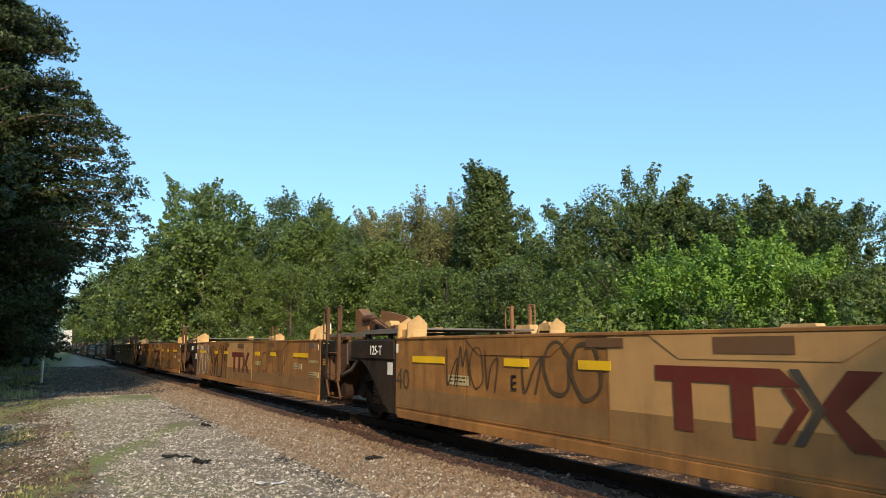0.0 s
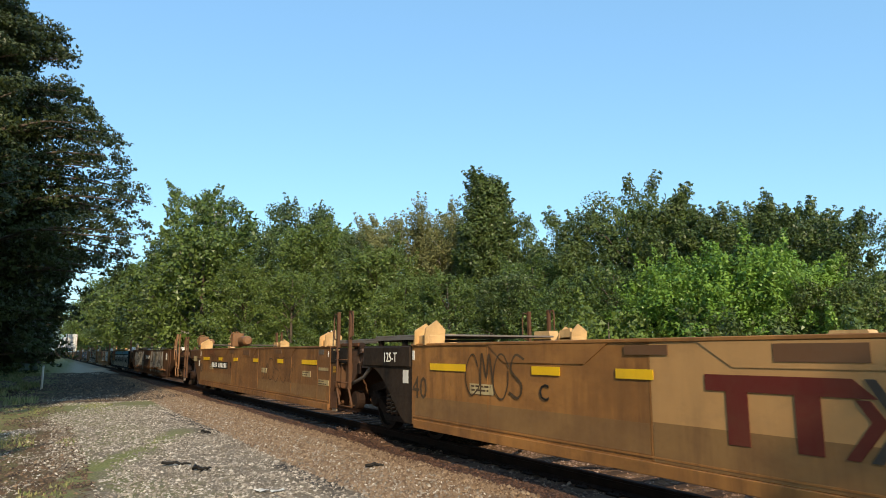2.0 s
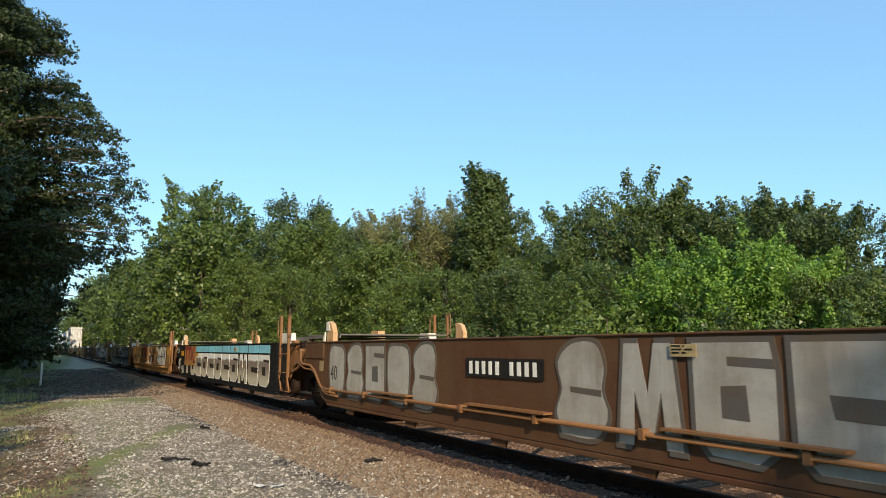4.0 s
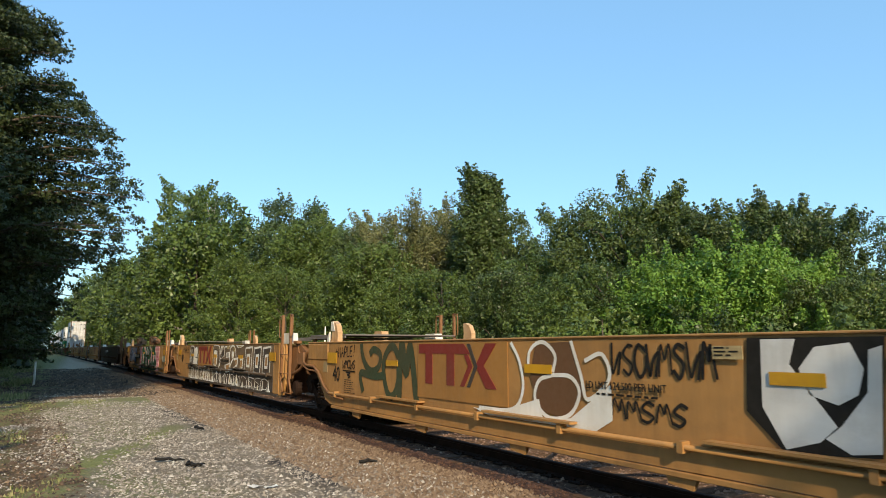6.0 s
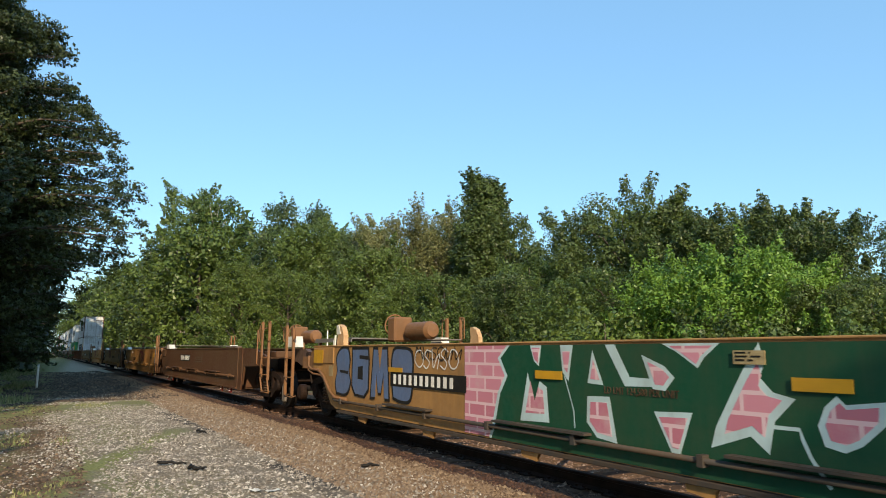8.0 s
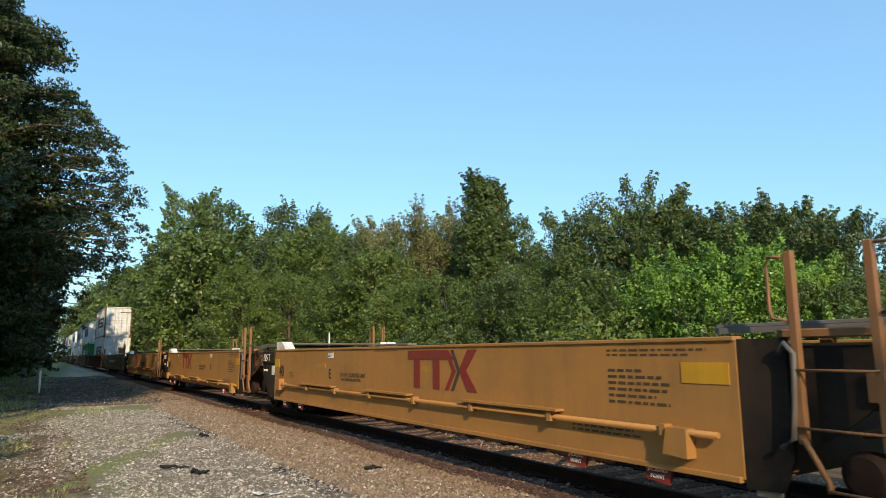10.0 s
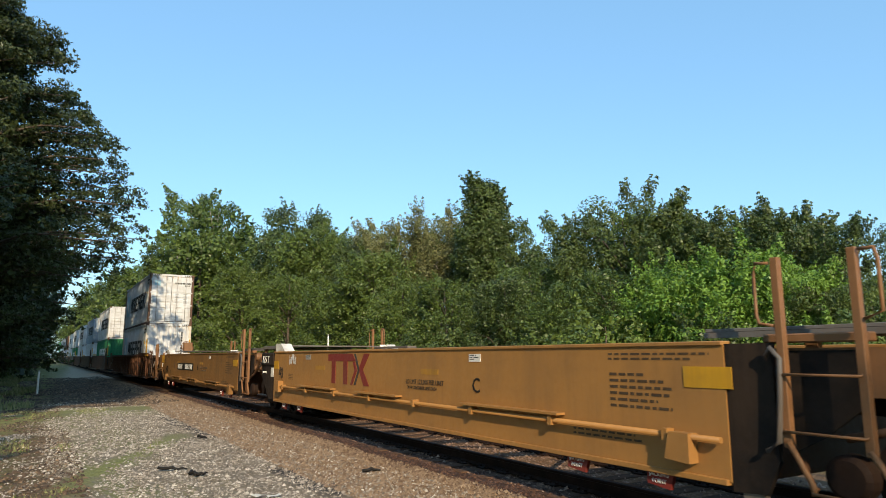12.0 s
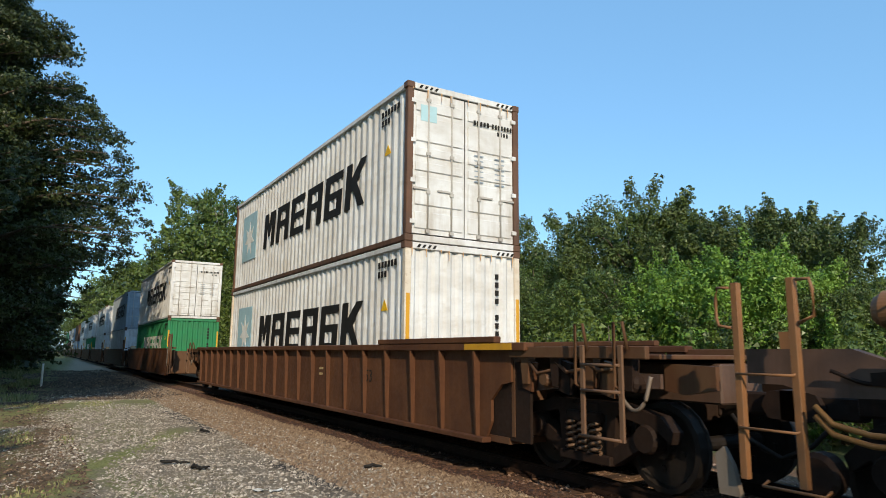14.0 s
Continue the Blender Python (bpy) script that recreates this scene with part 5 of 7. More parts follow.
        air_gear(unit, length + 0.6)
        coupler(unit, length + 2.3, 1)
        for du in (0.3, 0.75):
            bm = bmesh.new()
            tube(bm, [(length + 1.4 + du, -1.5, 0.95), (length + 1.4 + du, -1.55, 1.0), (length + 1.4 + du, -1.55, 1.85), (length + 1.4 + du, -1.45, 1.9)], 0.02, 6)
            part("grab_iron", bm, ladder_skin, unit)
    if car_end:
        ladder(unit, -0.04, -1, ladder_skin, top=1.9, kink=False, gap=0.48)
        if kind == "C":
            air_gear(unit, -0.5, ORANGE, 1.25, 1.5)
            for dz in (0.0, -0.07):
                bm = bmesh.new()
                tube(bm, [(x, NEAR - 0.05, z + dz) for x, z in ((0.58, 0.95), (0.70, 0.83), (0.95, 0.78), (2.28, 0.775), (2.42, 0.73), (2.82, 0.46), (3.0, 0.43), (3.6, 0.45))], 0.022, 7)
                part("brake_pipe", bm, skin, unit)
            bm = bmesh.new()
            tube(bm, [(1.2, NEAR - 0.04, 0.97), (1.45, NEAR - 0.04, 0.97)], 0.025, 8)
            part("release_handle", bm, ORANGE, unit)
        else:
            air_gear(unit, 2.6)
        coupler(unit, 0.15, -1)
        # added dark plate on the far side, blocking the lit view beneath
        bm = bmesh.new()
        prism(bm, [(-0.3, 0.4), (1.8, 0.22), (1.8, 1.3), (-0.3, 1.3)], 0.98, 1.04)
        part("draft_plate", bm, GRIME_SHADE, unit)
    return unit


def coupler(unit, u, way):
    bm = bmesh.new()
    box(bm, min(u, u + way * 0.55), max(u, u + way * 0.55), -0.09, 0.09, 0.72, 0.94, 0.02)
    prism(bm, [(u + way * 0.5, 0.68), (u + way * 0.85, 0.70), (u + way * 0.92, 0.82), (u + way * 0.85, 0.96), (u + way * 0.5, 0.98)], -0.16, 0.10)
    part("coupler", bm, GRIME_SHADE, unit)
    bm = bmesh.new()
    tube(bm, [(u + way * 0.1, -0.35, 0.72), (u + way * 0.3, -0.37, 0.5), (u + way * 0.6, -0.36, 0.36), (u + way * 0.85, -0.3, 0.42)], 0.022, 7)
    part("air_hose", bm, BLACK, unit)


def side_pipe(unit, u0, u1, z, skin, ledges, jacks=()):
    """Train-line pipe with brackets and step ledges along the near side."""
    bm = bmesh.new()
    tube(bm, [(u0, NEAR - 0.05, z + 0.02), (u0 + 0.1, NEAR - 0.06, z), (u1, NEAR - 0.06, z)], 0.026, 8)
    u = u0 + 0.4
    while u < u1:
        box(bm, u - 0.03, u + 0.03, NEAR - 0.1, NEAR, z - 0.05, z + 0.05)
        u += 1.55
    part("train_pipe", bm, skin, unit)
    for a, b in ledges:
        bm = bmesh.new()
        prism(bm, [(a, z + 0.06), (b, z + 0.06), (b, z + 0.085), (a, z + 0.085)], NEAR - 0.12, NEAR + 0.002)
        part("step_ledge", bm, skin, unit)
    for u in jacks:
        bm = bmesh.new()
        prism(bm, [(u - 0.16, 0.15), (u + 0.10, 0.12), (u + 0.16, 0.30), (u - 0.16, 0.30)], NEAR + 0.03, NEAR + 0.07)
        part("jacking_pad", bm, RED, unit, "dark red jacking point plate")
        words("JACKING", 0.055, WHITE, unit, u - 0.13, NEAR + 0.026, 0.225)
        words("POINT", 0.055, WHITE, unit, u - 0.10, NEAR + 0.026, 0.165)


def box_on(unit, u0, u1, z0, z1, skin):
    """A folded bracket that holds the pipe off the side."""
    bm = bmesh.new()
    prism(bm, [(u0, z0), (u1, z0 - 0.02), (u1, z1), (u0 + 0.05, z1)], NEAR - 0.12, NEAR + 0.002)
    part("pipe_bracket", bm, skin, unit)


def number_bars(unit, u, z, w, h, text, y):
    """A road number as plain bars on a dark panel."""
    panel(unit, u, u + w, z, z + h, INK, y + 0.002, "number_panel", "black number panel", 0.004)
    n = len(text)
    for i, ch in enumerate(text):
        if ch != " ":
            bm = bmesh.new()
            x = u + w * (0.05 + 0.92 * i / n)
            box(bm, x, x + w * 0.44 / n, y - 0.003, y + 0.003, z + h * 0.16, z + h * 0.84)
            part("number_bar", bm, WHITE, unit)


JOINTS = [-12.56, -28.56, -44.62, -60.61, -80.45, -96.30, -112.02, -127.92, -143.70, -163.50, -179.37, -195.11, -210.84, -226.73]
MOVERS = []


def rider(ob):
    MOVERS.append((ob, ob.location.copy()))
    return ob


def car_one():
    """Older smooth-sided wells with lighter repainted middles."""
    for i, (r, letter) in enumerate(((JOINTS[0] + 16.0, "E"), (JOINTS[0], "D"), (JOINTS[1], "C"), (JOINTS[2], "B"))):
        l = JOINTS[i]
        last = letter == "B"
        u = rider(well_unit("A", l, r, TAN_GRIMY if last else TAN_OLD, BROWN if last else BLACK, (ORANGE, BROWN, BROWN, BROWN)[i], HOOD, "rust-tan empty container well car with grimy faded sides and graffiti", car_end=last))
        if not last:
            panel(u, 7.68, 10.45, 0.305, 1.383, TAN_PATCH, NEAR - 0.004, "repainted_panel", "lighter repainted tan panel", 0.006)
            mark_logo(u, 8.28, 1.11, 1.95, 0.56, NEAR - 0.014, RED_OLD)
            words("125-T", 0.22, WHITE, u, 2.04, NEAR - 0.026, 1.14, squeeze=0.9)
            words(letter, 0.26, INK, u, 6.05, NEAR - 0.012, 0.76)
        else:
            number_bars(u, 4.88, 0.79, 2.26, 0.21, "0000 000000", NEAR - 0.012)
            words("B", 0.24, INK, u, 7.48, NEAR - 0.012, 0.84)
            panel(u, 1.9, 2.5, 0.98, 1.16, CREAM, NEAR - 0.028, "stencil_panel", "cream stencil panel")
        if not last:
            panel(u, 7.69, 10.44, 0.31, 0.66, TAN_SOILED, NEAR - 0.007, "soiled_panel", "dirt film over the lower tan panel", 0.002)
        panel(u, 10.5, 15.4, 0.36, 0.62, TAN_SOILED, NEAR - 0.0035, "soiled_panel", "dirt film over the lower side", 0.002)
        panel(u, 3.1, 7.64, 0.36, 0.64, TAN_SOILED, NEAR - 0.0035, "soiled_panel", "dirt film over the lower side", 0.002)
        wr = r - l - 0.40
        if i:
            bm = bmesh.new()
            box(bm, wr + 0.05, wr + 0.86, NEAR - 0.012, NEAR + 0.01, 1.09, 1.385, 0.014)
            part("end_panel", bm, BLACK, u)
            fine_print(u, wr + 0.18, 1.35, 0.45, 0.05, 1, CREAM, NEAR - 0.016)
            panel(u, wr + 0.14, wr + 0.36, 0.91, 1.02, AMBER, NEAR + 0.006, "placard", "amber placard", 0.006)
            fine_print(u, wr + 0.16, 1.0, 0.18, 0.08, 3, INK, NEAR + 0.002)
            words("1", 0.17, WHITE, u, wr - 0.14, NEAR - 0.008, 1.20)
            for q in (0.5, 0.78):
                bm = bmesh.new()
                prism(bm, [(wr + q, 0.62), (wr + q + 0.03, 0.62), (wr + q + 0.05, 1.08), (wr + q, 1.08)], NEAR + 0.02, NEAR + 0.12)
                part("end_rib", bm, BROWN, u)
        words("40", 0.46, FADED, u, 2.98 if last else 3.02, NEAR - 0.006, 0.62)
        for a in (5.05, 8.22, 11.4):
            bm = bmesh.new()
            prism(bm, [(a, 1.384), (a + 0.33, 1.17), (a + 1.75, 1.17), (a + 2.1, 1.384)], NEAR - 0.012, NEAR + 0.01)
            part("reinforcement", bm, TAN_PATCH if a == 8.22 and not last else TAN_GRIMY if last else TAN_OLD, u)
        third = (7.87, 8.33) if last else (7.25, 7.72)
        for a, b in ((3.58, 4.52), (5.93, 6.42), third, (10.02, 10.49) if last else (10.75, 11.2), (12.18, 12.62), (13.94, 14.87)):
            panel(u, a, b, 1.04, 1.135, YELLOW, NEAR - 0.016, "reflector_stripe", "yellow reflective stripe", 0.006)
        for a, b, z0, z1 in ((7.38, 7.9, 1.27, 1.36), (8.92, 9.63, 1.22, 1.36), (12.0, 12.5, 1.26, 1.36)):
            panel(u, a, b, z0, z1, FADED_PANEL, NEAR - 0.018, "stencil_panel", "dark old stencil panel")
        panel(u, 3.02, 3.08, 1.18, 1.32, WHITE, NEAR - 0.008, "placard", "small white placard", 0.006)
        panel(u, 2.68, 2.86, 0.82, 1.02, WHITE, NEAR + 0.006, "placard", "small white placard", 0.004)
        panel(u, 4.62, 5.15, 0.76, 0.89, CREAM, NEAR - 0.010, "stencil_panel", "cream stencil panel")
        panel(u, 10.85, 11.3, 0.79, 0.9, CREAM, NEAR - 0.010, "stencil_panel", "cream stencil panel")
        panel(u, 13.97, 14.5, 0.78, 0.9, CREAM, NEAR - 0.010, "stencil_panel", "cream stencil panel")
        panel(u, 14.98, 15.55, 0.64, 0.75, CREAM, NEAR - 0.010, "stencil_panel", "cream stencil panel")
        panel(u, 14.98, 15.5, 0.93, 0.99, CREAM, NEAR - 0.010, "stencil_panel", "cream stencil panel")
        panel(u, 14.95, 15.25, 1.25, 1.35, GREY, NEAR - 0.010, "placard", "grey data placard")
        for a, z, n in ((4.66, 0.87, 0.44), (14.0, 0.88, 0.46), (15.0, 0.73, 0.5)):
            fine_print(u, a, z, n, 0.10, 2, FADED, NEAR - 0.013)
        # vertical weld seams
        for a in (5.02, 7.66, 10.48, 13.2, 14.9):
            panel(u, a, a + 0.008, 0.31, 1.38, TAN_OLD, NEAR - 0.006, "weld_seam", "", 0.005)
        bm = bmesh.new()
        box(bm, 3.05, 15.5, NEAR - 0.012, NEAR + 0.002, 0.335, 0.352)
        part("weld_seam", bm, TAN_OLD, u)
        scribble(u, 40 + i, 4.55, 5.8, 0.75, 1.25, FADED, 0.025, 4)
        scribble(u, 60 + i, 10.9, 13.4, 0.62, 1.15, FADED, 0.02, 5)
        if i == 1:
            scribble(u, 70, 3.15, 5.05, 0.3, 1.36, WHITE, 0.03, 4)
            scribble(u, 71, 5.3, 7.6, 0.33, 1.3, INK, 0.05, 4)
        elif i == 0:
            scribble(u, 50, 6.2, 7.6, 0.74, 1.3, FADED, 0.035, 3)
        elif i == 3:
            scribble(u, 52, 3.5, 5.4, 1.16, 1.37, RED, 0.018, 6)
    # brake gear stacked on the platform of the first joint
    first = MOVERS[0][0]
    bm = bmesh.new()
    prism(bm, [(-0.7, 1.54), (-0.7, 2.06), (-0.32, 2.02), (0.5, 1.88), (0.69, 1.72), (0.69, 1.58)], 0.0, 0.05)
    part("brake_housing", bm, ORANGE, first, "rusty orange sloping guard plate")
    bm = bmesh.new()
    prism(bm, [(-1.5, 1.42), (-1.5, 2.12), (-1.36, 2.12), (-1.1, 1.98), (-1.1, 1.42)], -0.25, 0.0)
    part("brake_housing", bm, ORANGE, first)
    for a, b, y, z0, z1, m in ((-0.62, -0.38, -0.3, 1.54, 1.86, BROWN), (-0.3, -0.1, -0.35, 1.54, 1.75, GRIME_SHADE), (0.0, 0.3, -0.25, 1.54, 1.80, HOOD), (0.35, 0.62, -0.3, 1.56, 1.70, BROWN), (-1.0, -0.7, -0.3, 1.54, 1.72, ORANGE)):
        bm = bmesh.new()
        prism(bm, [(a, z0), (b, z0), (b, z1 - 0.06), (b - 0.06, z1), (a + 0.03, z1 - 0.02)], y, y + 0.22)
        part("brake_housing", bm, m, first)
    bm = bmesh.new()
    lathe(bm, [(0.0, -0.3), (0.06, -0.29), (0.085, -0.22), (0.085, 0.22), (0.06, 0.29), (0.0, 0.3)], "x", 14, (-0.75, -0.25, 1.88))
    part("brake_cylinder", bm, BROWN, first)
    for k in range(3):
        bm = bmesh.new()
        tube(bm, curve_3d([Vector((-0.5 + 0.1 * k, -0.42, 1.72 + 0.04 * k)), Vector((-0.05, -0.45, 1.86 - 0.05 * k)), Vector((0.25, -0.42, 1.76 - 0.05 * k)), Vector((0.65, -0.4, 1.60 - 0.01 * k))]), 0.014, 6)
        part("brake_rod", bm, (BROWN, ORANGE, GRIME_SHADE)[k], first)


def amber(u, spans, y=NEAR - 0.03):
    for a, b, z0, z1 in spans:
        panel(u, a, b, z0, z1, AMBER, y, "reflector_panel", "amber reflector panel", 0.008)


def car_two():
    """Faded wells covered in murals."""
    looks = ((4, 3, True, False), (5, 4, False, False), (6, 5, False, False), (7, 6, False, False), (8, 7, False, True))
    labels = ("empty well car with white and grey graffiti on brown sides", "empty well car painted black with large white block graffiti", "tan empty well car with silver and black graffiti",
              "tan empty well car covered in white outlined graffiti", "empty well car with a green and pink mural")
    for i, (l, r, a, b) in enumerate(looks):
        skin = (BROWN, BLACKSPRAY, TAN_B, TAN_B, TAN_B)[i]
        u = rider(well_unit("B", JOINTS[l], JOINTS[r], skin, skin, ORANGE, RUST_HOOD, labels[i], a, b, None if i != 1 else BLACKSPRAY))
        if i in (3, 4):
            # the paint runs on over the sill
            for ob in u.children:
                if ob.name.startswith("bottom_sill"):
                    ob.data.materials[0] = GREYDARK
        if i != 1:
            side_pipe(u, 5.3 if i == 3 else 3.0, 15.3, (0.50, 0.5, 0.46, 0.67, 0.41)[i], (ORANGE, BLACK, TAN_B, GREYDARK, GREYDARK)[i], ((5.2, 6.6), (8.2, 9.8), (11.4, 13.0)))
        for k in range(5):
            a0 = 4.0 + 2.3 * k
            bm = bmesh.new()
            prism(bm, [(a0, 0.21), (a0 + 0.34, 0.21), (a0 + 0.28, 0.09), (a0 + 0.02, 0.12)], NEAR + 0.01, NEAR + 0.05)
            part("jacking_pad", bm, skin, u)
        words("40", 0.40, INK, u, (3.25, 3.0, 3.12, 3.70, 3.1)[i], NEAR - 0.011, 0.79 if i == 3 else 0.69, squeeze=0.85) if i not in (1, 4) else None
        panel(u, 11.48, 11.76, 1.21, 1.32, CREAM, NEAR - 0.034, "placard", "pale data placard")
        fine_print(u, 11.5, 1.31, 0.24, 0.09, 3, INK, NEAR - 0.038)
        if i == 0:
            for k, kind in enumerate(("bubble", "split", "ring", "bubble", "split")):
                form(u, kind, 3.2 + 0.85 * k, 0.42, 0.72, 0.9, GREYPALE, GREY)
            for k, kind in enumerate(("split", "zig", "ring", "slot", "gable")):
                form(u, kind, 9.9 + 0.9 * k, 0.38, 0.76, 0.95, GREYPALE, GREY)
            number_bars(u, 8.1, 0.92, 1.6, 0.24, "00000 0000", NEAR - 0.02)
            panel(u, 15.0, 15.3, 0.95, 1.25, WHITE, NEAR - 0.012, "placard", "white framed placard")
        elif i == 1:
            panel(u, 1.78, 2.9, 0.93, 1.065, BLACKSPRAY, NEAR - 0.008, "graffiti_ground", "black painted ground")
            panel(u, 1.80, 2.84, 1.08, 1.38, BLACKSPRAY, NEAR - 0.026, "graffiti_ground", "black painted ground")
            panel(u, 2.9, 15.6, 0.26, 1.383, BLACKSPRAY, NEAR - 0.008, "graffiti_ground", "black painted ground")
            panel(u, 3.64, 5.78, 0.66, 1.383, TAN, NEAR - 0.014, "emblem_panel", "tan emblem panel")
            mark_logo(u, 3.72, 1.37, 1.86, 0.54, NEAR - 0.022)
            form(u, "leg", 4.05, 0.36, 0.36, 0.34, FADE, WHITE, None, NEAR - 0.009, 0.0)
            form(u, "ring", 4.93, 0.34, 0.78, 0.55, FADE, WHITE, BLACK, NEAR - 0.009, 0.02)
            for k, kind in enumerate(("slot", "ring", "slot", "ring", "slot", "ring", "zig", "slot", "ring")):
                x = 5.84 + 1.03 * k
                form(u, kind, x, 0.35, 0.93, 0.75, FADE, WHITE, BLACK, NEAR - 0.012, 0.025)
                panel(u, x, x + 0.95, 1.17, 1.37, SKYBLUE, NEAR - 0.014, "graffiti", "light blue top of a mural form", 0.006)
            scribble(u, 3, 3.05, 3.55, 0.34, 0.62, WHITE, 0.022, 5, NEAR - 0.014)
            scribble(u, 5, 2.35, 2.75, 0.5, 0.85, WHITE, 0.035, 4, NEAR - 0.014)
            scribble(u, 4, 1.85, 2.6, 1.12, 1.34, WHITE, 0.014, 6, NEAR - 0.032)
            amber(u, ((2.95, 3.42, 1.01, 1.20), (5.87, 6.3, 1.03, 1.12)))
        elif i == 2:
            tag(u, "+", 3.22, 1.16, 0.16, 0.14, INK, 0.024)
            tag(u, "MAPLE!", 3.38, 1.13, 0.80, 0.19, INK, 0.026, slope=0.04)
            scribble(u, 12, 3.58, 4.16, 0.94, 1.08, INK, 0.024, 5)
            bm = bmesh.new()
            ribbon(bm, [(3.6, 0.90), (4.15, 0.89)], 0.02, NEAR - 0.013)
            ribbon(bm, curve_pts([(3.75, 0.87), (3.95, 0.86), (3.8, 0.82), (3.95, 0.80), (3.85, 0.77)], 4), 0.02, NEAR - 0.0135)
            part("graffiti", bm, INK, u)
            fine_print(u, 3.65, 0.74, 0.5, 0.26, 7, FADED)
            bm = bmesh.new()
            ribbon(bm, curve_pts([(4.40, 1.38), (4.46, 1.18), (4.62, 1.0), (4.85, 0.92), (5.1, 1.0), (5.15, 1.2), (4.9, 1.28), (4.75, 1.2)], 5), 0.12, NEAR - 0.012)
            ribbon(bm, curve_pts([(5.3, 0.86), (4.9, 0.84), (4.42, 0.88), (4.40, 0.75), (4.50, 0.56)], 5), 0.12, NEAR - 0.0125)
            part("graffiti", bm, OLIVEGREEN, u, "dark green brushed graffiti")
            scribble(u, 14, 5.3, 6.35, 0.5, 1.36, OLIVEGREEN, 0.12, 2, label="dark green brushed graffiti")
            panel(u, 6.42, 8.62, 0.6, 1.383, TAN, NEAR - 0.016, "emblem_panel", "tan emblem panel")
            mark_logo(u, 6.47, 1.36, 1.93, 0.56, NEAR - 0.024)
            y = NEAR - 0.010
            blot(u, [(9.15, 1.35), (9.74, 1.37), (9.92, 0.81), (9.59, 0.57), (9.19, 0.61), (9.04, 0.99)], None, FADED_PANEL, y)
            blot(u, [(7.89, 0.55), (8.46, 0.55), (9.19, 0.74), (9.25, 0.54), (9.7, 0.57), (10.3, 0.95), (10.3, 0.6), (10.06, 0.47), (9.36, 0.45), (8.39, 0.44)], None, WHITE, y - 0.003)
            bm = bmesh.new()
            for k, line in enumerate(([(8.69, 1.37), (8.85, 1.15), (8.91, 0.83), (8.7, 0.59), (8.01, 0.56)], [(9.01, 1.03), (9.05, 1.27), (9.27, 1.37), (9.48, 1.23), (9.44, 1.04)], [(9.44, 1.01), (9.72, 1.0), (9.85, 0.84), (9.7, 0.61), (9.36, 0.55), (9.13, 0.72), (9.2, 0.94), (9.44, 1.01)], [(9.74, 1.38), (9.88, 1.02), (9.97, 0.78), (10.28, 1.0), (10.19, 1.24), (9.94, 1.17)])):
                ribbon(bm, curve_pts(line, 5), 0.045, y - 0.006 - 0.0005 * k)
            part("graffiti_outline", bm, WHITE, u, "white outlined spray letters")
            words("LD LMT 124,500 PER UNIT", 0.105, INK, u, 9.95, NEAR - 0.024, 0.90, squeeze=0.86)
            fine_print(u, 10.1, 0.86, 1.1, 0.05, 1, INK, NEAR - 0.02)
            scribble(u, 17, 10.3, 11.5, 1.05, 1.34, INK, 0.028, 8)
            scribble(u, 18, 10.3, 11.2, 0.62, 0.8, INK, 0.025, 5)
            blot(u, [(11.79, 1.38), (12.81, 1.38), (12.73, 0.57), (12.05, 0.52), (11.75, 0.81)], None, INK, NEAR - 0.011)
            for pts in ([(11.91, 1.37), (12.19, 1.37), (12.13, 1.18), (12.45, 0.75), (12.32, 0.63), (12.06, 0.55), (11.89, 0.85)], [(12.2, 1.15), (12.33, 1.31), (12.58, 1.34), (12.66, 1.16), (12.61, 0.98), (12.47, 0.9), (12.27, 0.96)], [(12.7, 1.29), (12.79, 1.32), (12.73, 0.6), (12.53, 0.57), (12.36, 0.66), (12.48, 0.76), (12.67, 1.0)]):
                blot(u, pts, None, SILVER, NEAR - 0.014)
            for kind, x, w in (("split", 12.82, 0.56), ("split", 13.42, 0.56), ("bubble", 14.0, 0.62)):
                form(u, kind, x, 0.52, w, 0.82, SILVER, INK, None, NEAR - 0.012, 0.045)
            scribble(u, 24, 14.15, 14.5, 0.85, 1.2, INK, 0.02, 3, NEAR - 0.022)
            scribble(u, 25, 14.7, 15.1, 0.9, 1.2, INK, 0.02, 4)
            fine_print(u, 14.75, 0.86, 0.5, 0.3, 5, FADED)
            amber(u, ((2.88, 3.33, 1.02, 1.22), (5.4, 5.8, 1.02, 1.11), (8.96, 9.43, 1.02, 1.12), (11.97, 12.4, 1.02, 1.12), (15.1, 15.52, 1.0, 1.22)))
        elif i == 3:
            panel(u, 5.2, 15.3, 0.26, 1.383, MURALBROWN, NEAR - 0.008, "graffiti_ground", "brown painted ground")
            panel(u, 9.0, 15.3, 0.26, 0.62, GREYDARK, NEAR - 0.0095, "graffiti_ground", "dark grey painted ground", 0.003)
            form(u, "bubble", 5.35, 0.66, 0.62, 0.7, GREYDARK, WHITE, None, NEAR - 0.010, 0.05)
            form(u, "split", 6.0, 0.66, 0.62, 0.66, WHITE, GREYDARK, None, NEAR - 0.010, 0.02)
            panel(u, 6.82, 8.92, 0.72, 1.383, TAN, NEAR - 0.022, "emblem_panel", "tan emblem panel")
            mark_logo(u, 6.9, 1.36, 1.9, 0.56, NEAR - 0.030)
            y = NEAR - 0.012
            panel(u, 11.15, 12.7, 0.62, 1.38, MURALBROWN, NEAR - 0.0105, "graffiti_ground", "", 0.002)
            # a ring
            form(u, "bubble", 8.98, 0.66, 0.86, 0.72, MURALBROWN, WHITE, None, y, 0.02)
            form(u, "bubble", 9.14, 0.74, 0.44, 0.50, WHITE, GREYDARK, None, y - 0.006, 0.03)
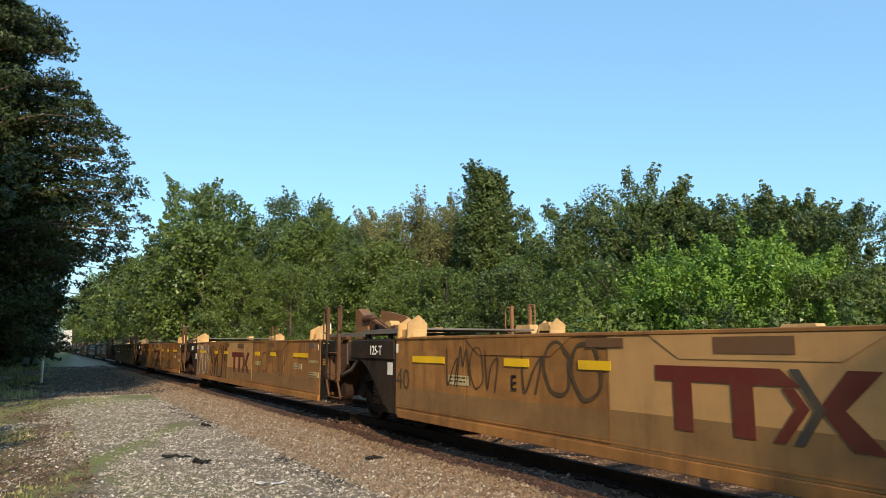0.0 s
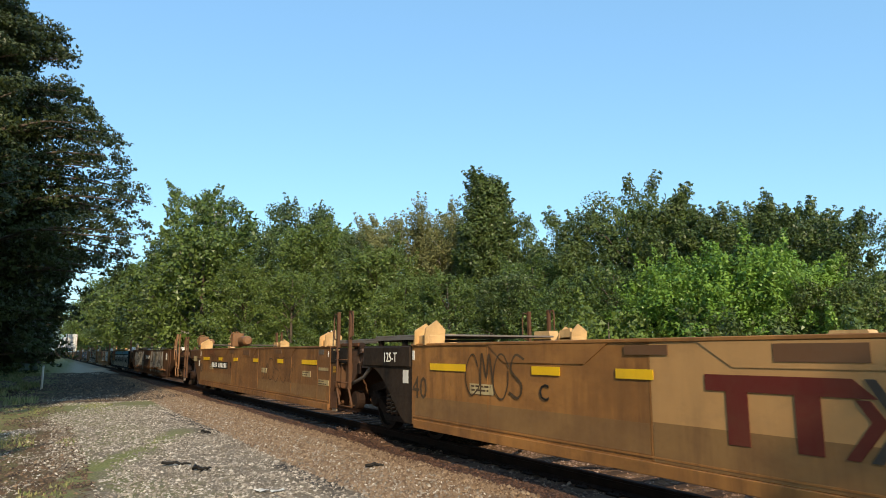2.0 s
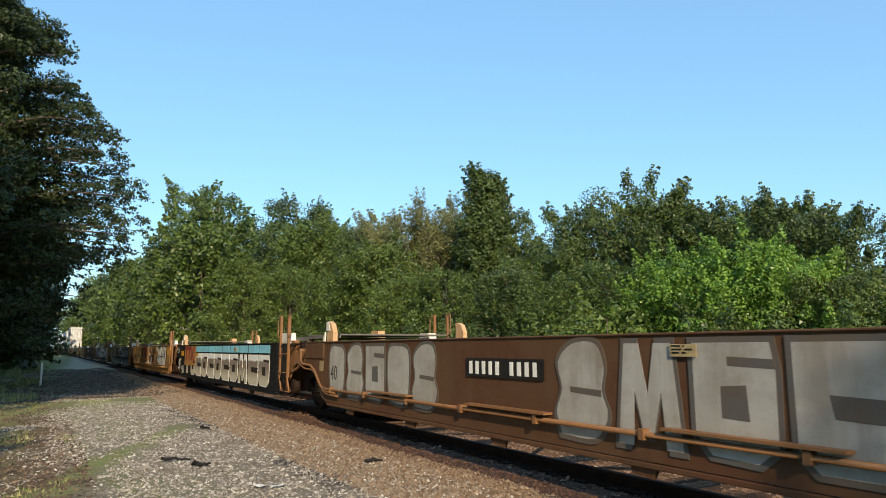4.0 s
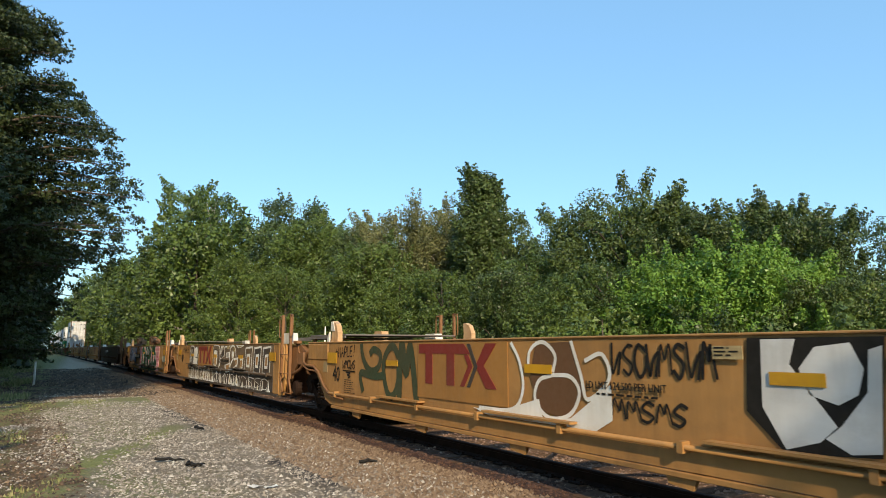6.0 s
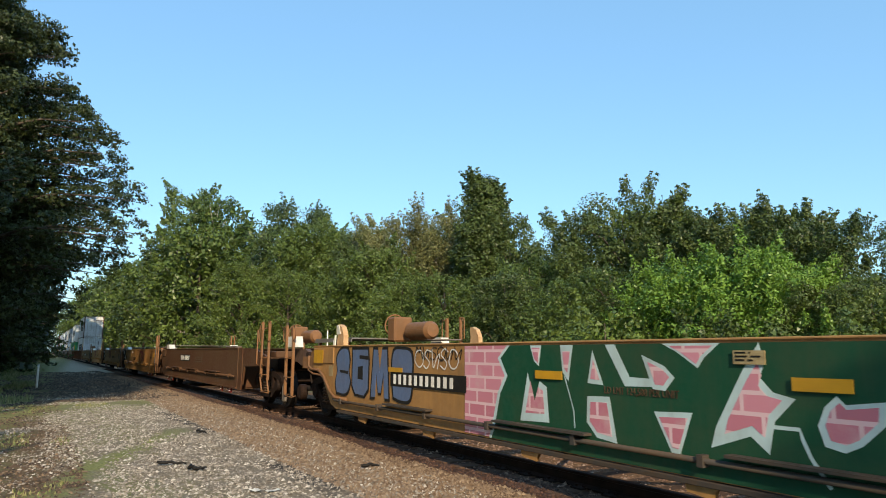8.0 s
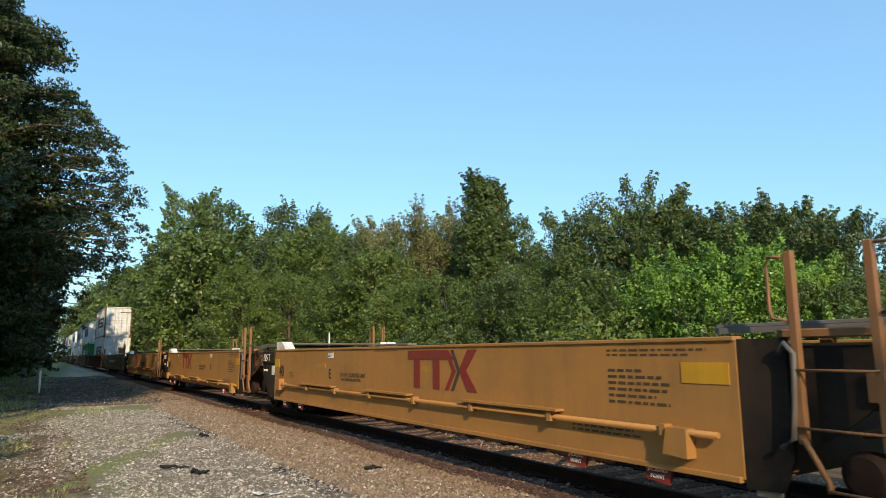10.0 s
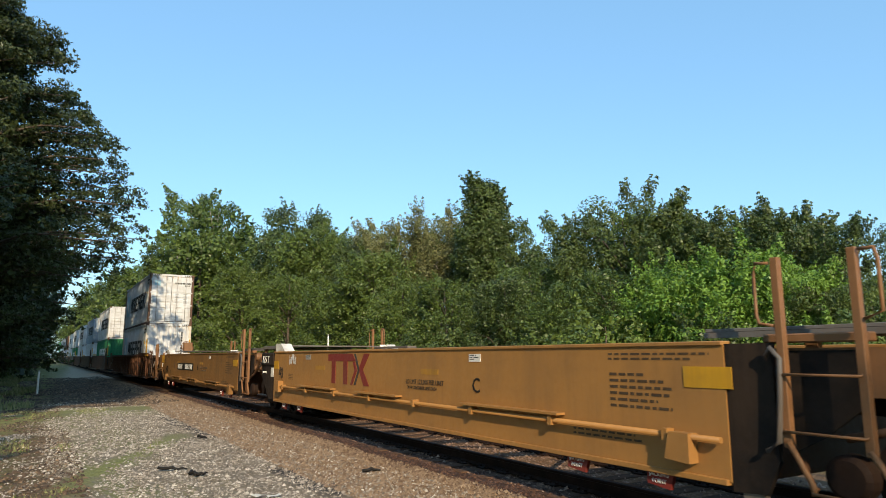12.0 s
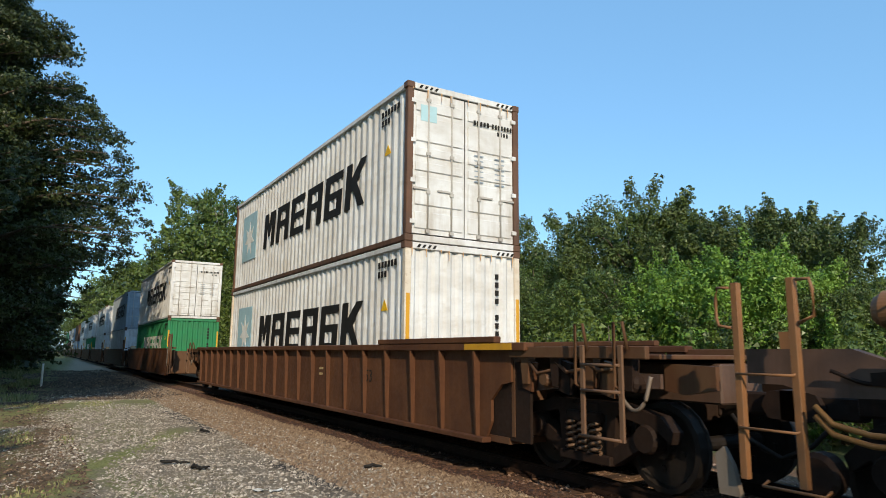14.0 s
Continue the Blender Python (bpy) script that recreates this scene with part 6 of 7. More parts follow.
            form(u, "bubble", 9.26, 0.78, 0.2, 0.22, TAN_B, CREAM, None, y - 0.012, 0.01)
            # a spiked stem
            blot(u, [(9.72, 1.38), (9.84, 1.38), (9.88, 1.1), (9.98, 0.78), (9.76, 0.72), (9.80, 1.0)], GREYDARK, WHITE, y, 0.7)
            blot(u, [(10.0, 1.38), (10.40, 1.38), (10.2, 1.26), (9.93, 1.08)], MURALBROWN, WHITE, y, 0.3)
            blot(u, [(10.2, 1.24), (10.46, 1.34), (10.52, 1.1), (10.2, 1.0), (9.96, 0.98)], GREYDARK, WHITE, y, 0.85)
            # a block with two bars
            blot(u, [(10.5, 1.36), (11.14, 1.38), (11.12, 0.62), (10.72, 0.58), (10.52, 0.8)], MURALBROWN, WHITE, y, 0.9)
            blot(u, [(10.70, 1.17), (11.13, 1.19), (11.12, 1.04), (10.70, 1.02)], GREYPALE, WHITE, y - 0.005, 0.7)
            blot(u, [(10.68, 0.83), (11.2, 0.88), (11.18, 0.68), (10.69, 0.62)], TAN_B, WHITE, y - 0.005, 0.7)
            blot(u, [(10.76, 1.37), (11.1, 1.37), (11.02, 1.28), (10.8, 1.27)], None, CREAM, y - 0.005)
            # a long double curve
            bm = bmesh.new()
            ribbon(bm, curve_pts([(11.13, 0.88), (11.15, 1.15), (11.27, 1.33), (11.51, 1.375), (11.76, 1.27), (11.86, 1.04)], 6), 0.05, y - 0.006)
            ribbon(bm, curve_pts([(11.58, 1.02), (11.4, 0.92), (11.25, 0.78), (11.4, 0.68), (11.7, 0.76)], 6), 0.07, y - 0.007)
            part("graffiti_outline", bm, WHITE, u)
            form(u, "bubble", 11.36, 1.02, 0.22, 0.22, WHITE, GREYPALE, None, y - 0.004, 0.01)
            blot(u, [(11.58, 1.01), (12.08, 1.05), (12.03, 0.80), (11.68, 0.76), (11.86, 0.86)], TAN_B, WHITE, y - 0.004, 0.55)
            blot(u, [(12.25, 1.02), (12.62, 1.04), (12.57, 0.72), (12.26, 0.71), (12.36, 0.88)], TAN_B, WHITE, y - 0.004, 0.6)
            blot(u, [(11.8, 1.383), (12.68, 1.383), (12.4, 1.32), (12.05, 1.30)], CREAM, WHITE, y - 0.004, 0.6)
            for x, w in ((12.75, 0.75), (13.6, 0.7), (14.4, 0.7)):
                blot(u, [(x, 0.66), (x + 0.05, 1.32), (x + w, 1.36), (x + w - 0.08, 0.64)], GREYDARK if x > 13.5 else MURALBROWN, WHITE, y, 0.86)
                blot(u, [(x + 0.2, 0.8), (x + 0.22, 1.14), (x + w - 0.2, 1.16), (x + w - 0.25, 0.8)], TAN_B, WHITE, y - 0.005, 0.6)
            for a0, b0, c0 in ((11.09, 11.24, 11.49), (11.89, 12.0, 12.21), (10.0, 10.05, 10.31), (7.65, 7.70, 7.97)):
                blot(u, [(a0, 0.28), (b0, 0.60), (c0, 0.26)], CREAM, WHITE, y - 0.007, 0.4)
            drips(u, 7, 5.2, 9.2, 0.25, 0.62, WHITE, 15, NEAR - 0.014, 1.5)
            drips(u, 9, 9.1, 15.2, 0.25, 0.62, WHITE, 15, NEAR - 0.016, 1.6)
            drips(u, 8, 9.2, 15.0, 0.25, 0.50, GREYPALE, 14, NEAR - 0.020)
            drips(u, 5, 9.3, 15.0, 0.25, 0.46, GREYDARK, 9, NEAR - 0.023)
            scribble(u, 19, 9.3, 15.0, 0.3, 0.56, WHITE, 0.014, 9, NEAR - 0.025)
            scribble(u, 26, 5.3, 6.8, 0.3, 1.3, WHITE, 0.03, 4, NEAR - 0.0205)
            scribble(u, 28, 6.9, 9.0, 0.3, 0.68, WHITE, 0.03, 5, NEAR - 0.0165)
            words("LD LIMIT 124,500 PER UNIT", 0.105, INK, u, 10.1, NEAR - 0.030, 0.90, squeeze=0.78)
            fine_print(u, 10.2, 0.86, 1.1, 0.05, 1, INK, NEAR - 0.030)
            tag(u, "+MAPLE", 3.98, 1.15, 1.05, 0.19, INK, 0.024)
            scribble(u, 20, 1.86, 2.7, 1.12, 1.34, INK, 0.02, 6, NEAR - 0.032)
            amber(u, ((3.16, 3.60, 1.05, 1.24), (5.55, 6.0, 1.02, 1.11), (9.13, 9.55, 1.01, 1.11), (12.13, 12.58, 1.02, 1.11), (15.0, 15.5, 1.0, 1.2)))
        else:
            for k, kind in enumerate(("split", "ring", "zig", "bubble")):
                form(u, kind, 3.0 + 0.78 * k, 0.56, 0.66, 0.78, SLATEBLUE, INK, INK, NEAR - 0.012, 0.045)
            panel(u, 7.45, 13.9, 0.27, 1.383, PINKBRICK, NEAR - 0.008, "graffiti_ground", "pink painted brick pattern")
            edge = [(8.45, 1.383), (8.26, 1.23), (8.4, 1.02), (8.25, 0.81), (8.13, 0.42), (8.06, 0.26)]
            tail = [(12.8, 0.26), (13.3, 0.34), (13.12, 0.48), (13.22, 0.66), (12.72, 0.86), (12.95, 1.05), (12.62, 1.20), (12.72, 1.383)]
            for grow, m, y in ((0.06, PALEBLUE, -0.0105), (0.0, DKGREEN, -0.0125)):
                bm = bmesh.new()
                prism(bm, [(a0 - grow, b0) for a0, b0 in edge] + [(a0 + grow, b0) for a0, b0 in tail], NEAR + y, NEAR + y + 0.0019)
                part("graffiti", bm, m, u, "dark green mural letters" if grow == 0 else "")
            y = NEAR - 0.0132
            blot(u, [(8.79, 1.07), (8.64, 0.52), (9.15, 0.54), (9.12, 0.92), (9.0, 0.98), (8.9, 0.74)], PINKBRICK, PALEBLUE, y, 0.66)
            blot(u, [(8.84, 1.38), (9.04, 1.38), (8.99, 1.15), (8.91, 1.2)], PINKBRICK, PALEBLUE, y)
            blot(u, [(9.36, 1.38), (9.56, 1.38), (9.48, 1.0), (9.39, 1.09)], PINKBRICK, PALEBLUE, y, 0.6)
            blot(u, [(9.85, 1.32), (9.77, 0.99), (9.99, 0.98)], PINKBRICK, PALEBLUE, y, 0.6)
            blot(u, [(9.76, 0.86), (10.07, 0.87), (10.15, 0.43), (9.88, 0.46), (9.74, 0.6)], PINKBRICK, PALEBLUE, y)
            blot(u, [(10.5, 1.28), (10.76, 1.18), (10.87, 1.08), (10.76, 0.96), (10.62, 0.97)], PINKBRICK, PALEBLUE, y, 0.66)
            blot(u, [(10.03, 1.38), (10.16, 1.38), (10.34, 1.07), (10.65, 1.06), (10.63, 0.99), (10.28, 0.98)], None, PALEBLUE, y)
            blot(u, [(10.74, 1.383), (11.35, 1.383), (11.19, 1.26), (11.12, 1.17), (10.9, 1.31)], PINKBRICK, PALEBLUE, y)
            blot(u, [(10.62, 0.77), (11.04, 0.79), (10.89, 0.42), (10.80, 0.43)], PINKBRICK, PALEBLUE, y)
            blot(u, [(11.7, 1.383), (11.74, 1.23), (11.69, 1.11), (11.79, 1.0), (11.97, 0.96), (11.79, 0.78), (11.73, 0.53), (11.58, 0.65), (11.21, 0.52), (11.27, 0.7), (11.53, 1.14)], PINKBRICK, PALEBLUE, y, 0.68)
            blot(u, [(12.27, 1.0), (12.33, 0.94), (12.62, 0.98), (12.6, 0.84), (12.42, 0.67), (12.3, 0.61), (12.16, 0.64), (12.12, 0.78), (12.18, 0.92)], PINKBRICK, PALEBLUE, y)
            bm = bmesh.new()
            ribbon(bm, [(11.69, 0.74), (11.98, 0.74), (12.0, 0.67), (12.05, 0.55), (12.18, 0.35)], 0.03, y - 0.001)
            ribbon(bm, [(9.42, 1.05), (9.55, 0.70), (9.56, 0.52)], 0.014, y - 0.001)
            part("graffiti_outline", bm, PALEBLUE, u)
            words("LD LMT 124,500 PER UNIT", 0.10, FADED, u, 10.0, y - 0.004, 0.90, squeeze=0.8)
            form(u, "split", 14.05, 0.42, 0.9, 0.9, TAN_B, CREAM, None, NEAR - 0.012, 0.045)
            tag(u, "YO", 13.72, 0.74, 0.22, 0.14, INK, 0.02, NEAR - 0.016)
            scribble(u, 31, 14.25, 15.4, 0.4, 1.34, CREAM, 0.07, 3)
            scribble(u, 32, 6.1, 7.3, 1.08, 1.34, WHITE, 0.022, 5)
            scribble(u, 33, 6.1, 7.4, 1.2, 1.37, INK, 0.02, 6)
            number_bars(u, 5.3, 0.77, 2.2, 0.22, "00000000000 ", NEAR - 0.022)
            panel(u, 14.9, 15.6, 0.7, 0.95, PALEBLUE, NEAR - 0.010, "graffiti", "pale blue paint patch")
            amber(u, ((1.85, 2.35, 1.08, 1.34), (5.25, 5.72, 0.99, 1.06), (8.95, 9.4, 1.01, 1.10), (11.96, 12.4, 1.02, 1.12), (15.2, 15.62, 1.02, 1.22)), NEAR - 0.036)
            scribble(u, 34, 14.3, 14.9, 0.5, 0.8, INK, 0.015, 5)


def car_three():
    """Newer clean tan wells."""
    spans = ((9, 8, "A"), (10, 9, "E"), (11, 10, "D"), (12, 11, "C"), (13, 12, "B"))
    for i, (l, r, letter) in enumerate(spans):
        skin = BROWN if i == 0 else TAN_DULL if letter == "B" else TAN
        b = letter == "B"
        u = rider(well_unit("C", JOINTS[l], JOINTS[r], skin, BROWN if i == 0 else skin if b else BLACK, ORANGE, WHITE_HOOD, "clean tan empty container well car with stencilled lettering" if i else "brown empty container well car with dirty sides", i == 0, b, foot=0.29 if letter in "AEC" else 0.36))
        pz = 0.62 if letter in "AEC" else 0.45
        side_pipe(u, 3.5, 15.3, pz, skin, ((4.95, 6.9), (8.3, 9.95) if letter != "C" else (8.0, 9.6), (11.42, 13.35)), (3.75, 4.8, 13.5, 14.58))
        if i == 0:
            number_bars(u, 6.6, 0.95, 1.9, 0.24, "0000 000000", NEAR - 0.012)
            fine_print(u, 9.4, 1.1, 1.5, 0.2, 3, FADED)
            continue
        k = {"E": 0, "D": 1, "C": 1, "B": 1}[letter]
        words("40", 0.38 if not b else 0.40, INK, u, 3.38 if not b else 3.14, NEAR - 0.008, 0.80 if not b else 0.66, squeeze=0.85 if not b else 1.1)
        amber(u, ((3.0, 3.35, 1.02, 1.20) if not b else (1.92, 2.39, 1.06, 1.37), (14.92, 15.4, 1.03, 1.21)), NEAR - 0.007)
        panel(u, 5.8, 6.32, 1.04, 1.12, FADEAMBER, NEAR - 0.005, "reflector_panel", "faded amber patch")
        panel(u, 10.2, 10.7, 1.04, 1.12, FADEAMBER, NEAR - 0.005, "reflector_panel", "faded amber patch")
        if not b:
            words("125 T", 0.24, WHITE, u, 2.08, NEAR - 0.026, 1.15)
            words("JACK HERE", 0.07, WHITE, u, 2.04, NEAR + 0.005, 0.90)
            panel(u, 2.72, 2.93, 0.82, 1.04, WHITE, NEAR + 0.004, "placard", "small white placard", 0.006)
            mark_logo(u, {"E": 9.8, "D": 6.5, "C": 6.5}[letter], 1.35, 1.9, 0.55, NEAR - 0.008)
        else:
            number_bars(u, 5.9, 0.80, 3.2, 0.27, "0000  000000", NEAR - 0.01)
            panel(u, 5.0, 5.25, 0.85, 1.05, FADED_PANEL, NEAR - 0.006, "placard", "faint square stencil")
            fine_print(u, 2.48, 1.33, 0.56, 0.31, 5, FADED)
            panel(u, 1.91, 2.08, 0.85, 1.04, WHITE, NEAR - 0.004, "placard", "small white placard", 0.006)
            words("S-2054-TI", 0.10, FADED, u, 3.44, NEAR - 0.006, 1.27, squeeze=0.9)
        words(letter, 0.27, INK, u, {"E": 6.5, "D": 11.56, "C": 11.57, "B": 9.85}[letter], NEAR - 0.006, 0.84)
        lx = {"E": 7.1, "D": 9.76, "C": 9.74, "B": 10.37}[letter]
        words("LD LMT 123,000 PER UNIT", 0.10, FADED, u, lx, NEAR - 0.006, 0.895, squeeze=0.98)
        words("20 FT CONTAINER LIMIT EACH", 0.066, FADED, u, lx + 0.05, NEAR - 0.006, 0.82, squeeze=0.95)
        fine_print(u, 4.1, 0.92 if not b else 0.74, 0.32, 0.14, 4, FADED)
        fine_print(u, 14.02, 1.33, 1.3, 0.09, 2, FADED)
        fine_print(u, 14.03, 1.14, 0.78, 0.36, 6, FADED)
        fine_print(u, 13.48, 0.57, 1.1, 0.09, 2, FADED)
        px = {"E": 6.45, "D": 11.5, "C": 11.5, "B": 11.6}[letter]
        panel(u, px, px + 0.27, 1.23, 1.33, WHITE, NEAR - 0.006, "placard", "small white placard", 0.007)
        fine_print(u, px + 0.02, 1.315, 0.23, 0.07, 3, INK, NEAR - 0.008)
        if letter in "DC":
            panel(u, 5.2, 5.5, 1.24, 1.34, GREYPALE, NEAR - 0.006, "placard", "small grey data placard", 0.007)
            fine_print(u, 5.22, 1.325, 0.26, 0.07, 3, INK, NEAR - 0.008)
        if letter == "C":
            scribble(u, 81, 4.15, 4.6, 1.14, 1.34, WHITE, 0.028, 3)
        box_on(u, 14.76, 15.02, pz - 0.2, pz + 0.03, skin)
        box_on(u, 3.4, 3.72, pz - 0.1, pz + 0.13, skin)
        fine_print(u, 6.6 if letter != "E" else 8.6, 1.36, 0.9, 0.03, 1, FADED)


FADED = plain("faded_stencil_ink", (0.075, 0.045, 0.022), 0.7)
FADED_PANEL = painted("old_stencil_panel", (0.14, 0.065, 0.028), amount=0.4, rusty=0.1)
FADEAMBER = painted("worn_amber", (0.45, 0.22, 0.025), amount=0.3, rusty=0.0)
GREYPALE = painted("pale_grey_spray", (0.42, 0.40, 0.36), amount=0.4, rusty=0.05)
GREYDARK = painted("dark_grey_spray", (0.055, 0.050, 0.046), amount=0.4, rusty=0.05)
SILVER = painted("silver_spray", (0.70, 0.69, 0.67), dirt=(0.42, 0.39, 0.35), amount=0.5, rusty=0.0, rough=0.45)
MURALBROWN = painted("brown_mural_ground", (0.20, 0.13, 0.07), dirt=(0.07, 0.05, 0.035), amount=0.6, rusty=0.1)


def brick_paint():
    """Pink bricks with pale joints, as sprayed on the car."""
    m, t, b = shader("pink_brick_spray")
    sep, com = t.nodes.new("ShaderNodeSeparateXYZ"), t.nodes.new("ShaderNodeCombineXYZ")
    t.links.new(coords(t), sep.inputs[0])
    t.links.new(sep.outputs["X"], com.inputs["X"])
    t.links.new(sep.outputs["Z"], com.inputs["Y"])
    k = node(t, "ShaderNodeTexBrick", Color1=(0.52, 0.17, 0.22, 1), Color2=(0.66, 0.27, 0.33, 1), Mortar=(0.74, 0.50, 0.52, 1), Scale=1.0, Mortar_Size=0.018, Brick_Width=0.36, Row_Height=0.165)
    t.links.new(com.outputs[0], k.inputs["Vector"])
    spot = noise_of(t, coords(t), 3.0, 6)
    t.links.new(blend(t, ramp(t, spot, 0.52, 0.68, 0, 0.5), k.outputs["Color"], (0.62, 0.42, 0.42)), b.inputs["Base Color"])
    b.inputs["Roughness"].default_value = 0.55
    return m


PINKBRICK = brick_paint()


def fade_paint():
    """Spray paint that runs from white through brown-grey to sand, as painted on the car."""
    m, t, b = shader("fading_spray")
    vec = coords(t)
    sep = t.nodes.new("ShaderNodeSeparateXYZ")
    t.links.new(vec, sep.inputs[0])
    n = noise_of(t, coords(t, 1.0, (1.5, 1, 0.4)), 2.0, 5)
    z = t.nodes.new("ShaderNodeMath")
    z.operation = "MULTIPLY_ADD"
    z.inputs[1].default_value = 0.16
    t.links.new(n, z.inputs[0])
    t.links.new(sep.outputs["Z"], z.inputs[2])
    c = blend(t, ramp(t, z.outputs[0], 0.55, 0.86), (0.50, 0.45, 0.34), (0.22, 0.17, 0.13))
    c = blend(t, ramp(t, z.outputs[0], 1.02, 1.06), c, (0.74, 0.73, 0.70))
    t.links.new(c, b.inputs["Base Color"])
    b.inputs["Roughness"].default_value = 0.5
    return m


OLIVEGREEN = painted("olive_green_spray", (0.045, 0.065, 0.035), amount=0.3, rusty=0.0)
FADE = fade_paint()
DKGREEN = painted("dark_green_spray", (0.010, 0.070, 0.036), amount=0.15, rusty=0.0)
SLATEBLUE = painted("slate_blue_spray", (0.10, 0.15, 0.27), amount=0.2, rusty=0.0)
PALEBLUE = painted("pale_blue_spray", (0.52, 0.66, 0.66), amount=0.2, rusty=0.0)
car_one()
car_two()
car_three()

# ---- loaded cars and their containers ----


def container(s_near, z0, height, length, skin, door_end=True, label="", emblem=None, text_skin=None, detail=True):
    """A corrugated steel box; s_near is its leading end."""
    root = tagged(new("shipping_container"), label, "shipping container", "stacked containers")
    root.location = (s_near, TRACK_Y, z0)
    w = 1.219
    # frame
    for x in (-0.06, -length + 0.06):
        for y in (-w + 0.06, w - 0.06):
            bm = bmesh.new()
            box(bm, x - 0.06, x + 0.06, y - 0.06, y + 0.06, 0.12, height - 0.12, 0.012)
            part("corner_post", bm, (BOXRUST if door_end else POSTWHITE) if detail else skin, root)
            for z in (0.06, height - 0.06):
                bm = bmesh.new()
                box(bm, x - 0.09 if x < -1 else x - 0.09, x + 0.062, y - 0.078, y + 0.078, z - 0.06, z + 0.06, 0.012)
                part("corner_casting", bm, BOXRUST, root)
    for y in (-w + 0.04, w - 0.04):
        for z in (0.07, height - 0.05):
            bm = bmesh.new()
            box(bm, -length + 0.14, -0.14, y - 0.035, y + 0.035, z - 0.05, z + 0.04, 0.006)
            part("side_rail", bm, BOXRUST if z < 1 and detail else skin, root)
    for x in (-0.05, -length + 0.05):
        for z in (0.07, height - 0.06):
            bm = bmesh.new()
            box(bm, x - 0.045, x + 0.045, -w + 0.14, w - 0.14, z - 0.06, z + 0.05, 0.006)
            part("header", bm, skin, root)
    if detail:
        rnd = random.Random(int(z0 * 10))
        for i in range(9):
            y = -1.05 + 0.26 * i + rnd.uniform(-0.08, 0.08)
            h = rnd.uniform(0.05, 0.22)
            bm = bmesh.new()
            prism(bm, [(-0.012, 0), (0.014, 0), (0.006, -h), (-0.003, -h)], 0, 0.002)
            bm.transform(Matrix.Translation((0.0, y, height - 0.11)) @ Matrix.Rotation(radians(90), 4, "Z"))
            part("rust_run", bm, RUST_HOOD, root)
    # corrugated long sides
    pitch, deep = 0.28, 0.036
    n = int((length - 0.24) / pitch)
    pitch = (length - 0.24) / n
    for side in (-1, 1):
        bm = bmesh.new()
        y = side * (w - 0.045)
        prof = []
        for i in range(n):
            x = -length + 0.12 + pitch * i
            prof += [(x, 0), (x + pitch * 0.25, 0), (x + pitch * 0.5, 1), (x + pitch * 0.75, 1)]
        prof.append((-0.12, 0))
        lo = [bm.verts.new((x, y - side * deep * k, 0.12)) for x, k in prof]
        hi = [bm.verts.new((x, y - side * deep * k, height - 0.10)) for x, k in prof]
        for i in range(len(prof) - 1):
            bm.faces.new((lo[i], lo[i + 1], hi[i + 1], hi[i]) if side < 0 else (lo[i + 1], lo[i], hi[i], hi[i + 1]))
        part("side_panel", bm, skin, root)
    bm = bmesh.new()
    box(bm, -length + 0.1, -0.1, -w + 0.08, w - 0.08, height - 0.055, height - 0.03)
    part("roof", bm, skin, root)
    bm = bmesh.new()
    box(bm, -length + 0.1, -0.1, -w + 0.08, w - 0.08, 0.10, 0.14)
    part("floor", bm, BOXRUST, root)
    bm = bmesh.new()
    box(bm, -length + 0.03, -length + 0.06, -w + 0.12, w - 0.12, 0.12, height - 0.12)
    part("end_wall", bm, skin, root)
    # leading end
    if door_end:
        for s in (-1, 1):
            bm = bmesh.new()
            y0, y1 = sorted((s * 0.012, s * (w - 0.125)))
            box(bm, -0.075, -0.045, y0, y1, 0.15, height - 0.14, 0.004)
            door = part("door", bm, skin, root)
            for z, tall in ((0.24, 0.30), (0.66, 0.52), (1.28, 0.16), (1.55, 0.16), (1.82, 0.46), (2.38, 0.20)):
                bm = bmesh.new()
                box(bm, -0.044, -0.022, y0 + 0.05, y1 - 0.05, z, min(z + tall, height - 0.18), 0.012)
                part("door_panel", bm, skin, door)
            for f in (0.27, 0.72):
                yy = s * (w - 0.125) * f
                rod = bmesh.new()
                tube(rod, [(-0.015, yy, 0.14), (-0.015, yy, height - 0.12)], 0.018, 8)
                for z in (0.2, 0.9, 1.6, height - 0.3):
                    box(rod, -0.04, 0.005, yy - 0.04, yy + 0.04, z - 0.03, z + 0.03)
                box(rod, -0.012, 0.008, yy - 0.02, yy + s * 0.30 if s > 0 else yy + 0.02, 0.93, 0.965) if s > 0 else box(rod, -0.012, 0.008, yy - 0.30, yy + 0.02, 0.93, 0.965)
                part("lock_rod", rod, STEELBAR, door)
            for i in range(4):
                z = 0.35 + i * (height - 0.7) / 3
                hg = bmesh.new()
                box(hg, -0.04, 0.004, s * (w - 0.12) - 0.05, s * (w - 0.12) + 0.05, z - 0.04, z + 0.04, 0.006)
                part("hinge", hg, skin, door)
        bm = bmesh.new()
        for i in range(6):
            box(bm, -0.020, -0.016, 0.20, 0.40, 1.75 - 0.1 * i - 0.022, 1.75 - 0.1 * i)
            box(bm, -0.020, -0.016, 0.66, 0.88, 1.75 - 0.1 * i - 0.022, 1.75 - 0.1 * i)
        part("stencil_bars", bm, BOXGREY, root)["kind"] = "stuff"
        bm = bmesh.new()
        for i in range(5):
            box(bm, -0.020, -0.016, 0.18 + 0.075 * i, 0.23 + 0.075 * i, 2.33, 2.42)
        for i in range(7):
            box(bm, -0.020, -0.016, 0.60 + 0.07 * i, 0.64 + 0.07 * i, 2.33, 2.42)
        for i in range(4):
            box(bm, -0.020, -0.016, 0.72 + 0.07 * i, 0.76 + 0.07 * i, 2.20, 2.28)
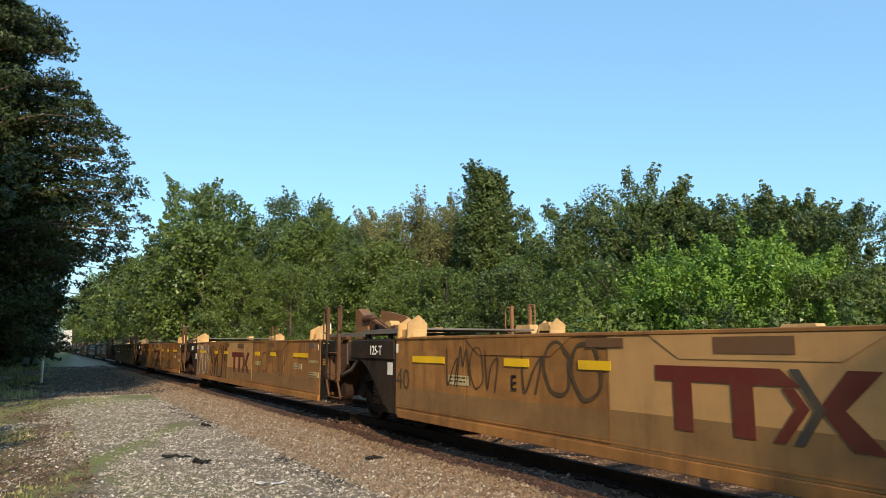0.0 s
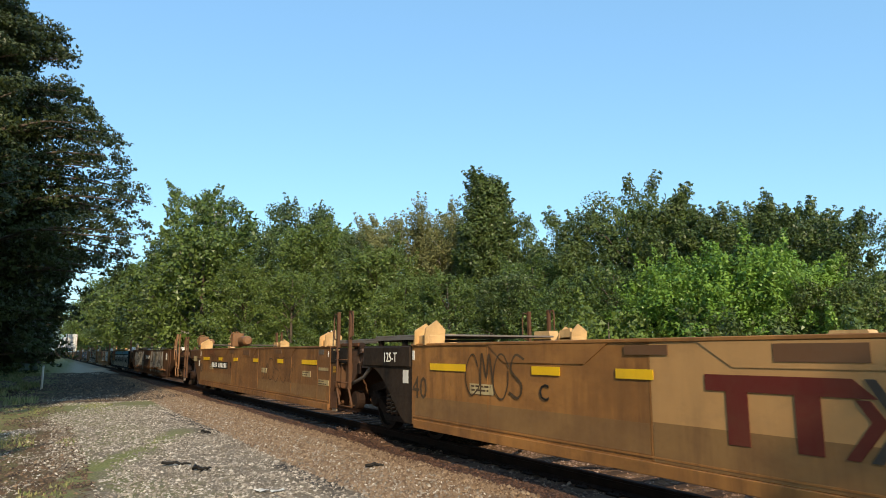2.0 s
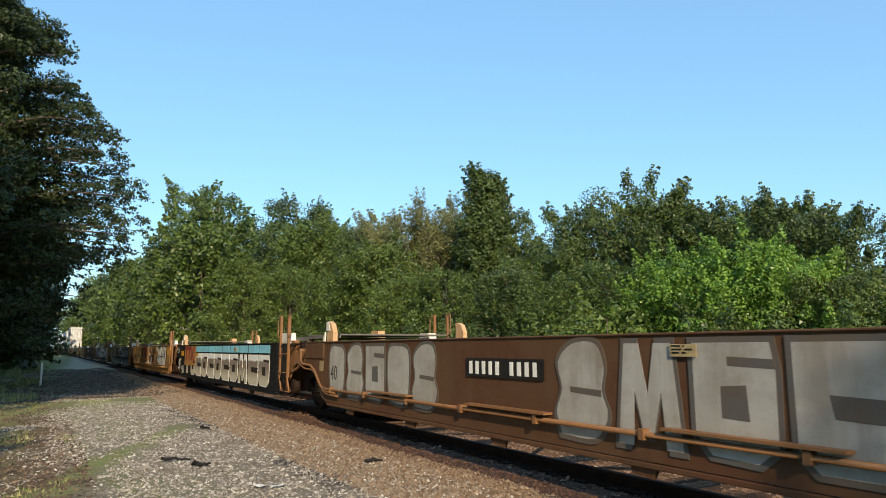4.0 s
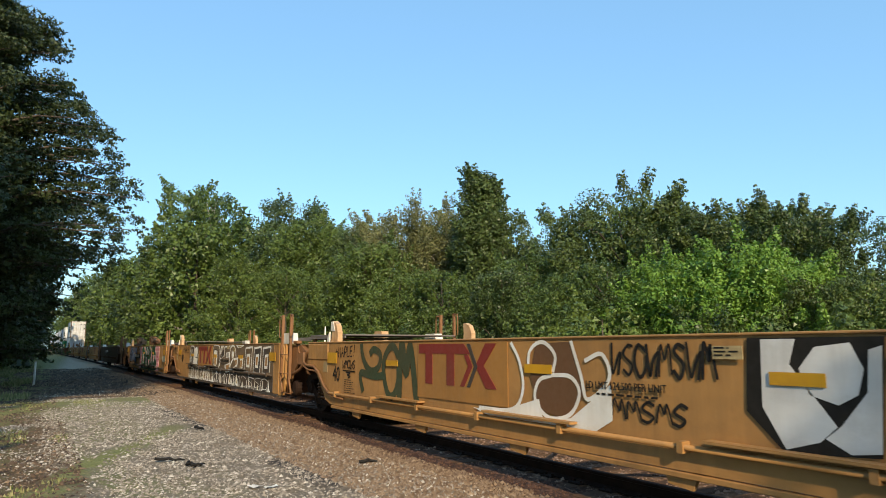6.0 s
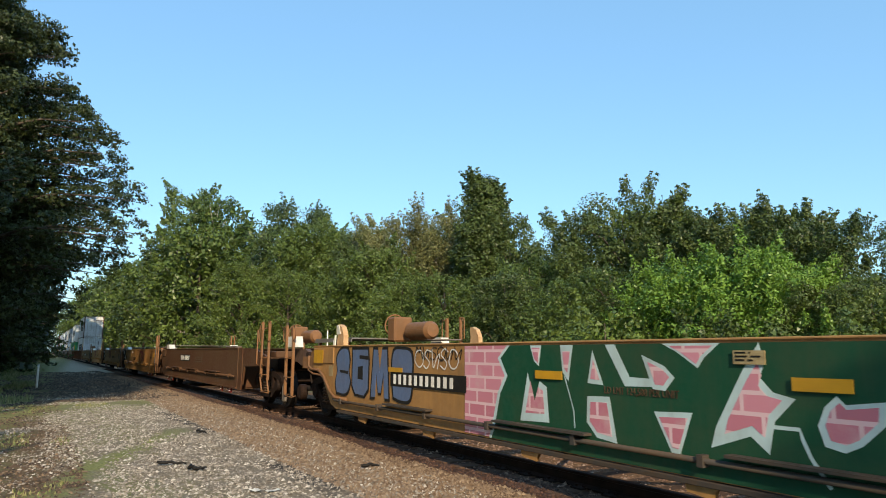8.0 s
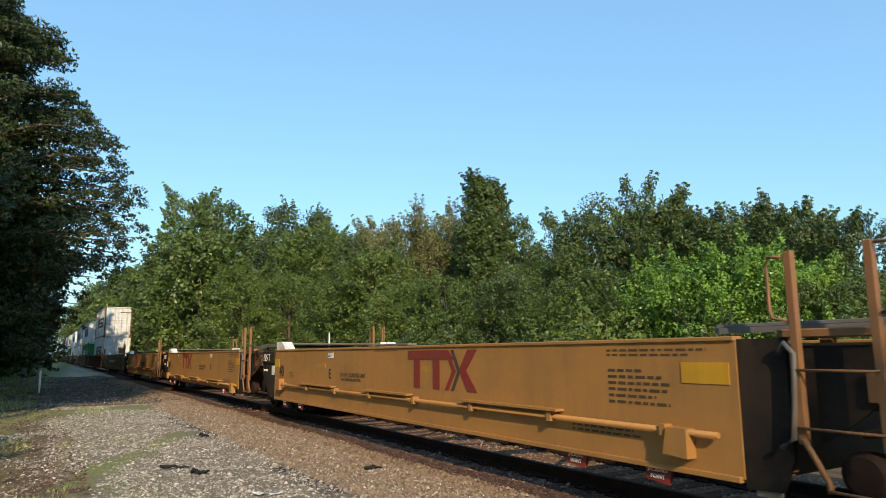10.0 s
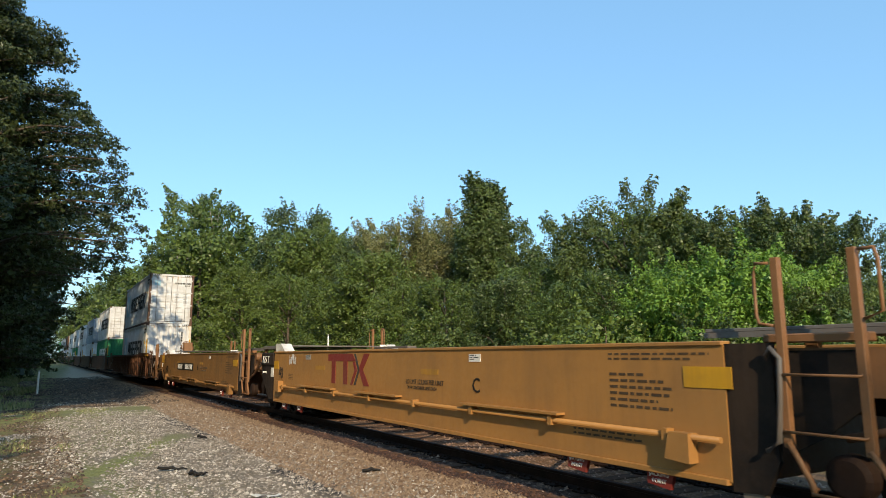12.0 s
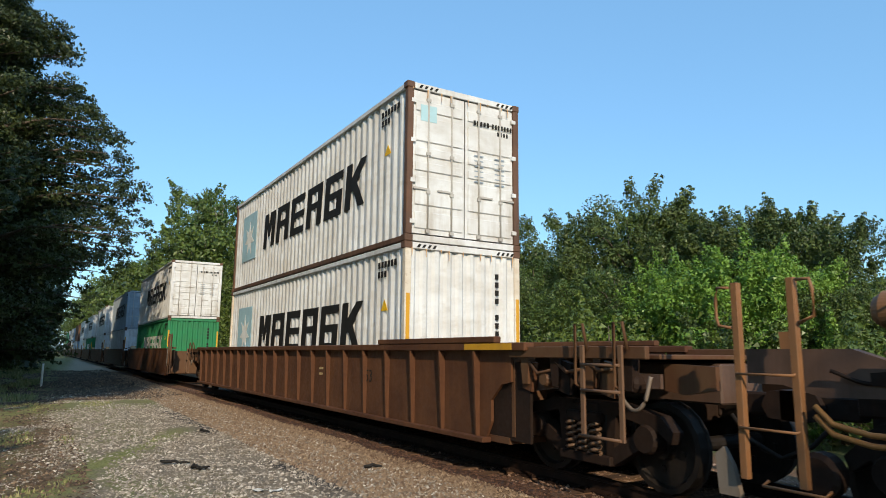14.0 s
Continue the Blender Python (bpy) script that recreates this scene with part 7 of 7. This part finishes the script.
        part("stencil_bars", bm, INK, root)["kind"] = "stuff"
        if emblem:
            bm = bmesh.new()
            box(bm, -0.020, -0.015, -0.95, -0.62, 2.20, 2.50)
            part("door_emblem", bm, emblem, root, "light blue square emblem")
    else:
        bm = bmesh.new()
        prof = []
        n2 = 9
        for i in range(n2):
            y = -w + 0.12 + (2 * w - 0.24) * i / n2
            p = (2 * w - 0.24) / n2
            prof += [(y, 0), (y + p * 0.3, 0), (y + p * 0.5, 1), (y + p * 0.8, 1)]
        prof.append((w - 0.12, 0))
        lo = [bm.verts.new((-0.04 - 0.04 * k, y, 0.12)) for y, k in prof]
        hi = [bm.verts.new((-0.04 - 0.04 * k, y, height - 0.10)) for y, k in prof]
        for i in range(len(prof) - 1):
            bm.faces.new((lo[i], lo[i + 1], hi[i + 1], hi[i]))
        part("end_panel", bm, skin, root)
        bm = bmesh.new()
        for i in range(11):
            if i != 4:
                box(bm, -0.036, -0.03, w - 0.55, w - 0.47, height - 0.45 - 0.15 * i - 0.1, height - 0.45 - 0.15 * i)
        part("number_bars", bm, INK, root)
        for s in (-1, 1):
            bm = bmesh.new()
            box(bm, 0.001, 0.004, s * (w - 0.06) - 0.035, s * (w - 0.06) + 0.035, 1.2, 2.0)
            part("hazard_strip", bm, AMBER, root, "yellow height mark")
    if detail:
        for i in range(20):
            if abs(i - 9.5) > 6:
                bm = bmesh.new()
                y = -1.0 + 2.0 * i / 19
                prism(bm, [(0, 0), (0.05, 0), (0.09, 0.06), (0.04, 0.06)], 0, 0.004)
                bm.transform(Matrix.Translation((0.0, y, height - 0.10)) @ Matrix.Rotation(radians(90), 4, "Z"))
                part("hazard_mark", bm, INK, root)
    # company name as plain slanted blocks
    if text_skin:
        y = -(w - 0.045) - 0.006
        name_blocks(root, -8.95, height * 0.35, 7.25, height * 0.335, y, text_skin)
        if emblem:
            bm = bmesh.new()
            box(bm, -11.3, -9.75, y - 0.002, y + 0.003, height * 0.30, height * 0.80)
            part("side_emblem", bm, emblem, root, "light blue square emblem")
            bm = bmesh.new()
            c = Vector((-10.5, 0, height * 0.53))
            star = [(c.x + (0.55 if k % 2 == 0 else 0.24) * math.sin(k * math.pi / 7), c.z + (0.55 if k % 2 == 0 else 0.24) * math.cos(k * math.pi / 7)) for k in range(14)]
            prism(bm, star, y - 0.006, y - 0.001)
            part("emblem_star", bm, WHITE, root, "white pointed star")
        bm = bmesh.new()
        prism(bm, [(-1.0, height * 0.6), (-0.72, height * 0.6), (-0.86, height * 0.67)], y - 0.002, y + 0.003)
        part("warning_triangle", bm, YELLOW, root, "yellow warning triangle")
        bm = bmesh.new()
        for i in range(6):
            box(bm, -1.15 + 0.13 * i, -1.06 + 0.13 * i, y - 0.002, y + 0.003, height * 0.87, height * 0.91)
        for i in range(3):
            box(bm, -1.15 + 0.13 * i, -1.06 + 0.13 * i, y - 0.002, y + 0.003, height * 0.81, height * 0.85)
        part("stencil_bars", bm, INK, root)["kind"] = "stuff"
    return root


def name_blocks(root, x, z, w, h, y, material):
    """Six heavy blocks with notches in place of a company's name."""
    s = 0.10 * h
    k = w / 6
    for i in range(6):
        bm = bmesh.new()
        a = x + k * i
        b = a + k * 0.84
        bar = k * 0.25

        def slab(x0, x1, z0, z1):
            prism(bm, [(x0 + s * z0 / h, z + z0), (x1 + s * z0 / h, z + z0), (x1 + s * z1 / h, z + z1), (x0 + s * z1 / h, z + z1)], y, y + 0.006)
        slab(a, a + bar, 0, h)
        if i in (0, 1, 3):
            slab(b - bar, b, 0, h)
        if i == 0:
            prism(bm, [(a + bar * 0.8, z + h), (a + bar * 1.5, z + h), ((a + b) / 2 + bar * 0.4, z + h * 0.3), ((a + b) / 2 - bar * 0.2, z + h * 0.3)], y - 0.001, y + 0.005)
            prism(bm, [(b - bar * 1.2, z + h), (b - bar * 0.4, z + h), ((a + b) / 2 + bar * 0.4, z + h * 0.3), ((a + b) / 2 - bar * 0.2, z + h * 0.3)], y - 0.002, y + 0.004)
        if i in (1, 2, 3, 4):
            slab(a + bar, b - (bar if i in (1, 3) else 0), h * 0.82, h)
        if i in (1, 2, 3, 4):
            slab(a + bar, b - (bar if i in (1, 3) else 0), h * 0.42, h * 0.58)
        if i in (2, 4):
            slab(a + bar, b, 0, h * 0.18)
        if i == 5:
            prism(bm, [(a + bar, z + h * 0.38), (a + bar * 1.6, z + h * 0.38), (b + s, z + h), (b - bar + s, z + h), (a + bar, z + h * 0.62)], y, y + 0.006)
            prism(bm, [(a + bar * 1.2, z + h * 0.52), (b - bar, z), (b, z), (a + bar * 1.9, z + h * 0.62)], y - 0.001, y + 0.005)
        if i == 4:
            slab(b - bar, b, h * 0.18, h * 0.42)
        part("name_block", bm, material, root, "dark block shape")


LADDERBROWN = painted("brown_ladder_paint", (0.16, 0.085, 0.05), amount=0.5, rusty=0.4)
STEELBAR = painted("galvanised_bars", (0.45, 0.43, 0.40), amount=0.3, rusty=0.3, rough=0.45)


def ribbed_car(right, wall_l, wall_r, label):
    """A single long well with ribs outside, loaded."""
    unit = tagged(new("well_car"), label, "freight car", "loaded well cars")
    base = wall_l
    unit.location = (base, TRACK_Y, 0)
    n = wall_r - base
    for side in (-1, 1):
        y0, y1 = (NEAR + 0.10, NEAR + 0.14) if side < 0 else (FAR - 0.14, FAR - 0.10)
        bm = bmesh.new()
        prism(bm, [(0, 1.36), (0.2, 0.22), (n - 0.55, 0.22), (n - 0.42, 0.45), (n - 0.42, 0.72), (n - 0.2, 0.92), (n, 0.96), (n, 1.36)], y0, y1)
        part("side_wall", bm, OXIDE, unit)
        bm = bmesh.new()
        box(bm, -0.1, n + 0.4, (NEAR if side < 0 else FAR - 0.16), (NEAR + 0.16 if side < 0 else FAR), 1.34, 1.44, 0.012)
        part("top_chord", bm, OXIDE, unit)
        bm = bmesh.new()
        box(bm, 0.2, n - 0.5, (NEAR + 0.02 if side < 0 else FAR - 0.16), (NEAR + 0.16 if side < 0 else FAR - 0.02), 0.18, 0.25, 0.01)
        part("bottom_sill", bm, OXIDE, unit)
        rib = bmesh.new()
        prism(rib, [(-0.02, 0.25), (0.02, 0.25), (0.02, 1.34), (-0.02, 1.34)], -0.10, 0.0)
        bmesh.ops.translate(rib, verts=[v for v in rib.verts if v.co.y < -0.05 and v.co.z < 1], vec=(0, 0.05, 0))
        if side > 0:
            bmesh.ops.scale(rib, vec=(1, -1, 1), verts=rib.verts)
            bmesh.ops.reverse_faces(rib, faces=rib.faces[:])
        first = part("rib", rib, OXIDE, unit, at=(0.5, y0 if side < 0 else y1, 0))
        k = 21
        for i in range(1, k):
            part("rib", first.data, None, unit, at=(0.5 + (n - 1.2) * i / (k - 1), y0 if side < 0 else y1, 0))
        # raised guide along the chord near the leading end
        bm = bmesh.new()
        box(bm, n - 3.6, n - 0.2, (NEAR - 0.01 if side < 0 else FAR - 0.10), (NEAR + 0.10 if side < 0 else FAR + 0.01), 1.44, 1.52, 0.01)
        part("container_guide", bm, OXIDE, unit)
        bm = bmesh.new()
        box(bm, n - 0.9, n + 0.15, (NEAR - 0.006 if side < 0 else FAR), (NEAR if side < 0 else FAR + 0.006), 1.35, 1.43)
        part("reflector_panel", bm, AMBER, unit)
    bm = bmesh.new()
    box(bm, 0.1, n - 0.1, NEAR + 0.15, FAR - 0.15, 0.20, 0.28)
    part("well_floor", bm, BROWN, unit)
    # plate added behind the arched gap to keep it dark
    bm = bmesh.new()
    box(bm, n - 0.85, n + 0.3, -1.34, -1.30, 0.25, 1.2)
    part("end_web", bm, GRIME_SHADE, unit)
    for u in (0.02, n - 0.02):
        bm = bmesh.new()
        box(bm, u - 0.03, u + 0.03, NEAR + 0.15, FAR - 0.15, 0.3, 1.3)
        part("bulkhead", bm, BROWN, unit)
    for a, b, way in ((n + 0.02, n + 2.2, 1), (-2.2, -0.02, -1)):
        bm = bmesh.new()
        box(bm, a, b, -1.25, 1.25, 1.26, 1.31, 0.01)
        part("end_platform", bm, BROWN, unit)
        bm = bmesh.new()
        box(bm, a, b, -0.35, 0.35, 0.80, 1.22, 0.02)
        part("centre_sill", bm, RUSTBROWN, unit)
        for y in (-1.42, 1.42):
            bm = bmesh.new()
            box(bm, a, b, y - 0.03, y + 0.03, 1.26, 1.39, 0.01)
            part("end_rail", bm, BROWN, unit)
        for k in range(4):
            bm = bmesh.new()
            q = a + (b - a) * (0.12 + 0.25 * k)
            prism(bm, [(q - 0.05, 0.95), (q + 0.05, 0.95), (q + 0.07, 1.26), (q - 0.09, 1.26)], -1.40, -1.30)
            part("end_bracket", bm, (BROWN, GRIME_SHADE)[k % 2], unit)
        for k in range(3):
            bm = bmesh.new()
            tube(bm, [(a + 0.3 + 0.5 * k, -1.38, 1.22), (a + 0.5 + 0.5 * k, -1.40, 1.08 + 0.03 * k), (a + 0.9 + 0.4 * k, -1.36, 1.16)], 0.02, 6)
            part("brake_rod", bm, BROWN, unit)
        bm = bmesh.new()
        prism(bm, [(a, 1.12), (b, 1.12), (b, 0.98), (a + 0.9, 0.94), (a + 0.2, 0.86), (a, 0.6)] if way > 0 else [(a, 1.12), (b, 1.12), (b, 0.6), (b - 0.2, 0.86), (b - 0.9, 0.94), (a, 0.98)], NEAR + 0.24, NEAR + 0.28)
        part("end_plate", bm, RUSTBROWN, unit)
        # far-side plate, added so that no bright ground shows under the platform
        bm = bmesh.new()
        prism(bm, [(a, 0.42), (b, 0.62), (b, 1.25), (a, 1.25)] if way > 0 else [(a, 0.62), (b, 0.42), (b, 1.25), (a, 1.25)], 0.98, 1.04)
        part("draft_plate", bm, GRIME_SHADE, unit)
        for k in range(6):
            bm = bmesh.new()
            q = a + 0.25 + 0.33 * k
            if k % 2:
                lathe(bm, [(0.0, -0.09), (0.07, -0.09), (0.1, -0.05), (0.1, 0.06), (0.05, 0.1), (0, 0.1)], "y", 12, (q, -1.30, 1.02))
            else:
                prism(bm, [(q - 0.09, 0.9), (q + 0.08, 0.86), (q + 0.12, 1.2), (q - 0.05, 1.24)], -1.36, -1.28)
            part("brake_valve", bm, (OXIDE, BROWN, GRIME_SHADE)[k % 3], unit)
        bogie(unit, a + 0.95 if way > 0 else b - 0.95)
        coupler(unit, b if way > 0 else a, way)
        for k in (1.3, 1.86) if way > 0 else (-0.7, -1.3):
            u = (a + k) if way > 0 else (b + k)
            bm = bmesh.new()
            tube(bm, [(u, NEAR + 0.02, 0.95), (u, NEAR - 0.04, 1.0), (u, NEAR - 0.04, 1.62), (u + 0.12, NEAR - 0.04, 1.62), (u + 0.12, NEAR + 0.02, 1.35)], 0.017, 6)
            part("grab_iron", bm, BROWN, unit)
        u = a + 1.64 if way > 0 else b - 1.64
        bm = bmesh.new()
        for d in (-0.27, 0.27):
            box(bm, u + d - 0.03, u + d + 0.03, NEAR - 0.02, NEAR + 0.01, 0.46, 1.40, 0.006)
        for z in (0.48, 0.94, 1.2):
            tube(bm, [(u - 0.27, NEAR - 0.03, z), (u + 0.27, NEAR - 0.03, z)], 0.017, 6)
        part("stirrup_ladder", bm, LADDERBROWN, unit)
        # draft plate beside the coupler
        bm = bmesh.new()
        prism(bm, [(u + 0.35, 1.22), (u + 0.95, 1.20), (u + 0.95, 0.98), (u + 0.6, 0.92), (u + 0.35, 0.95)] if way > 0 else [(u - 0.35, 1.22), (u - 0.95, 1.20), (u - 0.95, 0.98), (u - 0.35, 0.95)], -0.98, -0.92)
        part("draft_plate", bm, BROWN, unit)
        bm = bmesh.new()
        tube(bm, curve_3d([Vector((u + 0.1, NEAR + 0.1, 0.95)), Vector((u + 0.35, NEAR + 0.05, 0.78)), Vector((u + 0.5, NEAR + 0.05, 0.85)), Vector((u + 0.55, NEAR + 0.1, 1.1))]), 0.02, 6)
        part("uncoupling_lever", bm, GALV, unit)
    fine_print(unit, n - 6.6, 1.0, 0.35, 0.22, 2, CREAM, NEAR + 0.094)
    words("53", 0.30, INK, unit, n - 4.3, NEAR + 0.092, 0.8)
    return unit


def plain_loaded(left, label, skin):
    """A smooth loaded well further back in the train."""
    u = well_unit("C", left, left + 18.6, skin, skin, BROWN, HOOD, label)
    u["group"] = "loaded well cars"
    return u


def consist():
    rider(ribbed_car(-226.9, -249.0, -230.0, "ribbed oxide-red loaded well car with rusty sides"))
    white = "white corrugated container with black block lettering, rust at its corners"
    rider(container(-233.2, 0.31, 2.896, 12.192, BOXWHITE, False, white, EMBLEM, INK))
    rider(container(-233.2, 3.21, 2.896, 12.192, BOXWHITE, True, white, EMBLEM, INK))
    loads = ((BOXGREEN, BOXWHITE), (BOXWHITE, BOXGREY), (BOXWHITE, BOXWHITE), (BOXGREEN, BOXWHITE), (BOXWHITE, BOXWHITE), (BOXGREY, BOXRUST), (BOXWHITE, BOXGREY), (BOXRUST, BOXWHITE), (BOXGREY, BOXGREEN))
    names = {BOXGREEN.name: "green corrugated container", BOXWHITE.name: "white corrugated container", BOXGREY.name: "blue-grey corrugated container", BOXRUST.name: "rusty brown corrugated container"}
    for i, (lo, hi) in enumerate(loads):
        near = -258.2 - 20.1 * i
        rider(plain_loaded(near - 16.0, "brown smooth-sided loaded well car", BROWN if i % 2 else OXIDE))
        rider(container(near, 0.31, 2.591, 12.192, lo, False, names[lo.name] + " in a well car", None, WHITE if lo == BOXGREEN else None, False))
        rider(container(near, 2.91, 2.896, 12.192, hi, True, names[hi.name] + " stacked on another", None, INK, False))


consist()

# ---- small things beside the track ----


def marker_post(x, y, top, r, label):
    ob = tagged(new("marker_post"), label, "post")
    ob.location = (x, y, ground_height(x, y))
    bm = bmesh.new()
    tube(bm, [(0, 0, -0.1), (0.01, 0, top * 0.5), (0.0, 0, top)], [r, r, r * 0.9], 8)
    part("shaft", bm, WHITE, ob)
    bm = bmesh.new()
    tube(bm, [(0, 0, top), (0, 0, top + 0.05)], [r * 1.15, r * 0.7], 8)
    part("cap", bm, STEELBAR, ob)


marker_post(-35.2, 0.07, 1.05, 0.045, "thin white marker post in the verge")
marker_post(-25.5, 10.0, 2.5, 0.03, "thin white post beyond the track")


def stick(x, y, turn, length, seed):
    rnd = random.Random(seed)
    bm = bmesh.new()
    n = 6
    tube(bm, [(length * (i / n - 0.5), rnd.uniform(-0.03, 0.03), 0.02 + rnd.uniform(0, 0.03)) for i in range(n + 1)], [0.022, 0.026, 0.024, 0.022, 0.02, 0.016, 0.01], 6)
    me = bpy.data.meshes.new("stick")
    bm.to_mesh(me)
    bm.free()
    me.materials.append(INK)
    ob = tagged(new("stick", me), "dark broken stick lying on gravel", "stick", "sticks on the gravel")
    ob.matrix_basis = pose(x, y, ground_height(x, y) + 0.01, 0, 0, turn)


stick(-10.65, 1.81, 60, 0.42, 1)
stick(-10.0, 2.0, 20, 0.26, 2)
stick(-9.9, 2.06, 95, 0.2, 3)
stick(-8.7, 4.1, 70, 0.25, 4)
stick(-14.5, 3.0, 30, 0.3, 5)


def litter(x, y, seed):
    rnd = random.Random(seed)
    bm = bmesh.new()
    g = [[bm.verts.new((0.05 * i + rnd.uniform(-0.01, 0.01), 0.04 * j + rnd.uniform(-0.01, 0.01), 0.03 * rnd.random())) for j in range(4)] for i in range(4)]
    for i in range(3):
        for j in range(3):
            bm.faces.new((g[i][j], g[i + 1][j], g[i + 1][j + 1], g[i][j + 1]))
    bmesh.ops.solidify(bm, geom=bm.faces[:], thickness=0.003)
    me = bpy.data.meshes.new("litter")
    bm.to_mesh(me)
    bm.free()
    me.materials.append(WHITE)
    ob = tagged(new("paper_scrap", me), "crumpled white paper scrap on gravel", "litter")
    ob.matrix_basis = pose(x, y, ground_height(x, y) + 0.02, 0, 0, 40 * seed)


litter(-8.24, 2.29, 1)
litter(-8.05, 2.45, 2)

# ---- movement ----


def run(t):
    """Metres the train has gone since the start; it slows a little."""
    return 16.366 * t - 0.03819 * t * t + 0.000624 * t ** 3


def motions():
    times = [0.5 * i for i in range(29)]
    for ob, home in MOVERS:
        walk(ob, [(t, pose(home.x + run(t), home.y, home.z)) for t in times])
    # wheelsets roll without slipping; those at the same end of a bogie turn alike
    steps = [i / 30 for i in range(421)]
    for end in (-1, 1):
        alike = [ob for ob, s in WHEELS if s == end]
        walk(alike[0], [(t, pose(end * 0.86, 0, 0.367, 0, math.degrees(run(t) / 0.457), 0)) for t in steps])
        keys = alike[0].animation_data
        for ob in alike[1:]:
            ob.rotation_mode = "QUATERNION"
            ob.animation_data_create()
            ob.animation_data.action = keys.action
            ob.animation_data.action_slot = keys.action_slot


motions()
